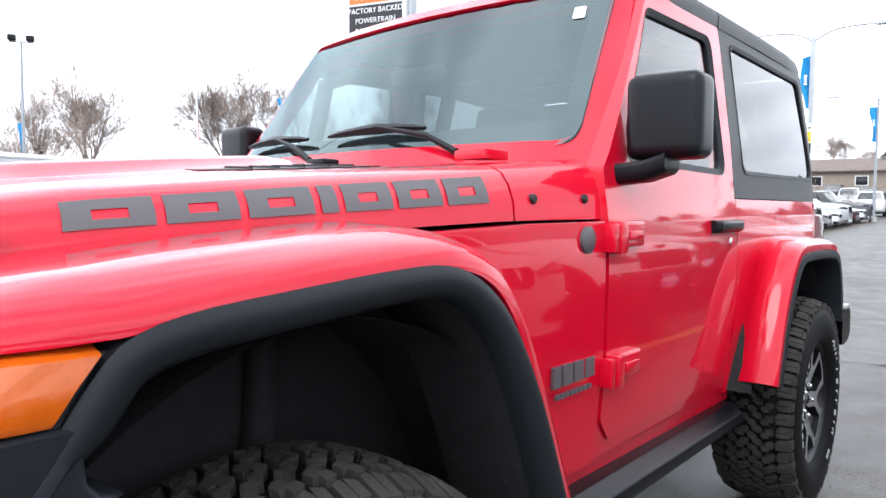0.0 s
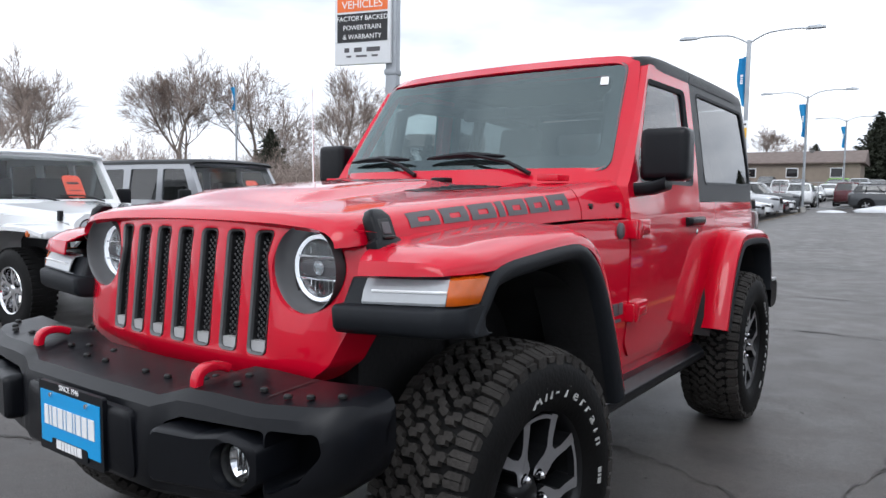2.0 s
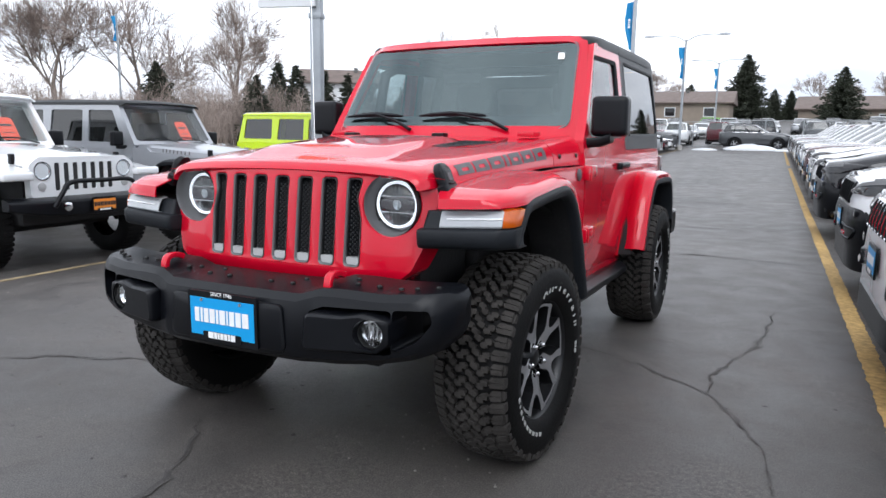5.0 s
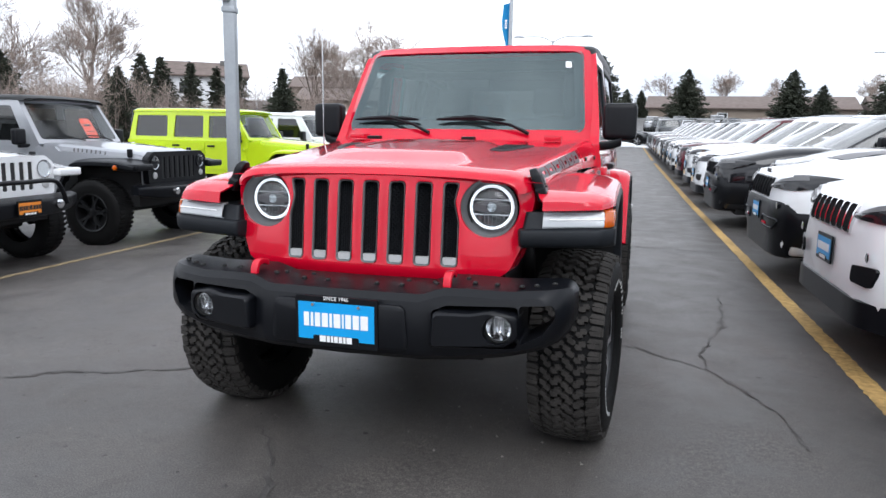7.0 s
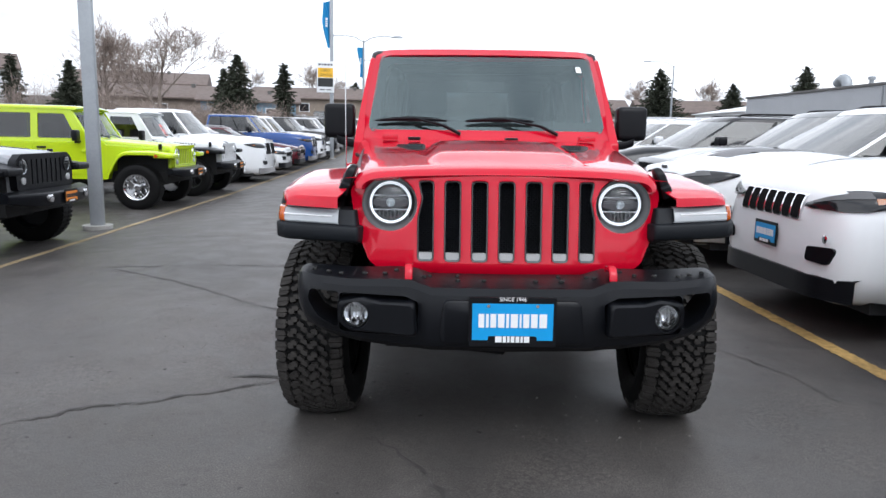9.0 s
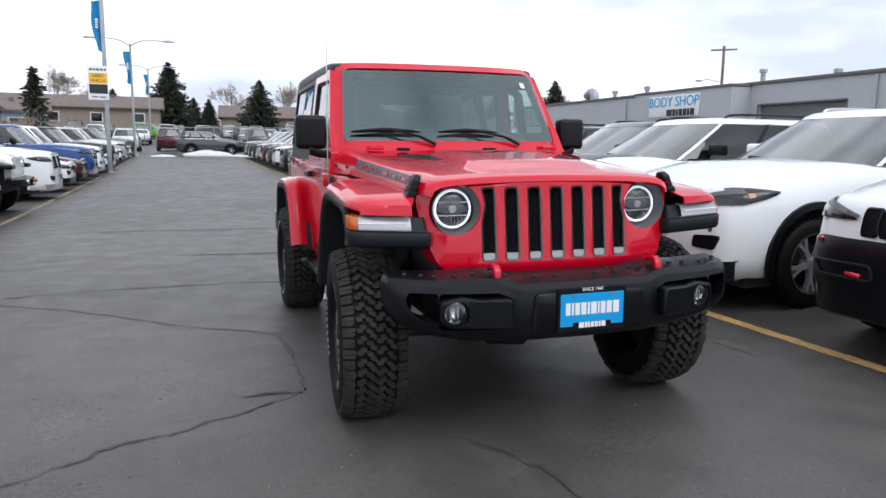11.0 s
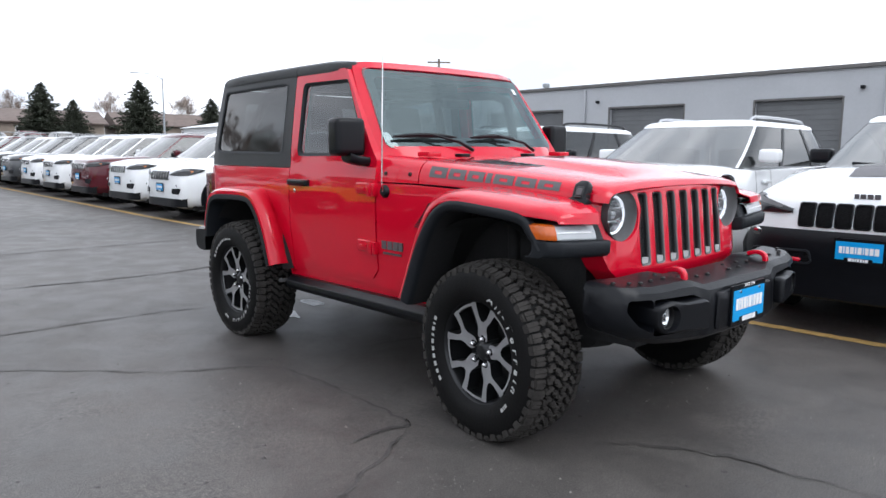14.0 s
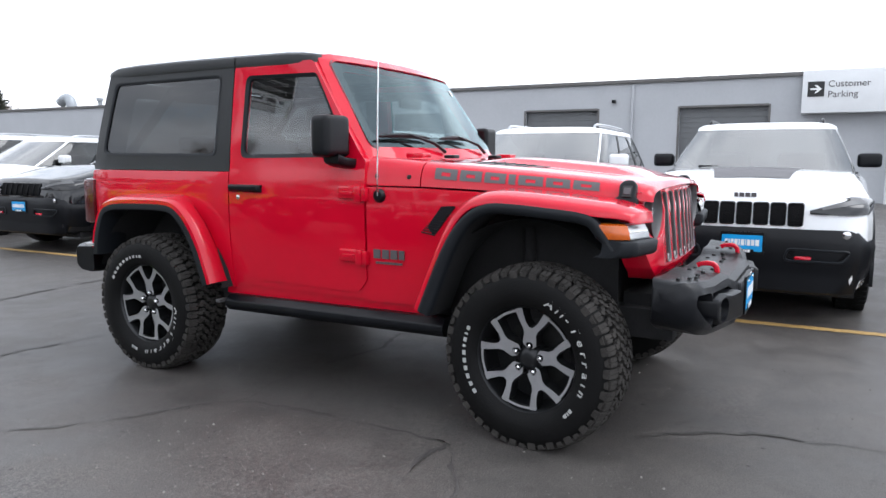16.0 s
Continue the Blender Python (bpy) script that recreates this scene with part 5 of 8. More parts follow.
# rear bumper
rows = []
for x in lin(-.94, .94, 33):
    q = abs(x) / .94
    y0, y1 = 3.02 - .10 * q ** 6, 3.30 - .15 * q ** 4 - .06 * q ** 16
    rows.append([(x, y, z) for y, z in rpoly([(y0, .545 + .02 * q ** 8, .03), (y1 - .05, .545 + .03 * q ** 8, .05), (y1, .60, .05), (y1, .735 - .012 * q ** 8, .04), (y0, .735 - .006 * q ** 8, .02)], 3)])
bm = loft(rows, close=True, caps=True)
part("rear_bumper", bm, PLASTIC, car)
for s in (1, -1):
    part("reflector", box(min(s * .90, s * .955), max(s * .90, s * .955), 2.90, 2.98, .735, .752, .004), PALESLOT, car)
    if s < 0:
        part("exhaust_clip", box(min(s * .80, s * .86), max(s * .80, s * .86), 1.915, 1.945, .455, .475, .004), GREYSLOT, car)

# --- cabin
part("dashboard", box(-.66, .66, .88, 1.16, 1.00, 1.285, .05, 3), CABIN, car)
part("cabin_floor", box(-.72, .72, .9, 3.05, .58, .64), CABIN, car)
for s in (1, -1):
    seat = new("front_seat")
    seat.parent = car
    tagged(seat, "black cloth front seat")
    part("cushion", box(s * .36 - .25, s * .36 + .25, 1.42, 1.92, .72, .90, .05, 3), SEAT, seat)
    bm = box(s * .36 - .25, s * .36 + .25, 0, .14, 0, .60, .05, 3, m=pose(0, 1.88, .86, -14))
    part("backrest", bm, SEAT, seat)
    bm = box(s * .36 - .13, s * .36 + .13, 0, .10, .63, .82, .04, 3, m=pose(0, 1.89, .86, -14))
    part("headrest", bm, SEAT, seat)
    part("door_card", box(min(s * .70, s * .735), max(s * .70, s * .735), .95, 1.88, .62, 1.25, .01), CABIN, car)
    part("roll_bar", tube([(s * .60, 1.16, 1.30), (s * .58, 1.24, 1.66), (s * .57, 1.36, 1.71), (s * .57, 2.0, 1.73), (s * .58, 2.55, 1.70), (s * .62, 2.95, 1.30)], .032, 10), CABIN, car)
    part("roll_hoop", tube([(s * .64, 1.96, 1.0), (s * .62, 1.97, 1.45), (s * .56, 1.98, 1.72)], .035, 10), CABIN, car)
part("roof_bar", tube([(-.57, 1.98, 1.73), (.57, 1.98, 1.73)], .032, 10), CABIN, car)
part("rear_bench", box(-.52, .52, 2.45, 2.62, .80, 1.42, .05, 3), SEAT, car)
bm = bmesh.new()
N = 28
rows = [[(.36 + .18 * math.cos(a) + .016 * math.cos(b) * math.cos(a), 1.26 + .016 * math.sin(b) - .06 * math.sin(a), 1.20 + (.18 + .016 * math.cos(b)) * math.sin(a) * .93) for b in (2 * math.pi * k / 8 for k in range(8))] for a in (2 * math.pi * k / N for k in range(N + 1))]
sw = part("steering_wheel", loft(rows, close=True), CABIN, car)
part("steering_boss", box(.22, .50, 1.235, 1.275, 1.165, 1.235, .02), CABIN, sw)
part("rear_mirror", box(-.12, .12, 1.13, 1.16, 1.585, 1.645, .02), CABIN, car)


# ---------------------------------------------------------------- the lot; its rows run at a slight angle to the red car
LOT = pose(0, 0, 0, 0, 0, 1.92)


def ground_z(x, y):
    """The lot is level round the car, falls a little to its right side and climbs gently far behind it."""
    r = y + 0.6 * max(0, -x - 8)
    return lerp([(-9, -.16), (-5.4, -.13), (-3.6, -.04), (-2.6, 0), (2.5, 0), (3.5, .06)], x)[0] + lerp([(12, 0), (30, .15), (52, .56), (80, 1.6), (115, 3.6), (200, 8.0), (400, 12.0)], r)[0]


def on_lot(u, v, turn=0):
    p = LOT @ Vector((u, v, 0))
    return Matrix.Translation((p.x, p.y, ground_z(p.x, p.y))) @ pose(0, 0, 0, 0, 0, 1.92 + turn)


gx = sorted(set([-1500, -600] + [-a for a in (2.6, 3.6, 5.4, 9, 12, 18, 25, 35, 45, 60, 80, 110, 160, 240, 400)] + [0] + [2.5, 3.5, 6, 10, 16, 25, 40, 60, 100, 200, 400, 600, 1500]))
gy = sorted(set([-1500, -300, -60, -20, -8, -4] + [0, 4, 8] + list(range(12, 130, 4)) + [150, 180, 200, 260, 330, 400, 800, 1500]))
bm = loft([[(x, y, ground_z(x, y)) for x in gx] for y in gy])
ground = tagged(part("ground", bm, ASPHALT, None), "damp dark grey asphalt with cracks and patches", "ground", kind="structure")


def ribbon(pts, width, lift, n=None, wob=0.0, seed=1, taper=False):
    """A flat strip along points of the ground, with uneven edges."""
    rnd = random.Random(seed)
    n = n or max(8, int(sum((Vector(a) - Vector(b)).length for a, b in zip(pts, pts[1:])) / .06))
    P = smooth_path([(x, y, 0) for x, y in pts], n)
    rows = []
    for i, p in enumerate(P):
        d = (P[min(i + 1, n - 1)] - P[max(i - 1, 0)]).normalized()
        s = Vector((d.y, -d.x, 0))
        k = width * (1 - .75 * abs(2 * i / (n - 1) - 1) ** 2 if taper else 1)
        c = p + s * (rnd.uniform(-wob, wob) * 2 + (.03 * noise.noise((p.x * 5, p.y * 5, seed)) + .018 * noise.noise((p.x * 17, p.y * 17, seed)) if taper else 0))
        if taper:
            k *= max(.12, .75 + 1.5 * noise.noise((p.x * 3, p.y * 3, seed + 9)))
        rows.append([(*(c + s * (k / 2 + rnd.uniform(-wob, wob))).xy, 0), (*(c - s * (k / 2 + rnd.uniform(-wob, wob))).xy, 0)])
    rows = [[(x, y, ground_z(x, y) + lift) for x, y, _ in r] for r in rows]
    return loft(rows)


def lot_xy(u, v):
    p = LOT @ Vector((u, v, 0))
    return (p.x, p.y)


FADED = mat("faded_yellow_paint", (0.27, 0.205, 0.115), 0.8, 0, 0.6, 2.2, 0.3, 40, 0, 0.5, 1.4)
for u, v0, v1, wide, paint_ in ((2.32, -14, 48, .115, YELLOWLINE), (-4.55, -10, 50, .095, FADED)):
    bm = ribbon([lot_xy(u, v) for v in lin(v0, v1, 12)], wide, .004, 1500, .0035, int(v1))
    tagged(part("painted_line", bm, paint_), "worn yellow parking line on the asphalt", "road marking", "painted lines", "structure")

CRACKS = [
    [(-3.4, 3.3), (-2.23, 2.38), (-1.63, 1.86), (-1.26, 1.68), (-1.08, 1.53), (-.60, 1.60), (.11, 1.50), (.53, 1.57), (.81, 1.49), (1.0, 1.39), (1.23, 1.24), (1.41, 1.12), (1.55, .93), (1.65, .70), (1.75, .47), (1.79, .1)],
    [(-1.08, 1.53), (-1.06, 1.19), (-1.04, .82), (-1.07, .32)],
    [(-3.6, -1.1), (-2.3, -.43), (-1.97, -.18), (-1.60, -.02), (-1.07, .29)],
    [(1.45, 1.08), (1.45, 1.42), (1.53, 1.77), (1.64, 2.25), (1.66, 2.6), (1.68, 3.12)],
    [(-3.6, 3.40), (-2.53, 3.44), (-1.77, 3.49), (-.81, 3.46), (.2, 3.2)],
    [(-4.0, 5.5), (-2.54, 5.45), (-1.23, 5.36), (-.37, 5.37), (.9, 5.6), (2.0, 5.5)],
    [(-.53, -.42), (-.27, -.89), (-.18, -1.42), (.1, -2.0)],
    [(-1.62, .26), (-1.17, .31), (-1.07, .29)],
    [(-3.9, 8.2), (-1.5, 8.0), (1.8, 8.3)],
    [(-4.2, 12.5), (-1.0, 12.3), (1.9, 12.6)],
    [(-4.3, 18.0), (0, 17.6), (1.7, 18.0)],
]
for k, c in enumerate(CRACKS):
    far = c[0][1] > 4
    bm = ribbon(c, .032 if not far else .035, .0025 + .0003 * k, None, .007, 40 + k, True)
    tagged(part("crack_edge", bm, SEAM), "worn dusty edge along a crack in the asphalt", "crack", "pavement cracks", "structure")
    bm = ribbon(c, (.007 if k != 6 else .004) if not far else .011, .0070 + .0003 * k, None, .004, 40 + k, True)
    tagged(part("pavement_crack", bm, CRACK), "dark jagged crack across the asphalt", "crack", "pavement cracks", "structure")

# ---------------------------------------------------------------- other cars
AMBERDIM = mat("dark_amber_lens", (0.30, 0.085, 0.01), 0.2, 0, 0.1, 40, 0, 1, 0.6)
WHEELS = {}


def wheel_set(R, width, rim, spokes, face):
    """The meshes of a road wheel, made once for each size."""
    key = (R, width, rim, spokes, face)
    if key not in WHEELS:
        h = width / 2
        prof = [(-h + .01, rim), (-h - .006, (R + rim) / 2), (-h + .012, R - .02), (-h + .03, R - .004), (-.3 * h, R), (.3 * h, R), (h - .03, R - .004), (h - .012, R - .02), (h + .006, (R + rim) / 2), (h - .01, rim)]
        tyre = revolve(prof, "x", 36, close=True)
        tread = bmesh.new()
        n = 44
        for k in range(n):
            a = 2 * math.pi * k / n
            for sx in (-1, 1):
                box(min(sx * .02, sx * (h - .012)), max(sx * .02, sx * (h - .012)), -.016, .016, R - .012, R + .004, bm=tread, m=pose(0, 0, 0, math.degrees(a) + (4 if sx > 0 else 0)))
        fm = {"alloy": ALLOY, "dark": DARKALLOY, "chrome": CHROME}[face]
        barrel = revolve([(-h + .01, rim + .002), (h - .012, rim - .004), (h - .004, rim + .006), (h + .002, rim + .002), (h - .006, rim - .012), (h - .03, rim - .02), (-.02, rim - .03), (-.03, .05), (-.03, 0)], "x", 40, close=True)
        pts = rpoly([(-.028, .03, .004), (.028, .03, .004), (.020, rim * .5, .01), (.055, rim - .016, .006), (.024, rim - .012, .006), (.0, rim * .62, .006), (-.024, rim - .012, .006), (-.055, rim - .016, .006), (-.020, rim * .5, .01)], 2)
        sp = bend(prism(pts, h - .05, h - .014, "x"), lambda x, y, z: (x - .018 * (1 - min(1, math.hypot(y, z) / rim)), y, z))
        hub = revolve([(0, .06), (h - .03, .058), (h - .022, .04), (h - .02, 0)], "x", 24, close=True)
        WHEELS[key] = [("tyre", finish(tyre, "tyre", RUBBER, 40)), ("tread", finish(tread, "tread", RUBBER, 40)), ("rim", finish(barrel, "rim", DARKALLOY if face != "chrome" else CHROME)), ("hub", finish(hub, "hub", fm)), ("spoke", finish(sp, "spoke", fm))]


def road_wheel(parent, m, R=.37, width=.235, rim=.245, spokes=5, face="alloy", key=""):
    """A road wheel with paired spokes; outer face towards +x."""
    wheel_set(R, width, rim, spokes, face)
    key = (R, width, rim, spokes, face)
    w = new("wheel")
    w.parent = parent
    w.matrix_local = m
    for n, me in WHEELS[key]:
        for k in range(spokes if n == "spoke" else 1):
            o = new(n, me)
            o.parent = w
            if n == "tread":
                tagged(o, kind="stuff")
            if n == "spoke":
                o.matrix_local = pose(0, 0, 0, 360 / spokes * k + 10)
    return w


def four_wheels(root, base, track, R, width, rim, spokes=5, face="alloy", simple=False):
    if simple:
        wheel_set(R, width, rim, spokes, face)
        for s in (1, -1):
            for y in (0, base):
                for n, me in WHEELS[(R, width, rim, spokes, face)][:3:2]:
                    o = new(n, me)
                    o.parent = root
                    o.matrix_local = pose(s * (track / 2), y, R - .005, 0, 0, 0 if s > 0 else 180)
        return
    for s in (1, -1):
        for y in (0, base):
            road_wheel(root, pose(s * (track / 2), y, R - .005, 0, 0, 0 if s > 0 else 180) @ pose(0, 0, 0, 25 * s + 13 * y), R, width, rim, spokes, face)


def arc_path(cy, cz, ry, rz, a0, a1, n=22):
    return [(cy + ry * math.cos(radians(a)), cz + rz * math.sin(radians(a))) for a in lin(a0, a1, n)]


def arch(root, cy, s, R, x0, x1, mat_, w=.055, name="arch_trim"):
    """A moulding round a wheel opening."""
    P = arc_path(cy, R, R + .075, R + .075, -12, 192)
    secs = []
    for y, z in P:
        d = Vector((y - cy, z - R)).normalized()
        secs.append([(s * x, y + d.x * o, z + d.y * o) for x, o in ((x0, w), (x1, w - .006), (x1 + .004, 0), (x1 - .004, -.012), (x0 - .05, -.014))])
    return part(name, loft(secs), mat_, root)


# ---- crossover: smooth body, slim lamps
def crossover(name, label, color, group, cladding=True, hood_patch=False, roof="silver", kind="cherokee", plate=True, lip=PLASTIC, simple=False):
    L = {"cherokee": dict(base=2.70, f=-.90, r=3.72, w=.935, hood=1.19, nose=1.0, belt=1.15, roof=1.69, R=.372, gy0=.50, gy1=1.36, rr=3.30),
         "grand": dict(base=2.92, f=-.86, r=3.96, w=.965, hood=1.16, nose=1.06, belt=1.12, roof=1.755, R=.385, gy0=.56, gy1=1.42, rr=3.55),
         "sedan": dict(base=2.80, f=-.92, r=3.95, w=.91, hood=.98, nose=.82, belt=.96, roof=1.46, R=.335, gy0=.62, gy1=1.62, rr=2.85),
         "truck": dict(base=3.57, f=-.98, r=4.85, w=1.00, hood=1.30, nose=1.16, belt=1.26, roof=1.93, R=.405, gy0=.72, gy1=1.30, rr=3.05)}[kind]
    root = thing(name, label, "car", group)
    w, f, r, base = L["w"], L["f"], L["r"], L["base"]
    tab = [(f, .60, .34, .66, .80), (f + .02, .70, .28, .70, .88), (f + .07, .80, .24, .78, L["nose"] - .02), (f + .16, .865, .22, L["nose"] - .10, L["nose"]), (f + .40, w - .015, .22, L["nose"] - .045, L["nose"] + .045),
           (0, w, .22, L["nose"], L["hood"] - .03), (L["gy0"], w, .22, L["belt"] - .04, L["hood"]), (L["gy0"] + .3, w, .22, L["belt"] - .03, L["belt"] + .01), (base * .55, w, .22, L["belt"] - .02, L["belt"] + .01), (base, w, .24, L["belt"] + .0, L["belt"] + .03),
           (r - .35, w - .03, .26, L["belt"] + .02, L["belt"] + .05), (r - .12, w - .10, .34, L["belt"], L["belt"] + .04), (r, w - .24, .42, L["belt"] - .10, L["belt"] - .02)]

    def row(y):
        hw, zb, zs, zt = lerp(tab, y)
        half = [(0, zb), (hw * .80, zb), (hw * .95, zb + .06), (hw * .985, zb + .2), (hw, zb + .55 * (zs - zb)), (hw - .006, zb + .8 * (zs - zb)), (hw - .03, zs), (hw - .075, zs + .5 * (zt - zs)), (hw - .15, zt - .012), (hw * .62, zt + .002), (hw * .5, zt + .006), (0, zt + .018)]
        return [(x, y, z) for x, z in half] + [(-x, y, z) for x, z in half[-2:0:-1]]

    ys = sorted(set(list(lin(f, f + .4, 12)) + list(lin(f + .4, r - .35, 22)) + list(lin(r - .35, r, 7))))
    body = loft([row(y) for y in ys], close=True, caps=True)
    R = L["R"]
    body = cut(body, [revolve([(x0, R + .065), (x0 + .5, R + .065)], "x", 30, (0, y, R)) for y in (0, base) for x0 in (-1.2, .70)])
    part("body", body, color, root, sharp=58)
    for y in (0, base) if not simple else ():
        for s in (1, -1):
            arch(root, y, s, R, w - .02, w + .008, PLASTIC if cladding or kind == "cherokee" else color, .06 if cladding or kind == "cherokee" else .03)
    four_wheels(root, base, 2 * w - .24, R, .235, R - .125, 5 if kind != "grand" else 7, "alloy" if not hood_patch else "dark", simple)
    if cladding and not simple:
        for s in (1, -1):
            part("sill_cladding", box(min(s * (w - .03), s * (w + .006)), max(s * (w - .03), s * (w + .006)), R + .08, base - R - .08, .235, .40, .02), PLASTIC, root)
    # glasshouse
    zb, zr = L["belt"] + .005, L["roof"] - .055
    truck = kind == "truck"

    def loop(h, out=0.0):
        y0 = L["gy0"] + (L["gy1"] - L["gy0"]) * h
        yr = (r - .10 if not truck else 3.15) + ((L["rr"] - (r - .10)) if not truck else -.10) * h
        hw = (w - .075) + (.735 * w - (w - .075)) * h ** 1.25 + out
        y0 -= out
        yr += out
        bow = .22 - .06 * h
        half = [(0, y0), (.30 * hw, y0 + .04 * bow), (.6 * hw, y0 + .25 * bow), (.84 * hw, y0 + .62 * bow), (.955 * hw, y0 + bow), (.99 * hw, y0 + bow + .14), (hw, y0 + bow + .36)]
        m0, m1 = y0 + bow + .36, yr - .34
        half += [(hw, m0 + (m1 - m0) * k / 8) for k in range(1, 9)] + [(.985 * hw, yr - .18), (.93 * hw, yr - .07), (.8 * hw, yr - .02), (.4 * hw, yr), (0, yr)]
        return half

    hs = (0, .25, .5, .75, 1.0)

    def ring(h, out=0.0):
        a = loop(h, out)
        z = zb + (zr - zb) * h
        return [(x, y, z) for x, y in a] + [(-x, y, z) for x, y in a[-2:0:-1]]

    cols = len(loop(0))
    rings = [ring(h) for h in hs]
    gl = part("side_glass", loft([q[4:2 * cols - 5] for q in rings]), TINTED, root, "dark reflecting window glass")
    gl.visible_shadow = False
    gl = part("windscreen", loft([q[-4:] + q[:5] for q in rings]), FILMED, root, "pale reflecting windscreen")
    gl.visible_shadow = False
    # pillars and rails as painted strips
    n = len(loop(0))
    for s in (1, -1):
        for nm, i0, i1, mt in (("pillar", 4.0, 4.36, color), ("pillar", 8.4, 8.75, PLASTIC), ("pillar", 12.0, 12.35, PLASTIC), ("pillar", 15.3, 16.6, color)):
            secs = []
            for h in hs:
                a = loop(h, .006)

                def at(t):
                    i = int(t)
                    p, q = a[i], a[min(i + 1, n - 1)]
                    return (s * (p[0] + (q[0] - p[0]) * (t - i)), p[1] + (q[1] - p[1]) * (t - i), zb + (zr - zb) * h)

                secs.append([at(t) for t in lin(i0, i1, 4)])
            part(nm, loft(secs), mt, root)
        if simple:
            continue
        # belt moulding
        a = loop(0, .010)
        part("belt_moulding", tube([(s * x, y, zb + .004) for x, y in a[5:17]], .010, 5), CHROME if not hood_patch else PLASTIC, root)
    # roof
    inner = loop(1, .008)
    rows = [ring(.93, .004), [(x, y, z + .004) for x, y, z in ring(1, .010)]]
    for k, up in ((.93, .030), (.80, .045), (.5, .056), (.2, .060)):
        cy = (inner[0][1] + inner[-1][1]) / 2
        rows.append([(x * k, cy + (y - cy) * (1 - (1 - k) * .55), zr + up) for x, y, z in ring(1, .008)])
    part("roof", loft(rows, close=True, caps=True), color, root, sharp=50)
    if roof and not truck and not simple:
        for s in (1, -1):
            x = s * .60 * w
            y0, y1 = inner[0][1] + .28, inner[-1][1] - .10
            P = smooth_path([(x, y0, zr + .03), (x, y0 + .12, zr + .082), (x, (y0 + y1) / 2, zr + .092), (x, y1 - .12, zr + .078), (x, y1, zr + .025)], 16)
            part("roof_rail", tube(P, .017, 7), STEEL if roof == "silver" else PLASTIC, root, "silver roof rail" if roof == "silver" else "black roof rail")
    if truck:
        part("bed_cap", box(-w + .08, w - .08, 3.25, r - .1, L["belt"], L["belt"] + .05, .02), PLASTIC, root)
    # cabin
    part("cabin", box(-w + .14, w - .14, L["gy0"] + .35, (r - .4 if not truck else 3.0), .5, L["belt"] - .02), CABIN, root)
    for s in (1, -1) if not simple else ():
        part("seat", box(s * .38 - .24, s * .38 + .24, 1.75, 1.92, .9, L["roof"] - .33, .05, 2), SEAT, root)
    # face
    zg = L["nose"] - .115
    fy = f + .045
    wide = {"cherokee": .43, "grand": .44, "sedan": .42, "truck": .58}[kind]
    tall = {"cherokee": .082, "grand": .068, "sedan": .07, "truck": .15}[kind]

    def section(y):
        return [(p[0], p[2]) for p in row(y)[:12]]

    def face_y(x, z):
        """How far forward the body reaches at x and z."""
        lo, hi = f, f + .75
        ax = abs(x)
        for _ in range(16):
            m = (lo + hi) / 2
            q = section(m)
            hit = False
            for (x0, z0), (x1, z1) in zip(q, q[1:] + q[:1]):
                if (z0 > z) != (z1 > z) and ax < x0 + (x1 - x0) * (z - z0) / (z1 - z0):
                    hit = not hit
            lo, hi = (lo, m) if hit else (m, hi)
        return hi

    def side_at(y, z):
        q = section(y)[1:10]
        return lerp([(q[k][1], q[k][0]) for k in range(len(q))], z)[0]

    def dense(q):
        return [(a[0] + (b[0] - a[0]) * k / 4, a[1] + (b[1] - a[1]) * k / 4) for a, b in zip(q, q[1:] + q[:1]) for k in range(4)]

    gz = zg - (.04 if kind != "truck" else .12)
    for i in range(1 if simple else (7 if kind != "truck" else 2)):
        pitch = 2 * wide / (1 if simple else (7 if kind != "truck" else 2))
        cx = -wide + pitch * (i + .5)
        k0 = .41 if not cladding else .40
        pts = rpoly([(cx - pitch * k0, gz - tall, .02), (cx + pitch * k0, gz - tall, .02), (cx + pitch * (k0 + .02), gz + tall, .02), (cx - pitch * (k0 + .02), gz + tall, .02)], 3)
        bmg = slices(prism(pts, -.010, .05, "y"), "z", lin(gz - tall * .7, gz + tall * .9, 6))
        bend(bmg, lambda x, y, z: (x, y + face_y(x, z), z))
        part("grille_slot", bmg, MESH, root)
        if simple:
            continue
        big = rpoly([(cx - pitch * .45, gz - tall - .008, .022), (cx + pitch * .45, gz - tall - .008, .022), (cx + pitch * .47, gz + tall + .008, .022), (cx - pitch * .47, gz + tall + .008, .022)], 3)
        part("slot_surround", loft([[(x, face_y(x, z) + d, z) for x, z in q] for q, d in ((dense(big), .02), (dense(big), -.014), (dense(pts), -.020), (dense(pts), -.004))], close=True), CHROME if not cladding else PLASTIC, root)
    for s in (1, -1):
        # slim lamp wrapping round the corner
        z0 = gz + tall * .25
        rise, thick = (.070, .044) if kind != "cherokee" else (.085, .052)
        secs = []
        ye = face_y(.74, z0)
        spots = [(x, None) for x in lin(wide + .035, .74, 8)] + [(None, y) for y in lin(ye + .05, f + .50, 8)]
        N = len(spots) - 1
        for k, (x, y) in enumerate(spots):
            t = k / N
            hh = (.014 + thick * min(1, t * 2.0)) * (1 - .85 * max(0, (t - .60) / .40) ** 1.4)
            zc = z0 + rise * t
            col = []
            for e, o in ((-1.08, -.012), (-.95, .017), (-.3, .022), (.3, .022), (.92, .015), (1.08, -.014)):
                z = zc + hh * e
                col.append((s * x, face_y(x, z) - o, z) if y is None else (s * (side_at(y, z) + o), y, z))
            secs.append(col)
        lamp = part("head_lamp", loft(secs), BLACKP, root, "slim dark wraparound lamp")
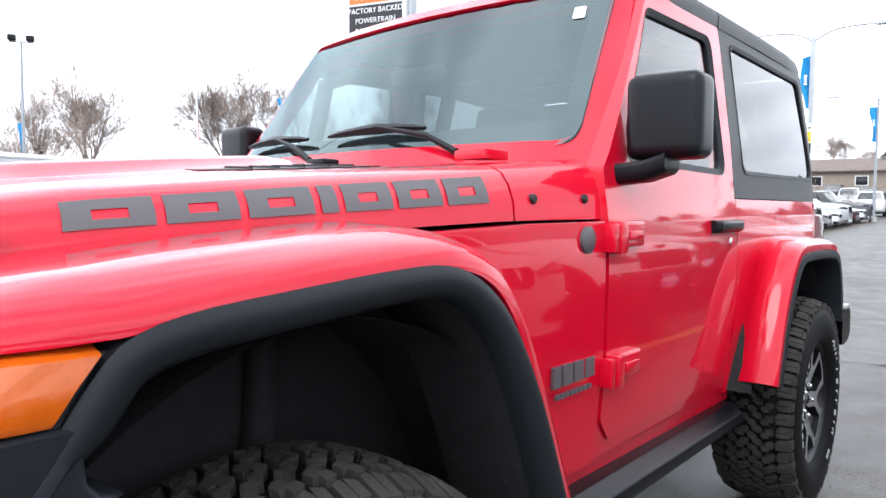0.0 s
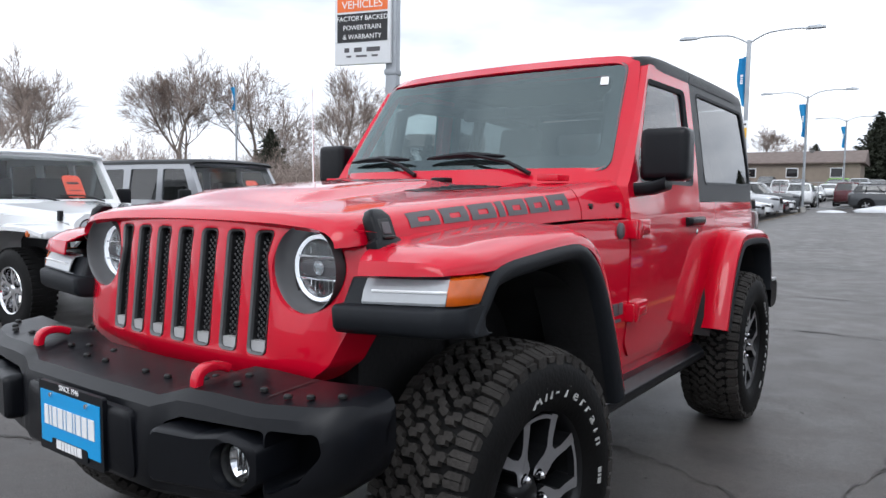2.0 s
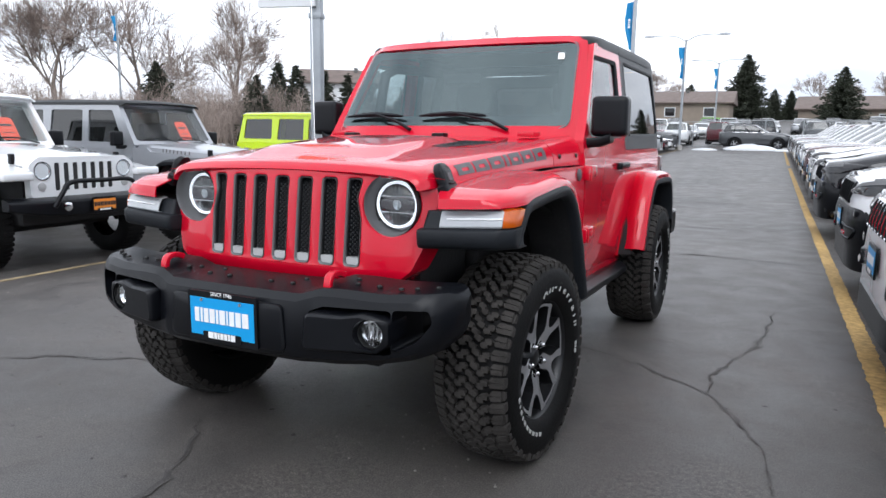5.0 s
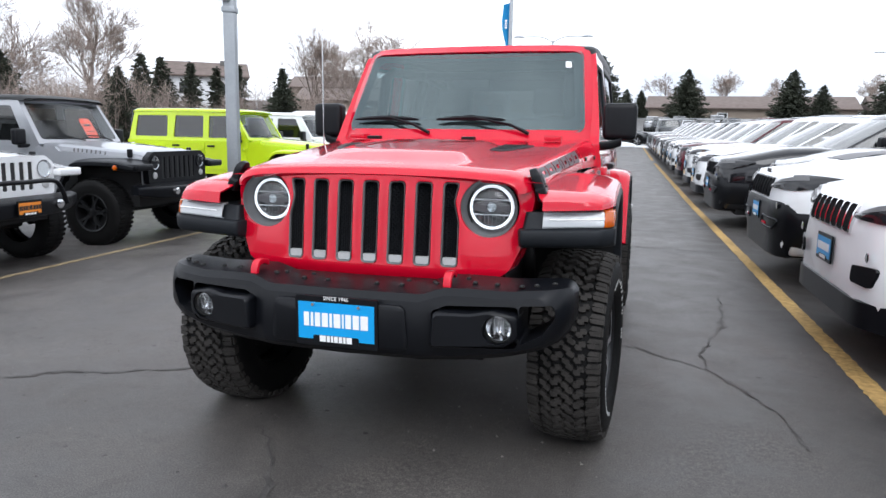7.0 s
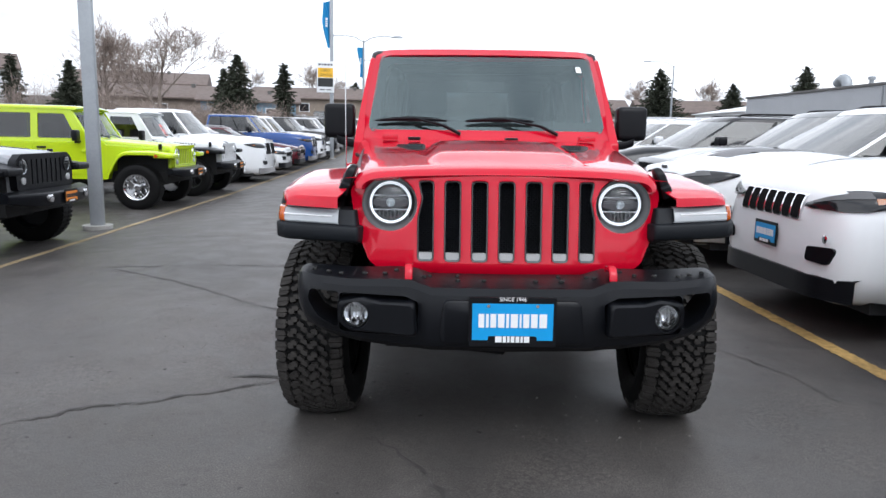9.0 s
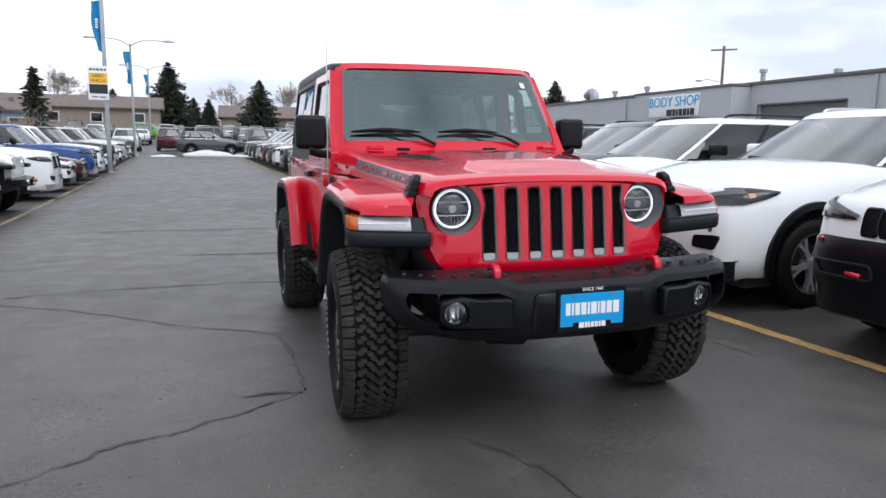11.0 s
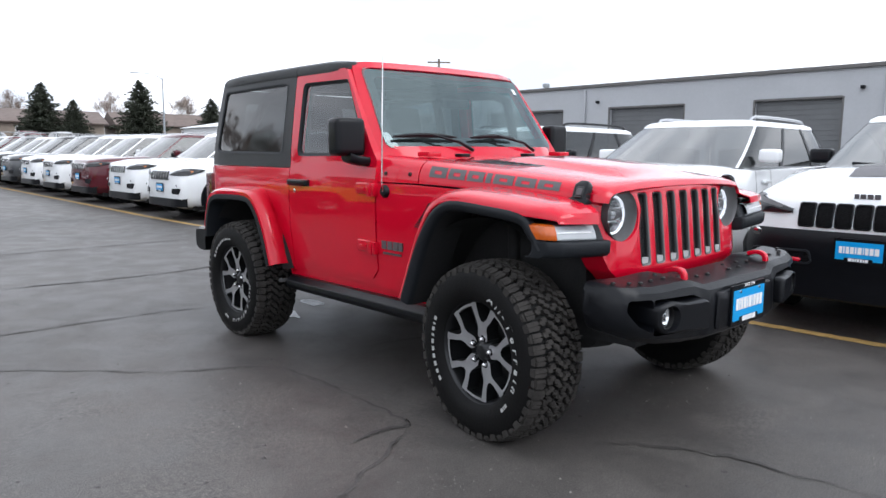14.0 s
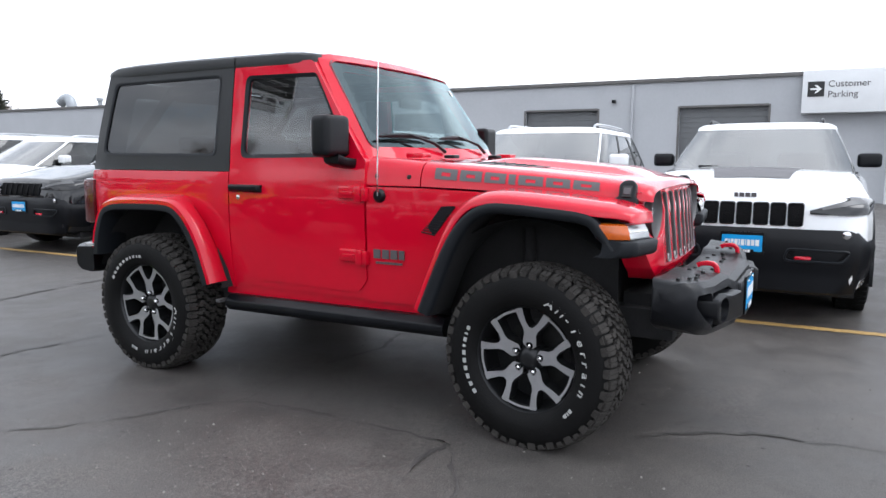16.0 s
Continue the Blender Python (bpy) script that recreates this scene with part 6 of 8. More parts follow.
        if not simple and not cladding:
            part("lamp_amber", loft([[(x + s * .003, y - .003, z) for x, y, z in q[2:4]] for q in secs[10:12]]), AMBERDIM, lamp)
        if not simple:
            part("lamp_reflector", loft([[(x + s * .002, y - .003, z) for x, y, z in q[3:5]] for q in secs[2:11]]), GREYSLOT, lamp)
        if simple:
            continue
        # lower fog recess
        zf = .55
        pts = rpoly([(s * .54, zf - .05, .03), (s * .74, zf - .060, .03), (s * .79, zf + .06, .03), (s * .56, zf + .045, .03)], 3)
        if cladding:
            pts = rpoly([(s * .30, .490, .03), (s * .70, .490, .03), (s * .77, .575, .03), (s * .33, .582, .03)], 3)
        bmf = prism(pts, 0, .1, "y")
        bend(bmf, lambda x, y, z: (x, face_y(min(abs(x), .80), z) - (.018 if not cladding else .028) + y, z))
        recess = part("fog_recess", bmf, MESH if cladding else PLASTIC, root)
        if cladding:
            rim = [(x, face_y(min(abs(x), .80), z) - .030, z) for x, z in dense(pts)]
            part("recess_rim", tube(rim + rim[:2], .010, 6), TRIM, recess, "grey recess rim")
        zl = .70 if cladding else .66
        part("fog_lamp", revolve([(-.02, .03), (-.024, .02), (-.026, 0)], "y", 16, (s * .72, face_y(.72, zl) - .012, zl), close=True), CHROME, root)
        # mirror
        bmm = box(w - .06, w + .15, L["gy0"] + .62, L["gy0"] + .76, L["belt"] + .06, L["belt"] + .20, .04, 3)
        mir = part("wing_mirror", bmm if s > 0 else mirror_x(bmm), (color if not cladding else PLASTIC) if kind != "truck" else PLASTIC, root)
        for y, z in ((base * .42, L["belt"] - .14), (base * .80, L["belt"] - .13)):
            bmh = box(w - .008, w + .028, y, y + .19, z - .016, z + .016, .012, 2)
            part("door_handle", bmh if s > 0 else mirror_x(bmh), color, root)
        # door seams as narrow dark gaps
        for y in (L["gy0"] + .52, base * .52, base * .86):
            rowp = [(p[0], p[1], p[2]) for p in row(y)][3:8]
            secs = [[(s * (x + .002), y + d, z) for x, _, z in rowp] for d in (-.004, .004)]
            part("door_gap", loft(secs), BLACKPRINT, root)
    # lower mouth and lip
    ybm = face_y(0, .40)
    bmm = bmesh.new()
    secs = []
    for x in lin(-.86, .86, 25):
        y = face_y(min(abs(x), .84), .36)
        secs.append([(x, y + .03, .245), (x, y - .012, .255), (x, y - .012, (.46 if cladding else .40)), (x, y + .03, (.48 if cladding else .42))])
    if not cladding:
        part("bumper_cladding", loft(secs), lip, root)
    else:
        # black bumper that wraps round to the wheel arches
        rows = []
        ztop = gz - tall - .03
        for z, o in ((.235, -.01), (.25, .006), (.36, .010), (.42, .012), (.46, .024), (ztop - .10, .026), (ztop - .03, .018), (ztop, .006), (ztop + .004, -.02)):
            half = [(x, face_y(x, max(z, .34)) - o) for x in lin(0, .80, 11)]
            ye = half[-1][1]
            half += [(side_at(y, z) + max(o, .012), y) for y in lin(ye + .04, -R - .10, 6)]
            drop = .11 * max(0, (z - .5) / .3)
            half = [(x, y, z - drop * max(0, min(1, (abs(x) - .79) / .06))) for x, y in half]
            rows.append([(-x, y, q) for x, y, q in half[:0:-1]] + half)
        part("bumper_face", loft(rows), PLASTIC, root, "textured black bumper")
        for s in (1, -1):
            part("tow_hook", tube([(s * .39, f + .10, .50), (s * .39, f - .035, .515), (s * .48, f - .025, .515), (s * .48, f + .10, .50)], .016, 6), RED, root, "red tow hook")
    if plate:
        yb = face_y(0, .58) - .022
        dealer_plate(root, pose(0, yb - (.010 if cladding else 0), .585 + (L["nose"] - .97) * .8), .298, .150)
    if hood_patch:
        secs = []
        for y in lin(-.27, L["gy0"] + .02, 10):
            half = .30 + .12 * (y + .27)
            zt = lerp(tab, y)[3]
            secs.append([(x, y, zt + .0235 - .016 * abs(x) / .5) for x in lin(-half, half, 9)])
        part("hood_decal", loft(secs), DECAL, root, "matt black hood patch")
        bmb = bars([.030, .036, .036, .038], .034, pose(0, face_y(0, L["nose"] - .02) - .004, L["nose"] - .012), .008, .004)
        part("badge", bmb, DECAL, root)
    part("underside", box(-w + .12, w - .12, f + .3, r - .3, .18, .30), DARK, root)
    for y in (0, base):
        part("wheel_well", box(-w + .10, w - .10, y - R - .05, y + R + .05, .25, R * 2 + .03), DARK, root)
    # wipers
    for x0, x1 in ((-.55, .05), (.0, .52)) if not simple else ():
        y0 = L["gy0"] + .06
        part("wiper", tube([(x0, y0 + .10, zb + .06), ((x0 + x1) / 2, y0 + .07, zb + .05), (x1, y0 + .02, zb + .015)], .010, 5), PLASTIC, root)
    return root


# ---- four-door off-roader
def four_door(name, label, color, group, flares, topmat, wheel="alloy", grille=None, bar=False, tag=True, plate="orange", decal=False, winch=True):
    root = thing(name, label, "car", group)
    base = 2.947
    prof = rpoly([(-.52, .62, .02), (-.50, 1.05, .03), (.56, 1.12, .01), (.62, 1.17, .01), (3.62, 1.17, .02), (3.66, .62, .04), (3.45, .60, .02), (3.40, .86, .06), (3.25, .98, .08), (2.62, .98, .08), (2.46, .84, .06), (2.36, .52, .02), (.56, .52, .02), (.46, .84, .06), (.30, .98, .08), (-.26, .98, .08), (-.36, .80, .04)], 3)
    bm = prism(prof, -.76, .76, "x")
    slices(bm, "y", [-.2, .1, .4])
    bend(bm, lambda x, y, z: (x * (1 - .26 * max(0, (.55 - y) / 1.05)), y, z))
    part("body", bm, color, root)
    # hood
    rows = []
    for y in lin(-.52, .60, 16):
        hw = .575 + .155 * (y + .52) / 1.12
        zt = 1.125 + .085 * (y + .52) / 1.12 - (.025 if y < -.5 else 0)
        half = [(hw, zt - .085), (hw - .006, zt - .03), (hw - .03, zt - .008), (hw - .07, zt), (.33, zt + .012), (.29, zt + .028), (0, zt + .036)]
        rows.append([(x, y, z) for x, z in half] + [(-x, y, z) for x, z in half[-2::-1]])
    part("hood", loft(rows), color, root)
    part("cowl", box(-.73, .73, .60, .82, 1.10, 1.215, .02), color, root)
    # grille
    bm = cut(prism(rpoly([(-.60, .735, .06), (.60, .735, .06), (.615, 1.06, .08), (.50, 1.135, .05), (-.50, 1.135, .05), (-.615, 1.06, .08)], 4), -.58, -.50, "y"),
             [prism(rpoly([(-.31 + .1033 * i - .030, .80, .014), (-.31 + .1033 * i + .030, .80, .014), (-.31 + .1033 * i + .030, 1.075, .014), (-.31 + .1033 * i - .030, 1.075, .014)], 3), -.7, -.40, "y") for i in range(7)])
    gr = part("grille", bm, grille or color, root)
    part("grille_back", box(-.37, .37, -.567, -.545, .79, 1.08), BLACKPRINT, root)
    for s in (1, -1):
        lamp = part("head_lamp", revolve([(-.575, .094), (-.592, .092), (-.592, .083), (-.58, .080)], "y", 32, (s * .475, 0, 1.0), close=True), grille or CHROME, root, "round clear lamp")
        part("reflector", revolve([(-.583, .082), (-.572, .05), (-.560, 0)], "y", 28, (s * .475, 0, 1.0), close=True), CHROME, lamp)
        part("lens", revolve([(-.603, 0), (-.599, .05), (-.588, .085)], "y", 28, (s * .475, 0, 1.0), close=True), CLEAR, lamp)
        part("turn_signal", revolve([(-.575, .042), (-.590, .040), (-.594, .02), (-.595, 0)], "y", 20, (s * .485, 0, .845), close=True), PALESLOT, root, "small round signal")
        # flares
        FPJ = [(-.62, .985), (-.50, 1.005), (-.30, 1.03), (.10, 1.03), (.26, 1.0), (.36, .92), (.44, .80), (.52, .64)]
        fp = [(p.x, p.y) for p in smooth_path([(a, b, 0) for a, b in FPJ], 26)]
        secs = flare_mesh(fp, (0, .4), s, lambda y, z: .60 if y < .2 else .72, .885, .925, .06, .066, .02, .010)
        part("front_flare", loft(secs), flares, root)
        part("flare_nose", box(min(s * .60, s * .915), max(s * .60, s * .915), -.66, -.30, .915, 1.0, .03, 3), flares, root)
        part("side_marker", revolve([(.90, .032), (.930, .030), (.936, 0)], "x", 16, (0, -.36, .955), close=True) if s > 0 else mirror_x(revolve([(.90, .032), (.930, .030), (.936, 0)], "x", 16, (0, -.36, .955), close=True)), AMBER, root, "round amber marker")
        RPJ = [(2.40, .62), (2.48, .80), (2.60, .96), (2.76, 1.03), (3.05, 1.03), (3.25, 1.0), (3.36, .88), (3.42, .68)]
        rp = [(p.x, p.y) for p in smooth_path([(a, b, 0) for a, b in RPJ], 26)]
        part("rear_flare", loft(flare_mesh(rp, (2.947, .4), s, .74, .885, .925, .06, .066, .02, .010)), flares, root)
        # doors as raised skins with gaps round them
        for y0, y1 in ((.88, 1.82), (1.835, 2.62)):
            pts = rpoly([(y0, .60, .05), (y1 - (.0 if y1 < 2 else .10), .60, .07), (y1, .80, .05), (y1, 1.165, .01), (y0, 1.165, .01)], 3)
            bmd = prism(pts, .755, .776, "x")
            bmesh.ops.bevel(bmd, geom=[e for e in bmd.edges if abs(e.verts[0].co.x - .776) < 1e-4 and abs(e.verts[1].co.x - .776) < 1e-4], offset=.008, segments=2, affect="EDGES")
            door = part("door", bmd if s > 0 else mirror_x(bmd), color, root)
            bmh = box(.772, .800, y1 - .22, y1 - .06, 1.055, 1.090, .012, 2)
            part("door_handle", bmh if s > 0 else mirror_x(bmh), PLASTIC, door)
            for z in (.72, 1.02):
                bmh = box(.77, .80, y0 + .0, y0 + .10, z - .03, z + .03, .008, 2)
                part("door_hinge", bmh if s > 0 else mirror_x(bmh), color, door)
        # upper side with window openings
        out = rpoly([(.86, 1.168, .01), (1.20, 1.74, .03), (3.48, 1.74, .05), (3.60, 1.168, .01)], 3)
        holes = [rpoly([(1.08, 1.235, .03), (1.30, 1.665, .04), (1.76, 1.67, .03), (1.76, 1.235, .03)], 4), rpoly([(1.88, 1.235, .03), (1.88, 1.67, .03), (2.52, 1.67, .03), (2.56, 1.235, .03)], 4), rpoly([(2.70, 1.245, .04), (2.70, 1.67, .04), (3.40, 1.66, .04), (3.46, 1.245, .04)], 4)]
        bmu = cut(prism(out, 0, -.035, "x"), [prism(h, .2, -.3, "x") for h in holes])
        bend(bmu, lambda x, y, z: (x + .765 - .10 * (z - 1.168) - .02, y, z))
        part("upper_side", bmu if s > 0 else mirror_x(bmu), color if topmat is None else color, root)
        for h in holes:
            bmg = bend(prism(h, 0, -.004, "x"), lambda x, y, z: (x + .765 - .10 * (z - 1.168) - .035, y, z))
            pane_of("pane", bmg if s > 0 else mirror_x(bmg), TINTED, root, (s, 0, 0))
        bmm = box(.80, .965, .98, 1.07, 1.19, 1.385, .03, 3)
        mir = part("wing_mirror", bmm if s > 0 else mirror_x(bmm), PLASTIC, root)
        bmm = box(.70, .88, 1.0, 1.06, 1.15, 1.20, .015, 2)
        part("mirror_arm", bmm if s > 0 else mirror_x(bmm), PLASTIC, mir)
        lat = box(s * .605 - .02, s * .605 + .02, -.36, -.30, 1.06, 1.165, .012, 2)
        part("hood_latch", lat, PLASTIC, root)
        part("seat", box(s * .36 - .24, s * .36 + .24, 1.62, 1.76, .85, 1.50, .05, 2), SEAT, root)
    # roof
    rows = []
    for y, dz in ((1.10, -.03), (1.14, 0), (1.30, .012), (2.4, .02), (3.42, .012), (3.50, -.02)):
        half = [(.705, 1.735 + dz * .3), (.70, 1.757 + dz), (.66, 1.785 + dz), (.40, 1.80 + dz), (0, 1.805 + dz)]
        rows.append([(x, y, z) for x, z in half] + [(-x, y, z) for x, z in half[-2::-1]])
    part("roof", solidify(loft(rows), -.02), topmat or color, root)
    part("rear_wall", bend(box(-.70, .70, 0, .04, 1.168, 1.76, .01), lambda x, y, z: (x, y + 3.60 - .2 * (z - 1.168), z)), TINTED, root)
    # windscreen
    B, T = Vector((0, .80, 1.20)), Vector((0, 1.16, 1.775))
    ln = (T - B).length
    d = (T - B).normalized()
    nn = Vector((0, -d.z, d.y))

    def scr(x, y, z):
        p = B + d * y + nn * z
        return (x, p.y + .05 * (x / .7) ** 2, p.z)

    fo = rpoly([(-.745, 0, .01), (.745, 0, .01), (.69, ln, .05), (-.69, ln, .05)], 4)
    fi = rpoly([(-.675, .065, .05), (.675, .065, .05), (.635, ln - .055, .05), (-.635, ln - .055, .05)], 5)
    bmw = cut(prism(fo, 0, -.06, "z"), [prism(fi, -.3, .2, "z")])
    slices(bmw, "x", lin(-.6, .6, 7))
    part("windscreen_frame", bend(bmw, scr), color, root)
    bmw = prism(fi, -.015, -.019, "z")
    slices(bmw, "x", lin(-.6, .6, 9))
    pane_of("windscreen", bend(bmw, scr), OPENGLASS, root, (0, -.6, .8))
    for x0, x1 in ((-.56, -.02), (.02, .52)):
        part("wiper", tube([scr(x0, .11, .015), scr((x0 + x1) / 2, .10, .025), scr(x1, .03, .02)], .010, 5), PLASTIC, root)
    if tag:
        pts = rpoly([(.12, .10, .04), (.34, .10, .03), (.34, .40, .06), (.12, .40, .06)], 4)
        bmt = prism(pts, -.024, -.022, "z")
        tg = part("hang_tag", bend(bmt, scr), ORANGETAG, root, "orange paper hang tag")
        bmt = prism([(.16, .28), (.30, .28), (.30, .31), (.16, .31)], -.0215, -.0205, "z")
        prism([(.16, .19), (.30, .19), (.30, .20), (.16, .20)], -.0215, -.0205, "z", bmt)
        part("tag_print", bend(bmt, scr), BLACKPRINT, tg)
    # bumper
    if winch:
        bmb = loft([[(x, y, z) for y, z in rpoly([(-.62 + .1 * (abs(x) / .86) ** 3, .56 + .07 * (abs(x) / .86) ** 3, .02), (-.82 + .20 * (abs(x) / .86) ** 3, .56 + .07 * (abs(x) / .86) ** 3, .02), (-.83 + .20 * (abs(x) / .86) ** 3, .72, .03), (-.62 + .1 * (abs(x) / .86) ** 3, .75, .02)], 3)] for x in lin(-.86, .86, 19)], close=True, caps=True)
        bmp2 = part("front_bumper", bmb, PLASTIC, root)
        for s in (1, -1):
            part("fog_lamp", revolve([(-.80, .045), (-.835, .045), (-.84, .03), (-.84, 0)], "y", 20, (s * .40, 0, .66), close=True), CHROME, bmp2, "round clear lamp")
        if bar:
            P = smooth_path([(-.52, -.80, .66), (-.44, -.82, .80), (-.34, -.82, .895), (0, -.83, .90), (.34, -.82, .895), (.44, -.82, .80), (.52, -.80, .66)], 30)
            part("bull_bar", tube(P, .024, 10), PLASTIC, bmp2, "black tubular bull bar")
    dealer_plate(root, pose(0, -.848, .655), .26, .13, None, plate == "orange")
    if decal:
        for s in (1, -1):
            bmd = bmesh.new()
            y = -.02
            for wd in (.055, .05, .05, .05, .05, .045, .045, .05):
                hw0 = .575 + .155 * (y + .52) / 1.12
                z0 = 1.125 + .085 * (y + .52) / 1.12
                loft([[(s * (hw0 + .002), y + k * wd, z0 - .075), (s * (hw0 - .003), y + k * wd, z0 - .032)] for k in (0, 1)], bm=bmd)
                y += wd + .008
            part("decal", bmd, DECAL, root)
    part("dashboard", box(-.66, .66, .90, 1.10, .95, 1.20, .03), CABIN, root)
    part("cabin_floor", box(-.70, .70, .9, 3.5, .6, .66), CABIN, root)
    part("underbody", box(-.62, .62, -.45, 3.4, .46, .66), DARK, root)
    for y in (0, base):
        part("axle", revolve([(-.7, .045), (.7, .045)], "x", 12, (0, y, .39)), DARK, root)
        part("wheel_well", box(-.60, .60, y - .45, y + .45, .62, .97), DARK, root)
    four_wheels(root, base, 1.60, .405, .26, .225, 5, wheel)
    return root


ROW_L, ROW_R = "cars parked in the row of off-roaders", "cars parked in front of the workshop"
# the row to the car's right side faces +u
o = four_door("off_roader", "white four-door off-roader with bull bar and orange tag", WHITE, ROW_L, WHITE, WHITE, "chrome", None, True)
o.matrix_basis = on_lot(-5.36, 2.38, 90)
o = four_door("off_roader", "grey four-door off-roader with black flares and tag", SILVER, ROW_L, PLASTIC, HARDTOP, "dark", PLASTIC, False, True, "orange", True)
o.matrix_basis = on_lot(-5.22, 4.92, 90)
o = four_door("off_roader", "lime green four-door off-roader beside the sign pole", LIME, ROW_L, LIME, LIME, "chrome", None, False, False, "orange")
o.matrix_basis = on_lot(-5.36, 10.25, 90)
white4 = four_door("off_roader", "white four-door off-roader with black flares", WHITE, ROW_L, PLASTIC, WHITE, "dark", None, False, True, "orange", True)
white4.matrix_basis = on_lot(-5.25, 12.95, 90)
ram = crossover("pickup_truck", "white pickup truck with a black chrome grille", WHITE, ROW_L, False, False, None, "truck", False, CHROME)
ram.matrix_basis = on_lot(-5.48, 16.7, 90)

protos = {}


def park(kind, color, label, u, v, turn, group, **k):
    label = label.strip()
    key = (kind, label, k.get("simple", False))
    if key not in protos:
        protos[key] = crossover({"truck": "pickup_truck", "sedan": "sedan"}.get(kind, "crossover"), label, color, group, kind=kind, **k)
        protos[key].matrix_basis = on_lot(u, v, turn)
        return protos[key]
    o = copy_thing(protos[key], on_lot(u, v, turn))
    if group:
        o["group"] = group
    return o


# workshop row faces -u
W_PLAIN, W_TRAIL = "white crossover with chrome grille and dark lamps", "white crossover with matt black hood patch and black bumper"
park("cherokee", WHITE, W_TRAIL, 3.16, -.62, -90, ROW_R, hood_patch=True, roof="black")
park("cherokee", WHITE, W_PLAIN, 3.16, 1.84, -90, ROW_R, cladding=False)
park("cherokee", WHITE, W_TRAIL, 3.20, 4.45, -90, ROW_R, hood_patch=True, roof="black")
park("cherokee", CHARCOAL, "charcoal grey crossover with black bumper and red hooks", 3.75, 6.55, -90, ROW_R, roof="black")
park("cherokee", BLACKP, "black crossover with black bumper and red hooks", 3.2, 8.70, -90, ROW_R, roof="black")
park("cherokee", WHITE, W_PLAIN, 3.25, 11.75, -90, ROW_R, cladding=False)
park("grand", WHITE, "large white crossover with dealer plate", 3.25, 14.2, -90, ROW_R, cladding=False)
park("grand", MAROON, "large maroon crossover with dealer plate", 3.25, 17.0, -90, ROW_R, cladding=False)
park("grand", WHITE, "large white crossover with dealer plate", 3.25, 19.6, -90, ROW_R, cladding=False)
park("grand", WHITE, "large white crossover with dealer plate", 3.3, 22.2, -90, ROW_R, cladding=False)
park("grand", CHARCOAL, "large dark grey crossover with dealer plate", 3.3, 24.8, -90, ROW_R, cladding=False)
order = [("grand", BLACKP, "large black crossover with dealer plate"), ("grand", WHITE, "large white crossover with dealer plate"), ("grand", CHARCOAL, "large dark grey crossover with dealer plate"), ("grand", MAROON, "large maroon crossover with dealer plate"),
         ("grand", STEEL, "large silver crossover with dealer plate"), ("grand", BLACKP, "large black crossover with dealer plate"), ("grand", CHARCOAL, "large dark grey crossover with dealer plate"), ("grand", STEEL, "large silver crossover with dealer plate")]
for k, (a, b, c) in enumerate(order):
    park(a, b, c + " ", 3.3, 27.3 + 2.55 * k, -90, ROW_R, cladding=False, plate=False, simple=True)
# a vehicle further along, towards the customer sign
park("grand", STEEL, "large silver crossover with dealer plate", 3.75, -3.75, -90, ROW_R, cladding=False)

# the far half of the other row
row = [("sedan", WHITE, "white sedan with slim lamps"), ("sedan", MAROON, "maroon sedan with slim lamps"), ("truck", BLUE, "blue pickup truck with a chrome grille"), ("truck", WHITE, "white pickup truck with a chrome grille"), ("sedan", WHITE, "white sedan with slim lamps"),
       ("truck", BLACKP, "black pickup truck with a chrome grille"), ("sedan", STEEL, "silver sedan with slim lamps"), ("sedan", WHITE, "white sedan with slim lamps"), ("truck", STEEL, "silver pickup truck with a chrome grille"), ("sedan", MAROON, "maroon sedan with slim lamps"), ("sedan", WHITE, "white sedan with slim lamps"), ("truck", CHARCOAL, "dark grey pickup truck with a chrome grille")]
for k, (a, b, c) in enumerate(row):
    park(a, b, c, -5.45, 19.6 + 2.75 * k, 90, "cars parked along the far aisle", cladding=False, plate=False, lip=CHROME if a == "truck" else PLASTIC, simple=k > 3)
# across the end of the aisle
park("cherokee", CHARCOAL, "charcoal grey crossover with black bumper and red hooks", 1.9, 50.6, 90, "cars behind the wire fence", roof="black")
rnd = random.Random(5)
far = [k for k in protos if k[2]]
for v in (60, 68, 76, 84):
    for k in range(13):
        key = far[rnd.randrange(len(far))]
        u = -22 + 3.3 * k + rnd.uniform(-.5, .5)
        o = copy_thing(protos[key], on_lot(u, v + rnd.uniform(-.3, .3), 180 if v in (60, 76) else 0))
        o["group"] = "cars behind the wire fence"
lg = crossover("crossover", "bright green crossover behind the fence", paint("leaf_green_paint", (.16, .50, .03)), "cars behind the wire fence", False, False, None, "grand", False, PLASTIC, True)
lg.matrix_basis = on_lot(-3.0, 88, 70)

# ---------------------------------------------------------------- workshop building
wall = thing("workshop_building", "long grey workshop building with roller doors", "building", kind="")
wall.matrix_basis = LOT
U, ZT = 24.0, 4.42
DOORS = [(.17, 3.2), (6.3, 9.3), (12.2, 15.7), (18.3, 23.0)]
bm = cut(box(U, U + .3, -14, 49, 0, ZT), [box(U - .5, U + .5, a, b, -.2, 3.42) for a, b in DOORS])
part("front_wall", bm, WALL, wall)
part("end_wall", box(U + .3, U + 16, 48.7, 49, 0, ZT), WALL, wall)
part("near_end_wall", box(U + .3, U + 16, -14, -13.7, 0, ZT), WALL, wall)
part("back_wall", box(U + 15.7, U + 16, -13.7, 48.7, 0, ZT), WALL, wall)
bm = loft([[(U - .06, v, ZT), (U - .06, v, ZT + .10), (U + 8, v, ZT + .55), (U + 16.1, v, ZT + .10), (U + 16.1, v, ZT)] for v in (-14.1, 49.1)])
part("roof", bm, WALLTRIM, wall)
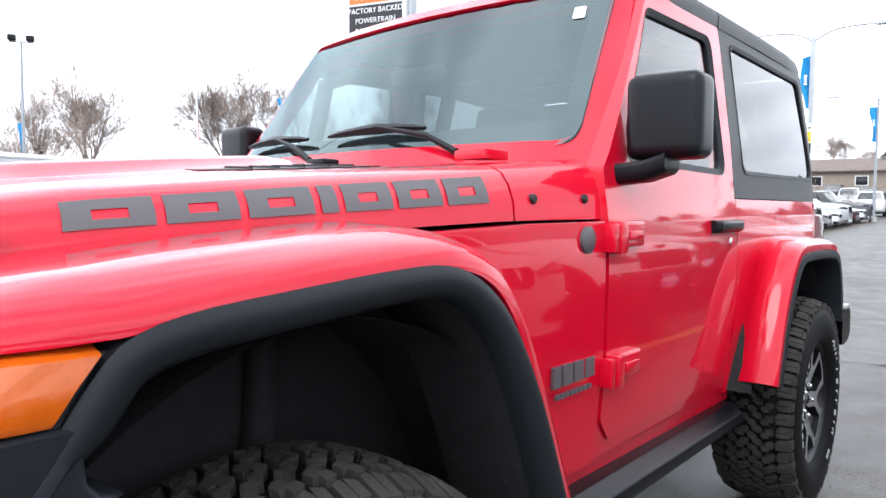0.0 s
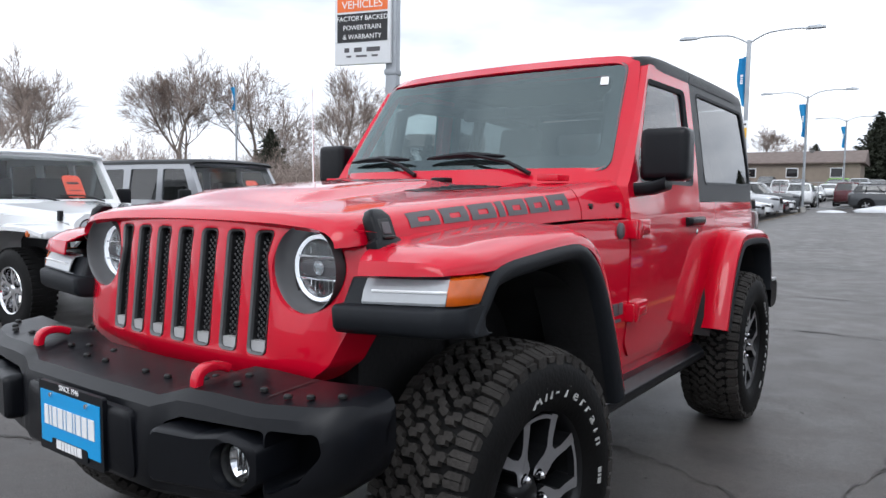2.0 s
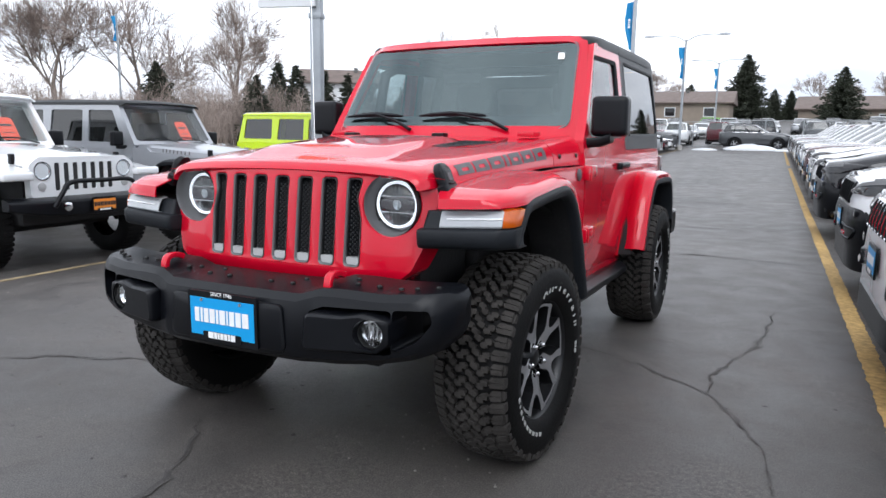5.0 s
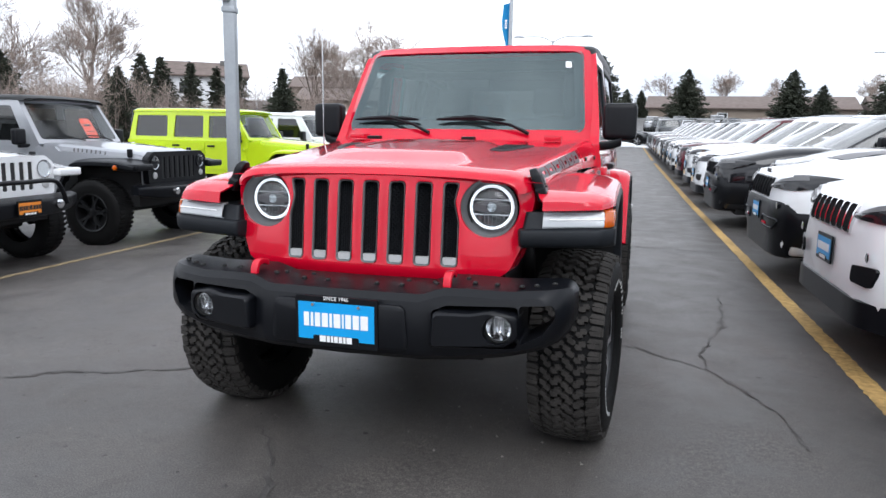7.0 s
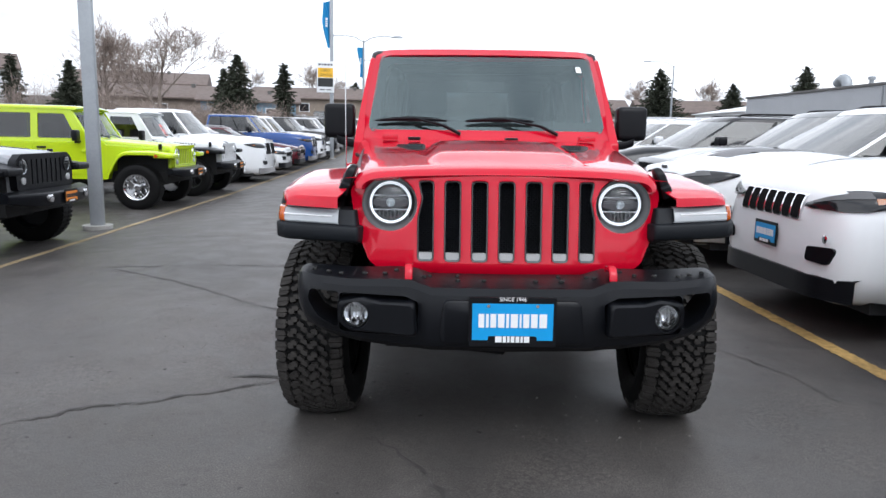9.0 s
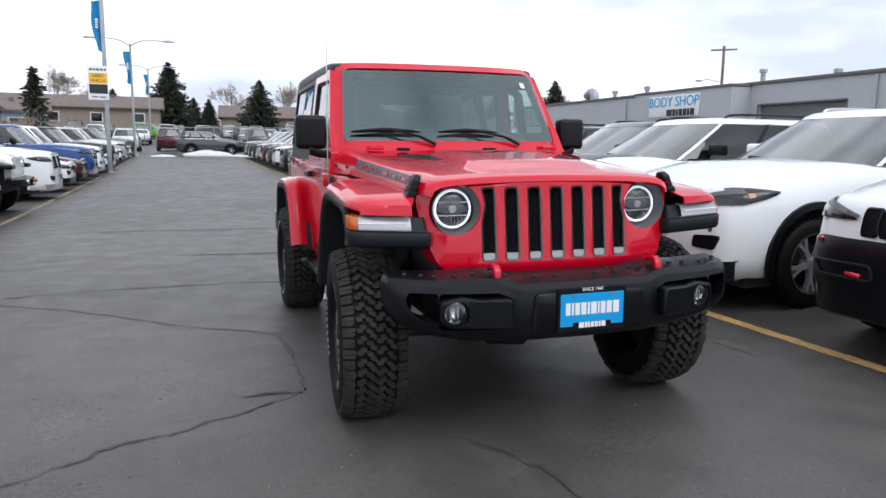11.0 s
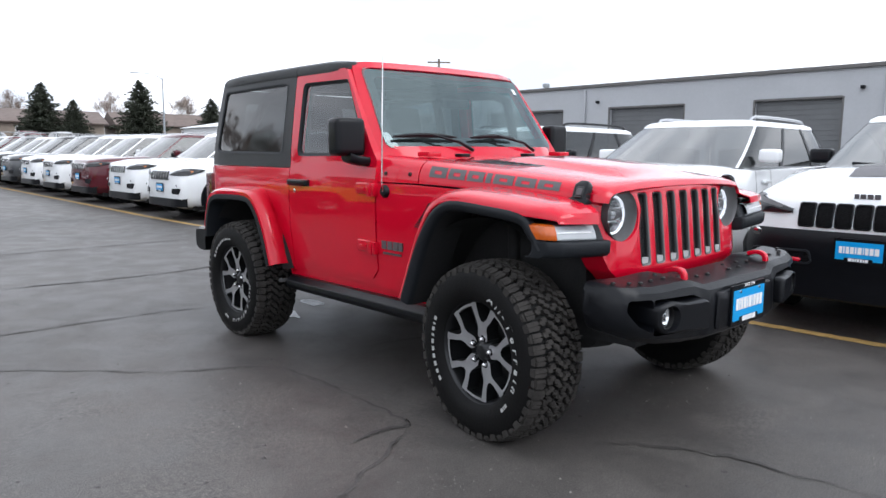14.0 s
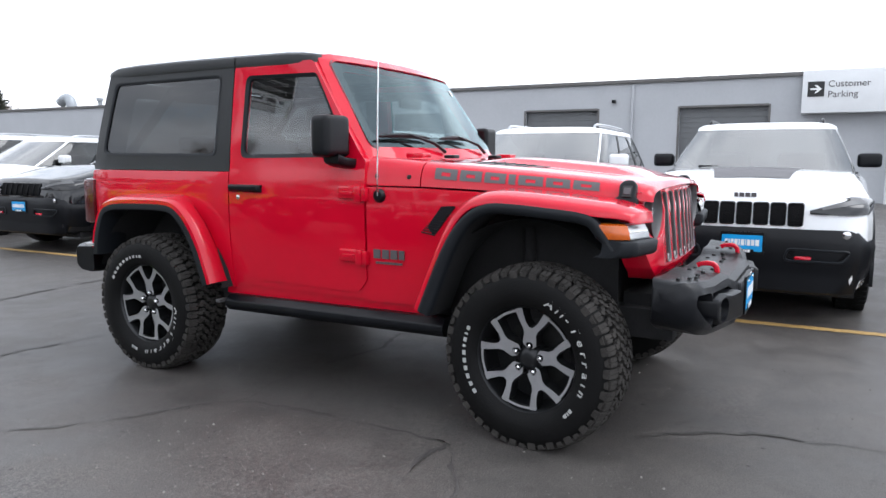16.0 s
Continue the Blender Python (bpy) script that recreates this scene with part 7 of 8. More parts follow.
part("roof_edge", box(U - .10, U + .02, -14.1, 49.1, ZT - .02, ZT + .12, .01), WALLTRIM, wall)
for a, b in DOORS:
    d = part("roller_door", box(U + .18, U + .22, a, b, 0, 3.42), GARAGE, wall, "grey ribbed roller door")
    for k in range(18):
        part("door_rib", box(U + .165, U + .185, a + .02, b - .02, .1 + .185 * k, .1 + .185 * k + .03, .004, 1), GARAGE, d)
    for p, q in ((a - .07, a), (b, b + .07)):
        part("door_jamb", box(U - .02, U + .05, p, q, 0, 3.48, .005, 1), WALLTRIM, wall)
    part("door_lintel", box(U - .02, U + .05, a, b, 3.42, 3.50, .005, 1), WALLTRIM, wall)
for v in (4.94, 17.0, 33.5):
    part("downpipe", tube([(U - .07, v, 0), (U - .07, v, ZT - .1)], .055, 10), WALL, wall)
for v in (5.66, 16.3, 24.0):
    part("wall_lamp", box(U - .16, U, v - .07, v + .07, 3.68, 3.80, .03), PLASTIC, wall, "small black wall lamp")
# projecting bay with the workshop sign
part("bay", box(U - 1.2, U - .002, 23.5, 31.0, 0, ZT - .1), WALL, wall)
part("bay_edge", box(U - 1.26, U - .004, 23.45, 31.05, ZT - .1, ZT + .02, .01), WALLTRIM, wall)
sg = part("workshop_sign", box(U - 1.26, U - 1.205, 25.6, 29.6, 3.05, 4.15, .01), SIGNWHITE, wall, "white sign with blue words")
BLUEWORD = mat("blue_sign_word", (0.03, 0.33, 0.60), 0.5, 0, 0.05, 2)
words("BODY SHOP", .72, pose(U - 1.275, 27.6, 3.80, 0, 0, -90), BLUEWORD, "sign_text", sg, .01)
tagged(part("sign_mark", bars([.42, .22, .16, .26, .26, .16, .30], .34, pose(U - 1.275, 27.0, 3.25, 0, 0, -90), .06, .008), BLACKPRINT, sg), "plain dark blocks", kind="stuff")
# customer sign
cs = part("customer_sign", box(U - .62, U - .10, -3.5, -.86, 3.08, 4.50, .02), SIGNWHITE, wall, "white hanging sign with an arrow")
part("arrow_tile", box(U - .64, U - .615, -1.52, -1.02, 3.62, 4.12), BLACKPRINT, cs)
bm = prism([(-.17, -.03), (.04, -.03), (-.05, -.13), (.03, -.13), (.17, 0), (.03, .13), (-.05, .13), (.04, .03), (-.17, .03)], -.006, .006, "y")
bmesh.ops.transform(bm, matrix=pose(U - .648, -1.27, 3.87, 0, 0, -90), verts=bm.verts)
part("arrow", bm, PLATEWHITE, cs)
words("Customer", .30, pose(U - .628, -1.62, 4.02, 0, 0, -90), DECAL, "sign_text", cs, .006, "LEFT")
words("Parking", .30, pose(U - .628, -1.62, 3.68, 0, 0, -90), DECAL, "sign_text", cs, .006, "LEFT")
part("sign_post", box(U - .60, U - .35, -3.62, -3.48, 0, 4.5, .02), SIGNWHITE, wall)
# roof stacks
for u, v, h in ((30, 24.0, .9), (31, 30, 1.5), (28, 37, .9), (27.5, 40, .8), (33, 25, .5), (29, 12, .4)):
    st = part("roof_stack", tube([(u, v, ZT), (u, v, ZT + h)], .14, 12), POLE, wall, "metal flue with a cap")
    part("stack_cap", revolve([(ZT + h, .22), (ZT + h + .18, .22), (ZT + h + .22, .10), (ZT + h + .22, 0)], "z", 14, (u, v, 0)), POLE, st)
part("roof_fan", tube(smooth_path([(29, 45, ZT + .2), (29, 45, ZT + 1.0), (29, 45.5, ZT + 1.3), (29, 46.1, ZT + 1.0)], 12), .35, 12), POLE, wall, "curved metal vent")

# ---------------------------------------------------------------- poles, signs, banners
def banner(root, x, z, w, h, seed=1):
    rnd = random.Random(seed)
    secs = []
    for i in range(13):
        t = i / 12
        secs.append([(x - w * s * (.72 - .34 * t) + .06 * math.sin(6 * t + 3 * s + seed) * s, .10 * math.sin(5 * t + 4 * s + seed), z - h * t + .12 * s * (t - .3)) for s in lin(0, 1, 7)])
    bm = loft(secs)
    solidify(bm, .004)
    b = part("banner", bm, FLAGBLUE, root, "blue feather banner")
    bm = bars([.10, .06, .06, .08], .10, pose(x - w * .28, -.13, z - h * .45, 0, 90, 0), .03, .003)
    part("banner_print", bm, PLATEWHITE, b)


def lamp_arms(root, h, arms):
    for s in arms:
        P = smooth_path([(0, 0, h - .15), (s * .7, 0, h + .22), (s * 1.7, 0, h + .30), (s * 2.2, 0, h + .26)], 14)
        arm = part("arm", tube(P, .035, 8), POLE, root)
        bm = loft([[(s * x, y, z) for y, z in rpoly([(-wd, h + .22, .02), (wd, h + .22, .02), (wd * .7, h + .22 + ht, .03), (-wd * .7, h + .22 + ht, .03)], 3)] for x, wd, ht in ((2.1, .05, .06), (2.2, .12, .13), (2.6, .15, .15), (2.85, .10, .09))], close=True, caps=True)
        part("lamp_head", bm, POLE, arm, "pale cobra-head lamp")


def street_lamp(u, v, h, arms, flag=True, seed=1, flagz=None, turn=0, label="tall steel street lamp with a blue banner"):
    root = thing("street_lamp", label, "lamp", "street lamps of the lot")
    root.matrix_basis = on_lot(u, v, turn)
    part("pole", tube([(0, 0, 0), (0, 0, h * .5), (0, 0, h)], [.10, .085, .06], 12), POLE, root)
    part("base", revolve([(0, .24), (.35, .22), (.38, 0)], "z", 16), CONCRETE, root)
    lamp_arms(root, h, arms)
    if flag:
        banner(root, -.06, flagz or h * .92, .5, 2.2, seed)
    return root


street_lamp(-4.45, 50, 7.6, (1, -1), True, 1, 7.1)
street_lamp(-4.4, 80, 7.8, (1, -1), True, 2, 7.2)
street_lamp(23.0, 62, 7.0, (-1,), False, 4, None, 0, "tall steel street lamp behind the fence")


def sign_pole(u, v, turn, h, panel, label, rows):
    """A pole with a printed panel; rows of (z0, z1, material) bands."""
    root = thing("sign_pole", label, "sign")
    root.matrix_basis = on_lot(u, v, turn)
    part("pole", box(-.085, .085, -.085, .085, 0, h, .015, 2), POLE, root)
    part("base", revolve([(0, .20), (.06, .20), (.06, 0)], "z", 20), CONCRETE, root)
    x0, x1, z0, z1 = panel
    p = part("sign_panel", box(x0, x1, -.16, -.09, z0, z1, .012), SIGNWHITE, root, "white sign panel")
    for a, b, m in rows:
        part("sign_band", box(x0 + .05, x1 - .05, -.166, -.158, a, b), m, p)
    return root, p


ORANGE = mat("orange_sign_print", (0.80, 0.16, 0.03), 0.5, 0, 0.05, 2)
root, p = sign_pole(-4.90, 6.72, 14, 5.0, (-.90, .03, 3.29, 5.4), "steel pole with a white, black and orange sales sign", [(3.62, 4.04, BLACKPRINT), (4.07, 4.92, ORANGE)])
part("pole_cap", box(-.10, .10, -.10, .10, 3.13, 3.21, .01), POLE, root)
for k, (tx, sz, z) in enumerate((("FACTORY BACKED", .124, 3.965), ("POWERTRAIN", .124, 3.83), ("& WARRANTY", .124, 3.695), ("VEHICLES", .20, 4.165), ("PRE-OWNED", .168, 4.35))):
    words(tx, sz * .80, pose(-.435, -.168, z), PLATEWHITE, "sign_text", p, .002)
bm = bars([.08, .13, .22], .065, pose(-.435, -.162, 3.505), .08, .002)
bars([.08, .18, .10], .028, pose(-.435, -.162, 3.41), .08, .002, bm)
tagged(part("sign_mark", bm, DECAL, p), "small plain grey marks", kind="stuff")
root, p = sign_pole(-4.45, 30.5, 4, 7.9, (-.68, .12, 3.10, 4.52), "steel lamp pole with a yellow and black sign and banner", [(3.36, 3.75, BLACKPRINT), (3.78, 4.21, YELLOWPRINT)])
words("USED", .18, pose(-.28, -.168, 4.10), BLACKPRINT, "sign_text", p, .002)
words("VEHICLES", .138, pose(-.28, -.168, 3.90), BLACKPRINT, "sign_text", p, .002)
bm = bars([.24, .24], .048, pose(-.28, -.162, 3.22), .06, .002)
bars([.11, .085, .11, .11, .085], .085, pose(-.28, -.162, 4.36), .035, .002, bm)
tagged(part("sign_mark", bm, DECAL, p), kind="stuff")
lamp_arms(root, 7.9, (1, -1))
banner(root, -.08, 7.2, .5, 2.1, 5)
# flood-light pole and a banner pole behind the off-roaders
fl = thing("flood_light_pole", "thin steel pole with twin flood lights and a banner", "lamp")
fl.matrix_basis = Matrix.Translation((-32, 11, ground_z(-32, 11)))
part("pole", tube([(0, 0, 0), (0, 0, 8.0)], [.09, .05], 10), POLE, fl)
for s in (1, -1):
    part("flood_light", box(s * .35 - .16, s * .35 + .16, -.12, .16, 8.05, 8.30, .05, 2, m=pose(0, 0, 0, 0, 0, 60)), PLASTIC, fl)
part("cross_arm", tube([(-.25, -.40, 8.0), (.25, .40, 8.0)], .03, 8), POLE, fl)
banner(fl, -.05, 4.6, .4, 1.4, 7)
fl = thing("banner_pole", "thin steel pole with a blue banner", "flag pole")
fl.matrix_basis = Matrix.Translation((-34.5, 26.5, ground_z(-34.5, 26.5)))
part("pole", tube([(0, 0, 0), (0, 0, 7.6)], .06, 8), POLE, fl)
banner(fl, -.05, 7.5, .45, 1.5, 8)
ut = thing("utility_pole", "weathered wooden utility pole with a cross arm", "utility pole")
ut.matrix_basis = Matrix.Translation((42.9, 50.1, 0))
part("pole", tube([(0, 0, 0), (0, 0, 10.6)], [.17, .12], 10), BARK, ut)
part("cross_arm", box(-1.1, 1.1, -.06, .06, 10.2, 10.34, m=pose(0, 0, 0, 0, 0, -40)), BARK, ut)
part("lamp_arm", tube([(0, 0, 7.4), (-1.0, .7, 7.7), (-1.5, 1.0, 7.6)], .04, 8), POLE, ut)
part("lamp_head", box(-1.95, -1.4, .9, 1.2, 7.5, 7.65, .05), POLE, ut)

# ---------------------------------------------------------------- fence, snow
fence = thing("wire_fence", "galvanised chain-link fence across the lot", "fence")
fence.matrix_basis = Matrix.Identity(4)
pts = [lot_xy(u, 54.5) for u in lin(-34, 23.5, 24)]
for x, y in pts:
    z = ground_z(x, y)
    part("post", tube([(x, y, z), (x, y, z + 2.0)], .035, 6), FENCE, fence)
for h in (1.95, .1):
    part("rail", tube([(x, y, ground_z(x, y) + h) for x, y in pts], .025, 5), FENCE, fence)
bm = bmesh.new()
for (xa, ya), (xb, yb) in zip(pts, pts[1:]):
    for k in range(14):
        for s in (1, -1):
            t0, t1 = k / 14, (k + 6) / 14
            if t1 > 1:
                continue
            za, zb = (.1, 1.95) if s > 0 else (1.95, .1)
            tube([(xa + (xb - xa) * t0, ya + (yb - ya) * t0, ground_z(xa, ya) + za), (xa + (xb - xa) * t1, ya + (yb - ya) * t1, ground_z(xa, ya) + zb)], .0025, 3, bm, False)
part("wire_mesh", bm, FENCE, fence, kind="stuff")
# near fence behind the off-roaders
for k, (u, v, a, b, h) in enumerate(((.3, 48.4, 1.7, .7, .36), (-2.6, 48.9, .9, .5, .14), (2.3, 48.2, .7, .4, .12))):
    secs = []
    rnd = random.Random(k)
    for i in range(9):
        t = i / 8
        secs.append([(a * math.cos(q) * math.cos(t * math.pi / 2) * (1 + .12 * noise.noise((q * 2, t * 3, k))), b * math.sin(q) * math.cos(t * math.pi / 2), h * math.sin(t * math.pi / 2) * (1 + .5 * noise.noise((q * 3, t * 2, k + 5)))) for q in (2 * math.pi * j / 22 for j in range(22))])
    o = tagged(part("snow_pile", loft(secs, close=True), SNOW), "low pile of old dirty snow on asphalt", "snow", "snow piles")
    o.matrix_basis = on_lot(u, v)
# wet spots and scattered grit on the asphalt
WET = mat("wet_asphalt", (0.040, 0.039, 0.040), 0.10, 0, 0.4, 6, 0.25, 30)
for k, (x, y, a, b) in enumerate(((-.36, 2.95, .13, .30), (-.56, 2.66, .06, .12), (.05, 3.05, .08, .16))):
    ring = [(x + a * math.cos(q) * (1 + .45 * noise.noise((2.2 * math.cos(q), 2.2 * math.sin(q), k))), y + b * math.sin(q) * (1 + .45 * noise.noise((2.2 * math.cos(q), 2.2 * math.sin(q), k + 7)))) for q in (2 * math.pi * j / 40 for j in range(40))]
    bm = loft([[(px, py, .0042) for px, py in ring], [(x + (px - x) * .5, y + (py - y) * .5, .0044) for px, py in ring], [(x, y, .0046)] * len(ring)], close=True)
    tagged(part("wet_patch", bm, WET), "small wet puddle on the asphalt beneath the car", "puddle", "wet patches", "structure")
GRIT = mat("pale_grit", (0.17, 0.16, 0.145), 0.9, 0, 0.6, 30)
rnd = random.Random(31)
pts, tri, dark = [], [], []
for k in range(15000):
    if k % 3:
        x, y = rnd.gauss(-1.2, 1.3), rnd.gauss(.2, 1.4)
    else:
        x, y = rnd.uniform(-4.5, 3.2), rnd.uniform(-2.5, 8)
    if noise.noise((x * .9, y * .9, 3)) + .35 * noise.noise((x * 4, y * 4, 3)) < rnd.uniform(-.25, .45):
        continue
    r = rnd.uniform(.0012, .0040) if k % 29 else rnd.uniform(.004, .009)
    q0 = rnd.uniform(0, 6)
    n = len(pts)
    z = ground_z(x, y)
    pts.extend([(x + r * math.cos(q0 + 2.1 * j) * rnd.uniform(.7, 1.2), y + r * math.sin(q0 + 2.1 * j), z) for j in range(3)] + [(x, y, z + r * .8)])
    tri.extend([(n, n + 1, n + 3), (n + 1, n + 2, n + 3), (n + 2, n, n + 3)])
for k in range(150):
    x, y = (rnd.gauss(-1.6, 1.2), rnd.gauss(-.2, 1.2)) if k % 2 else (rnd.uniform(-4.2, 2.2), rnd.uniform(-2.2, 6))
    r = rnd.uniform(.005, .016)
    q0, n, z = rnd.uniform(0, 6), len(pts), ground_z(x, y)
    pts.extend([(x + r * math.cos(q0 + 1.26 * j) * rnd.uniform(.4, 1.3), y + r * math.sin(q0 + 1.26 * j) * rnd.uniform(.4, 1.3), z) for j in range(5)] + [(x, y, z + .003)])
    dark.extend(range(len(tri), len(tri) + 5))
    tri.extend([(n + j, n + (j + 1) % 5, n + 5) for j in range(5)])
me = bpy.data.meshes.new("grit")
me.from_pydata(pts, [], tri)
me.materials.append(GRIT)
me.materials.append(CRACK)
for k in dark:
    me.polygons[k].material_index = 1
tagged(new("grit", me), "fine pale grit scattered over the asphalt", "grit", kind="stuff")


# ---------------------------------------------------------------- trees
def bare_tree(name, label, seed, H=10.0, spread=.55, levels=5, group="bare trees", lean=0.0):
    rnd = random.Random(seed)
    trunk, crown = bmesh.new(), bmesh.new()

    def grow(p, d, length, r, lev):
        n = 4 if lev < 3 else 3
        P, D = [p.copy()], d.copy()
        for i in range(n):
            D = (D + Vector((rnd.uniform(-1, 1), rnd.uniform(-1, 1), rnd.uniform(-.3, .6))) * (.13 if lev < 2 else .22)).normalized()
            P.append(P[-1] + D * length / n)
        r1 = r * .62
        tube(P, [r + (r1 - r) * i / n for i in range(n + 1)], 7 if lev == 0 else (5 if lev < 3 else 3), trunk if lev < 3 else crown, False)
        if lev >= levels:
            return
        kids = (3, 4, 4, 4, 5)[lev]
        for k in range(kids):
            t = rnd.uniform(.45, 1.0) if lev else rnd.uniform(.5, 1.0)
            i = min(int(t * n), n - 1)
            q = P[i].lerp(P[i + 1], t * n - i)
            az = 2 * math.pi * (k / kids + rnd.uniform(-.15, .15))
            side = D.orthogonal().normalized()
            side.rotate(Matrix.Rotation(az, 3, D))
            nd = (D * rnd.uniform(.65, 1.1) + side * rnd.uniform(.5, 1.0) * spread * 1.6 + Vector((0, 0, .12))).normalized()
            grow(q, nd, length * rnd.uniform(.58, .80), max(r1 * rnd.uniform(.5, .75), .014), lev + 1)
        grow(P[-1], (D + Vector((rnd.uniform(-.3, .3), rnd.uniform(-.3, .3), .1))).normalized(), length * .72, r1 * .85, lev + 1)

    grow(Vector((0, 0, -.2)), Vector((lean, 0, 1)).normalized(), H * .32, H * .021, 0)
    root = thing(name, label, "tree", group)
    part("trunk", trunk, BARK, root)
    part("crown", crown, TWIG, root, "", 60)
    return root


def conifer(name, label, seed, H=9.0, W=2.6, tiers=16, dense=1.0, group="conifers", narrow=False):
    rnd = random.Random(seed)
    root = thing(name, label, "tree", group)
    part("trunk", tube([(0, 0, -.2), (0, 0, H * .5), (0, 0, H * .98)], [H * .018, H * .011, .02], 7), BARK, root)
    bm = bmesh.new()
    for i in range(tiers):
        t = i / (tiers - 1)
        z = H * (.06 + .92 * t)
        reach = W * ((1 - t) ** .62 * (.88 + .12 * math.sin(i * 2.1))) + .05
        if narrow:
            reach = W * (math.sin(math.pi * min(1, .12 + .88 * (1 - t))) ** .6) * (1 if t < .9 else .5)
        arms = int((10 + 12 * (1 - t)) * dense)
        for k in range(arms):
            a = 2 * math.pi * (k / arms) + rnd.uniform(-.3, .3)
            up = rnd.uniform(-.6, .6) * H / tiers
            R = reach * rnd.uniform(.50, 1.18) * (1 + .35 * noise.noise((2 * math.cos(a), 2 * math.sin(a), z * .6 + seed)))
            steps = max(3, int(R / .17))
            for j in range(steps):
                s = (j + .6) / steps
                c = Vector((R * s * math.cos(a), R * s * math.sin(a), z + up - .28 * R * s + (.14 * R * s * s) + rnd.uniform(-.22, .22)))
                for q in range(4):
                    d = Vector((math.cos(a) + rnd.uniform(-.9, .9), math.sin(a) + rnd.uniform(-.9, .9), rnd.uniform(-.45, .35))).normalized()
                    w = d.cross(Vector((rnd.uniform(-1, 1), rnd.uniform(-1, 1), rnd.uniform(-1, 1)))).normalized()
                    ln, wd = rnd.uniform(.26, .52) * (H / 9) ** .5, rnd.uniform(.06, .13) * (H / 9) ** .5
                    f = [bm.verts.new(c + w * wd), bm.verts.new(c + d * ln), bm.verts.new(c - w * wd)]
                    bm.faces.new(f)
    me = bpy.data.meshes.new("crown")
    bm.to_mesh(me)
    bm.free()
    me.materials.append(NEEDLE)
    o = new("crown", me)
    o.parent = root
    return root


def place(ob, x, y, s=1.0, turn=0, sink=0.0):
    ob.matrix_basis = Matrix.Translation((x, y, ground_z(x, y) - sink)) @ pose(0, 0, 0, 0, 0, turn) @ Matrix.Diagonal((s, s, s, 1))
    return ob


def again(ob, x, y, s=1.0, turn=0):
    o = copy_thing(ob, Matrix.Identity(4))
    return place(o, x, y, s, turn)


BT = "leafless grey-brown broadleaf tree with fine twigs"
b1 = place(bare_tree("bare_tree", BT, 11, 11.5, .50), -42.6, 28.0, 1.06, 20)
b2 = place(bare_tree("bare_tree", BT, 23, 11.0, .62), -40.0, 32.5, 1.08, 80)
b3 = place(bare_tree("bare_tree", BT, 37, 11.0, .46), -41.4, 43.3, 1.16, 140)
for ob, x, y, s, tn in ((b2, -22.0, 52.0, .98, 200), (b1, -27.0, 54.0, .92, 110), (b1, -52, 22, 1.05, 300), (b2, -58, 15, 1.0, 40), (b1, -50, 12, .9, 15), (b3, -47, 17, .8, 95), (b2, -44, 5, .9, 200),
                        (b2, 3.7, 137, .82, 10), (b1, 13.9, 136, .85, 50), (b3, 22, 135, .72, 90), (b1, -25, 134, .95, 130), (b2, -20, 128, .7, 170), (b3, 36, 128, .8, 210), (b1, 46, 120, .8, 250), (b2, 9, 140, .7, 290), (b3, -34, 120, .9, 330), (b2, -46, 100, .9, 15), (b1, 58, 110, .8, 75)):
    again(ob, x, y, s, tn)
CT = "dark green conifer with dense drooping branches"
k1 = place(conifer("conifer", CT, 5, 8.0, 3.9, 24, 1.3), 5.3, 91.3, .88, 0)
k2 = place(conifer("conifer", CT, 6, 11.5, 4.8, 30, 1.3), -6.3, 108.8, .86, 0)
k3 = place(conifer("conifer", "narrow dark green conifer like a column", 7, 6.0, .75, 22, 1.0, "conifers", True), -31.6, 42.6, .86, 0)
k4 = place(conifer("conifer", "broad dark green pine with an open crown", 8, 6.4, 2.35, 22, 1.2), -28.5, 31.5, .66, 0)
for ob, x, y, s, tn in ((k1, 17.1, 90.3, .86, 60), (k1, 20.3, 89.7, .65, 120), (k1, 27.4, 88.0, .98, 200), (k1, -3.2, 127, .62, 30), (k2, -.7, 127.5, .42, 80), (k1, 40, 96, .8, 200), (k2, 52, 100, .8, 20),
                        (k4, -23.5, 41.5, .75, 70), (k4, -31, 36.5, .83, 210), (k4, -30.7, 38.1, .82, 30), (k4, -33.4, 36.2, .64, 300), (k3, -29.3, 45.2, .86, 10), (k3, -30.4, 44.0, .82, 40), (k3, -36.0, 13.0, .62, 90), (k4, -15.5, 50.0, .95, 160), (k3, -12.6, 52.5, .95, 200), (k4, -19.5, 60, .85, 20), (k1, -14, 110, .7, 40), (k2, -36, 30.5, .45, 100)):
    again(ob, x, y, s, tn)

# thickets of bare shrubs on the slope
rnd = random.Random(77)
pts, tri = [], []


def sliver(a, b, w):
    """A thin tapering twig."""
    k = len(pts)
    pts.extend((a - w, a + w, b))
    tri.append((k, k + 1, k + 2))


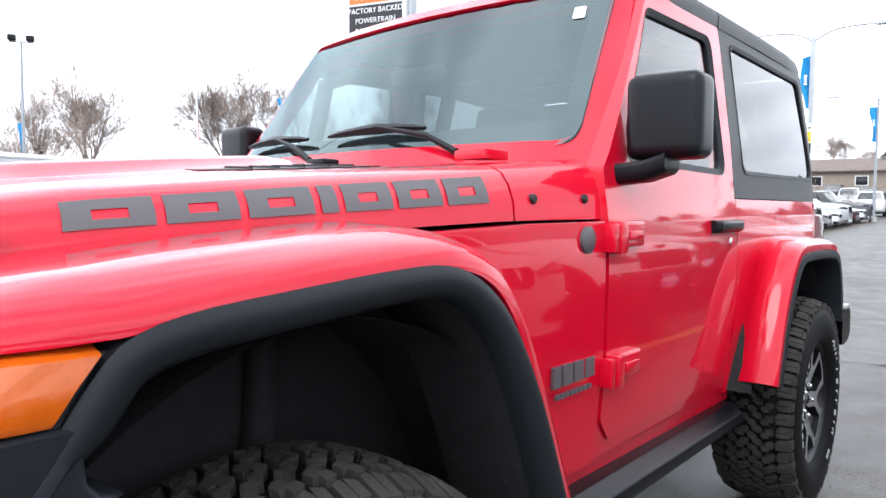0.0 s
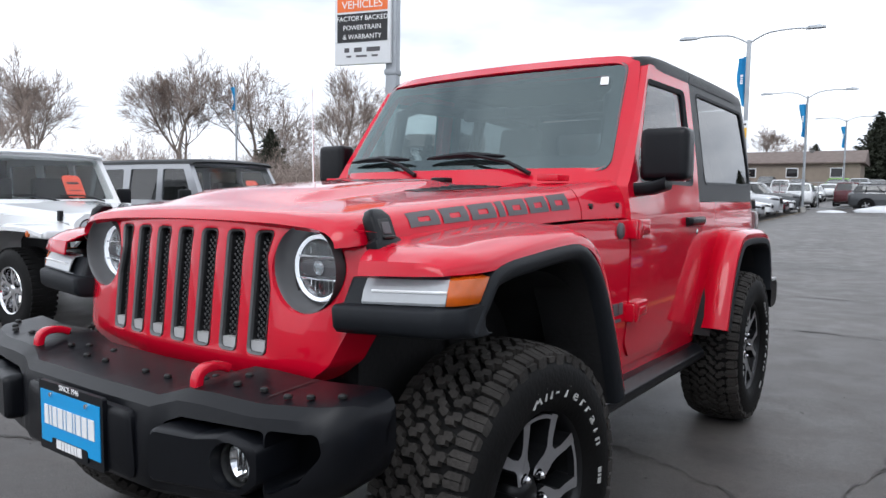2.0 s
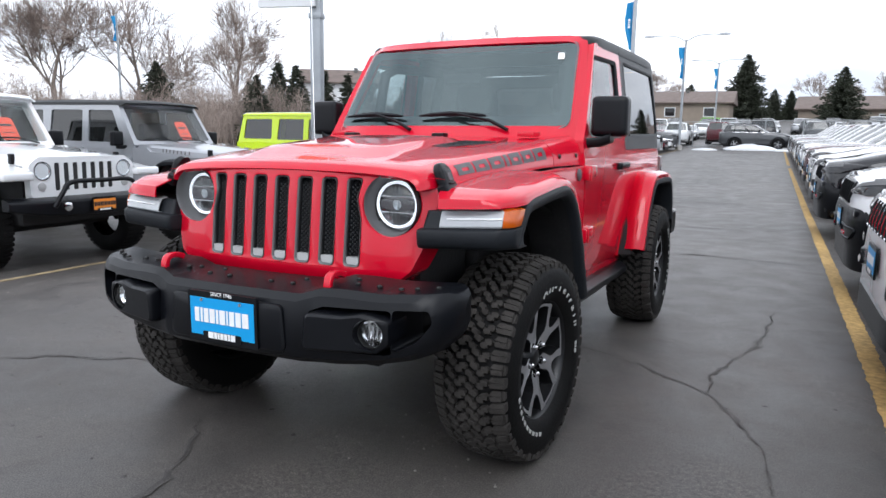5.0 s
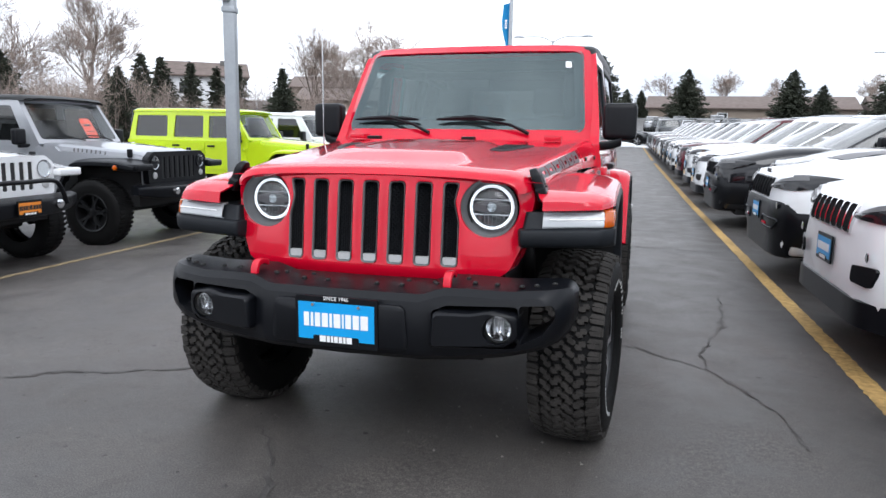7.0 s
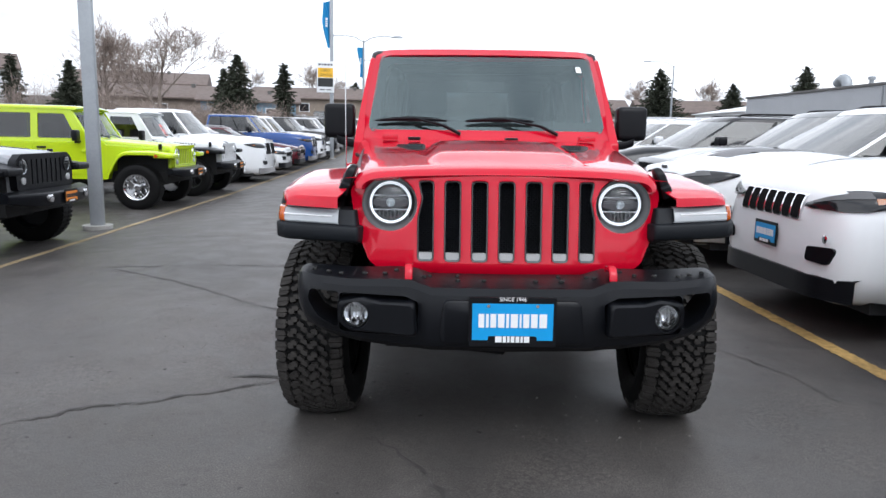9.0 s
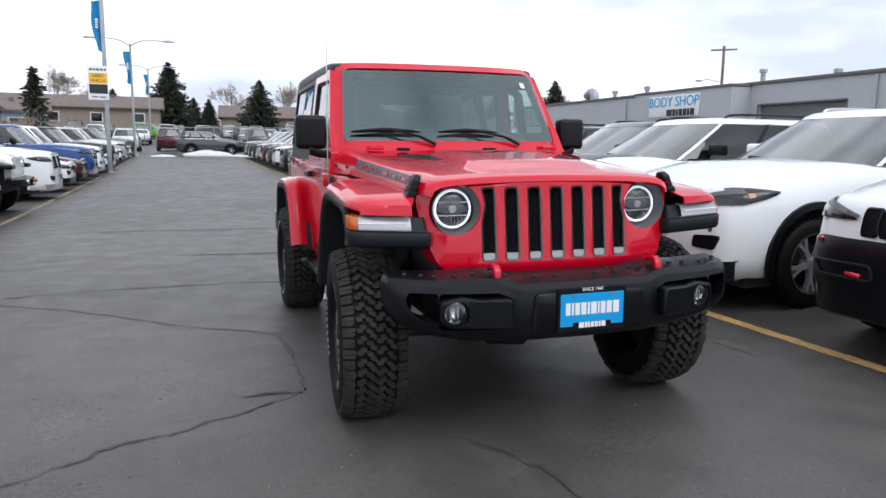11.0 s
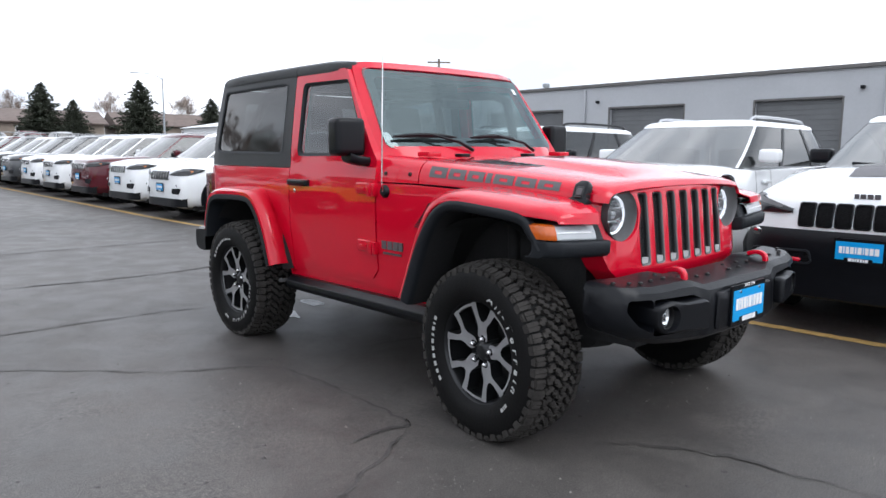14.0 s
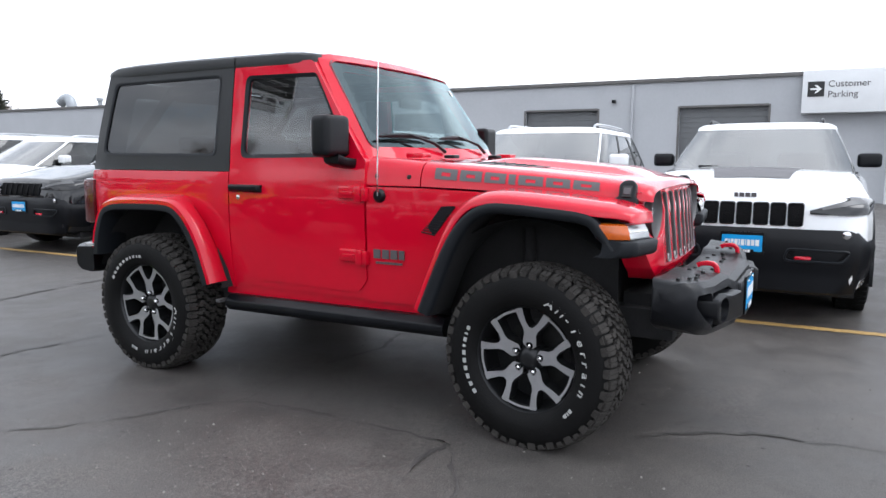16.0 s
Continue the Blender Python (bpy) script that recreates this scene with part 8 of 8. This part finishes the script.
for k in range(7600):
    t = rnd.random()
    if k < 5600:
        x, y = -30 - 15 * rnd.random() + 4 * t, 0 + 50 * t
    else:
        x, y = -27 + 16 * t, 46 + 12 * rnd.random()
    hh = rnd.uniform(1.5, 3.5) * (.95 + .75 * noise.noise((x * .14, y * .14, 0))) * (1 if k < 5600 else .7)
    foot = Vector((x, y, ground_z(x, y)))
    tip = foot + Vector((rnd.uniform(-.28, .28), rnd.uniform(-.28, .28), 1)) * hh
    sliver(foot, tip, Vector((rnd.uniform(-1, 1), rnd.uniform(-1, 1), 0)).normalized() * .030)
    for j in range(20):
        c = foot.lerp(tip, rnd.uniform(.15, 1.0))
        d = Vector((rnd.uniform(-1, 1), rnd.uniform(-1, 1), rnd.uniform(.2, 1.3))).normalized() * rnd.uniform(.4, 1.2)
        sliver(c, c + d, Vector((rnd.uniform(-1, 1), rnd.uniform(-1, 1), rnd.uniform(-1, 1))).normalized() * .013)
me = bpy.data.meshes.new("shrub_thicket")
me.from_pydata(pts, [], tri)
me.materials.append(TWIG)
tagged(new("shrub_thicket", me), "tangle of bare brown shrubs on a slope", "shrubs", kind="stuff")


# ---------------------------------------------------------------- houses
def house(x, y, turn, L_, D_, H_, rise, wallm, label, windows=3, lift=0.0):
    root = thing("house", label, "house", "houses beyond the lot")
    root.matrix_basis = Matrix.Translation((x, y, ground_z(x, y) + lift)) @ pose(0, 0, 0, 0, 0, turn)
    part("wall", box(-L_ / 2, L_ / 2, -D_ / 2, D_ / 2, -1.5, H_), wallm, root)
    e = .5
    bm = loft([[(xx, -D_ / 2 - e, H_ - .08), (xx, -D_ / 2 - e, H_ + .06), (xx, 0, H_ + rise), (xx, D_ / 2 + e, H_ + .06), (xx, D_ / 2 + e, H_ - .08)] for xx in (-L_ / 2 - e, L_ / 2 + e)], close=True, caps=True)
    part("roof", bm, ROOFING, root)
    for k in range(windows):
        cx = -L_ / 2 + L_ * (k + .5) / windows
        w = part("window", box(cx - .7, cx + .7, -D_ / 2 - .05, -D_ / 2 + .02, H_ - 1.75, H_ - .55, .02), SIGNWHITE, root)
        part("pane", box(cx - .6, cx + .6, -D_ / 2 - .06, -D_ / 2, H_ - 1.65, H_ - .65), BLACKP, w)
    part("vent", box(L_ * .2, L_ * .2 + .4, -.8, -.4, H_ + rise * .6, H_ + rise + .15), WALLTRIM, root)
    return root


house(-16.5, 97, 2, 19, 9, 2.9, 1.7, SIDING, "low tan house with a brown shingle roof", 4)
house(14, 106, -3, 26, 10, 2.4, 1.9, SIDING, "low house with a wide brown roof", 4, -.4)
house(38, 104, -6, 18, 10, 2.5, 2.0, SIDING, "low tan house with a brown shingle roof", 3, -.4)
house(-40, 92, 14, 16, 10, 3.6, 1.8, SIDING, "low tan house with a brown shingle roof", 3)
house(-20.0, 70, 14, 9, 7, 2.7, 1.1, BLUESIDING, "blue house with a brown roof among trees", 2)
house(-41.0, 58, 35, 7, 6, 4.6, 1.5, SIGNWHITE, "white two-storey house with a grey roof", 2)
house(-29.5, 72, 16, 14, 8, 2.6, 1.5, SIDING, "low tan house with a brown shingle roof", 3)
# distant workshop past the end of the row
sh = thing("storage_building", "low white storage building with a pale roof", "building")
sh.matrix_basis = on_lot(33, 62)
part("wall", box(-3.0, 9, 0, 12, -1, 3.0), SIGNWHITE, sh)
part("roof", loft([[(-3.3, v, 2.98), (-3.3, v, 3.05), (3, v, 4.1), (9.3, v, 3.05), (9.3, v, 2.98)] for v in (-.3, 12.3)], close=True, caps=True), SIGNWHITE, sh)
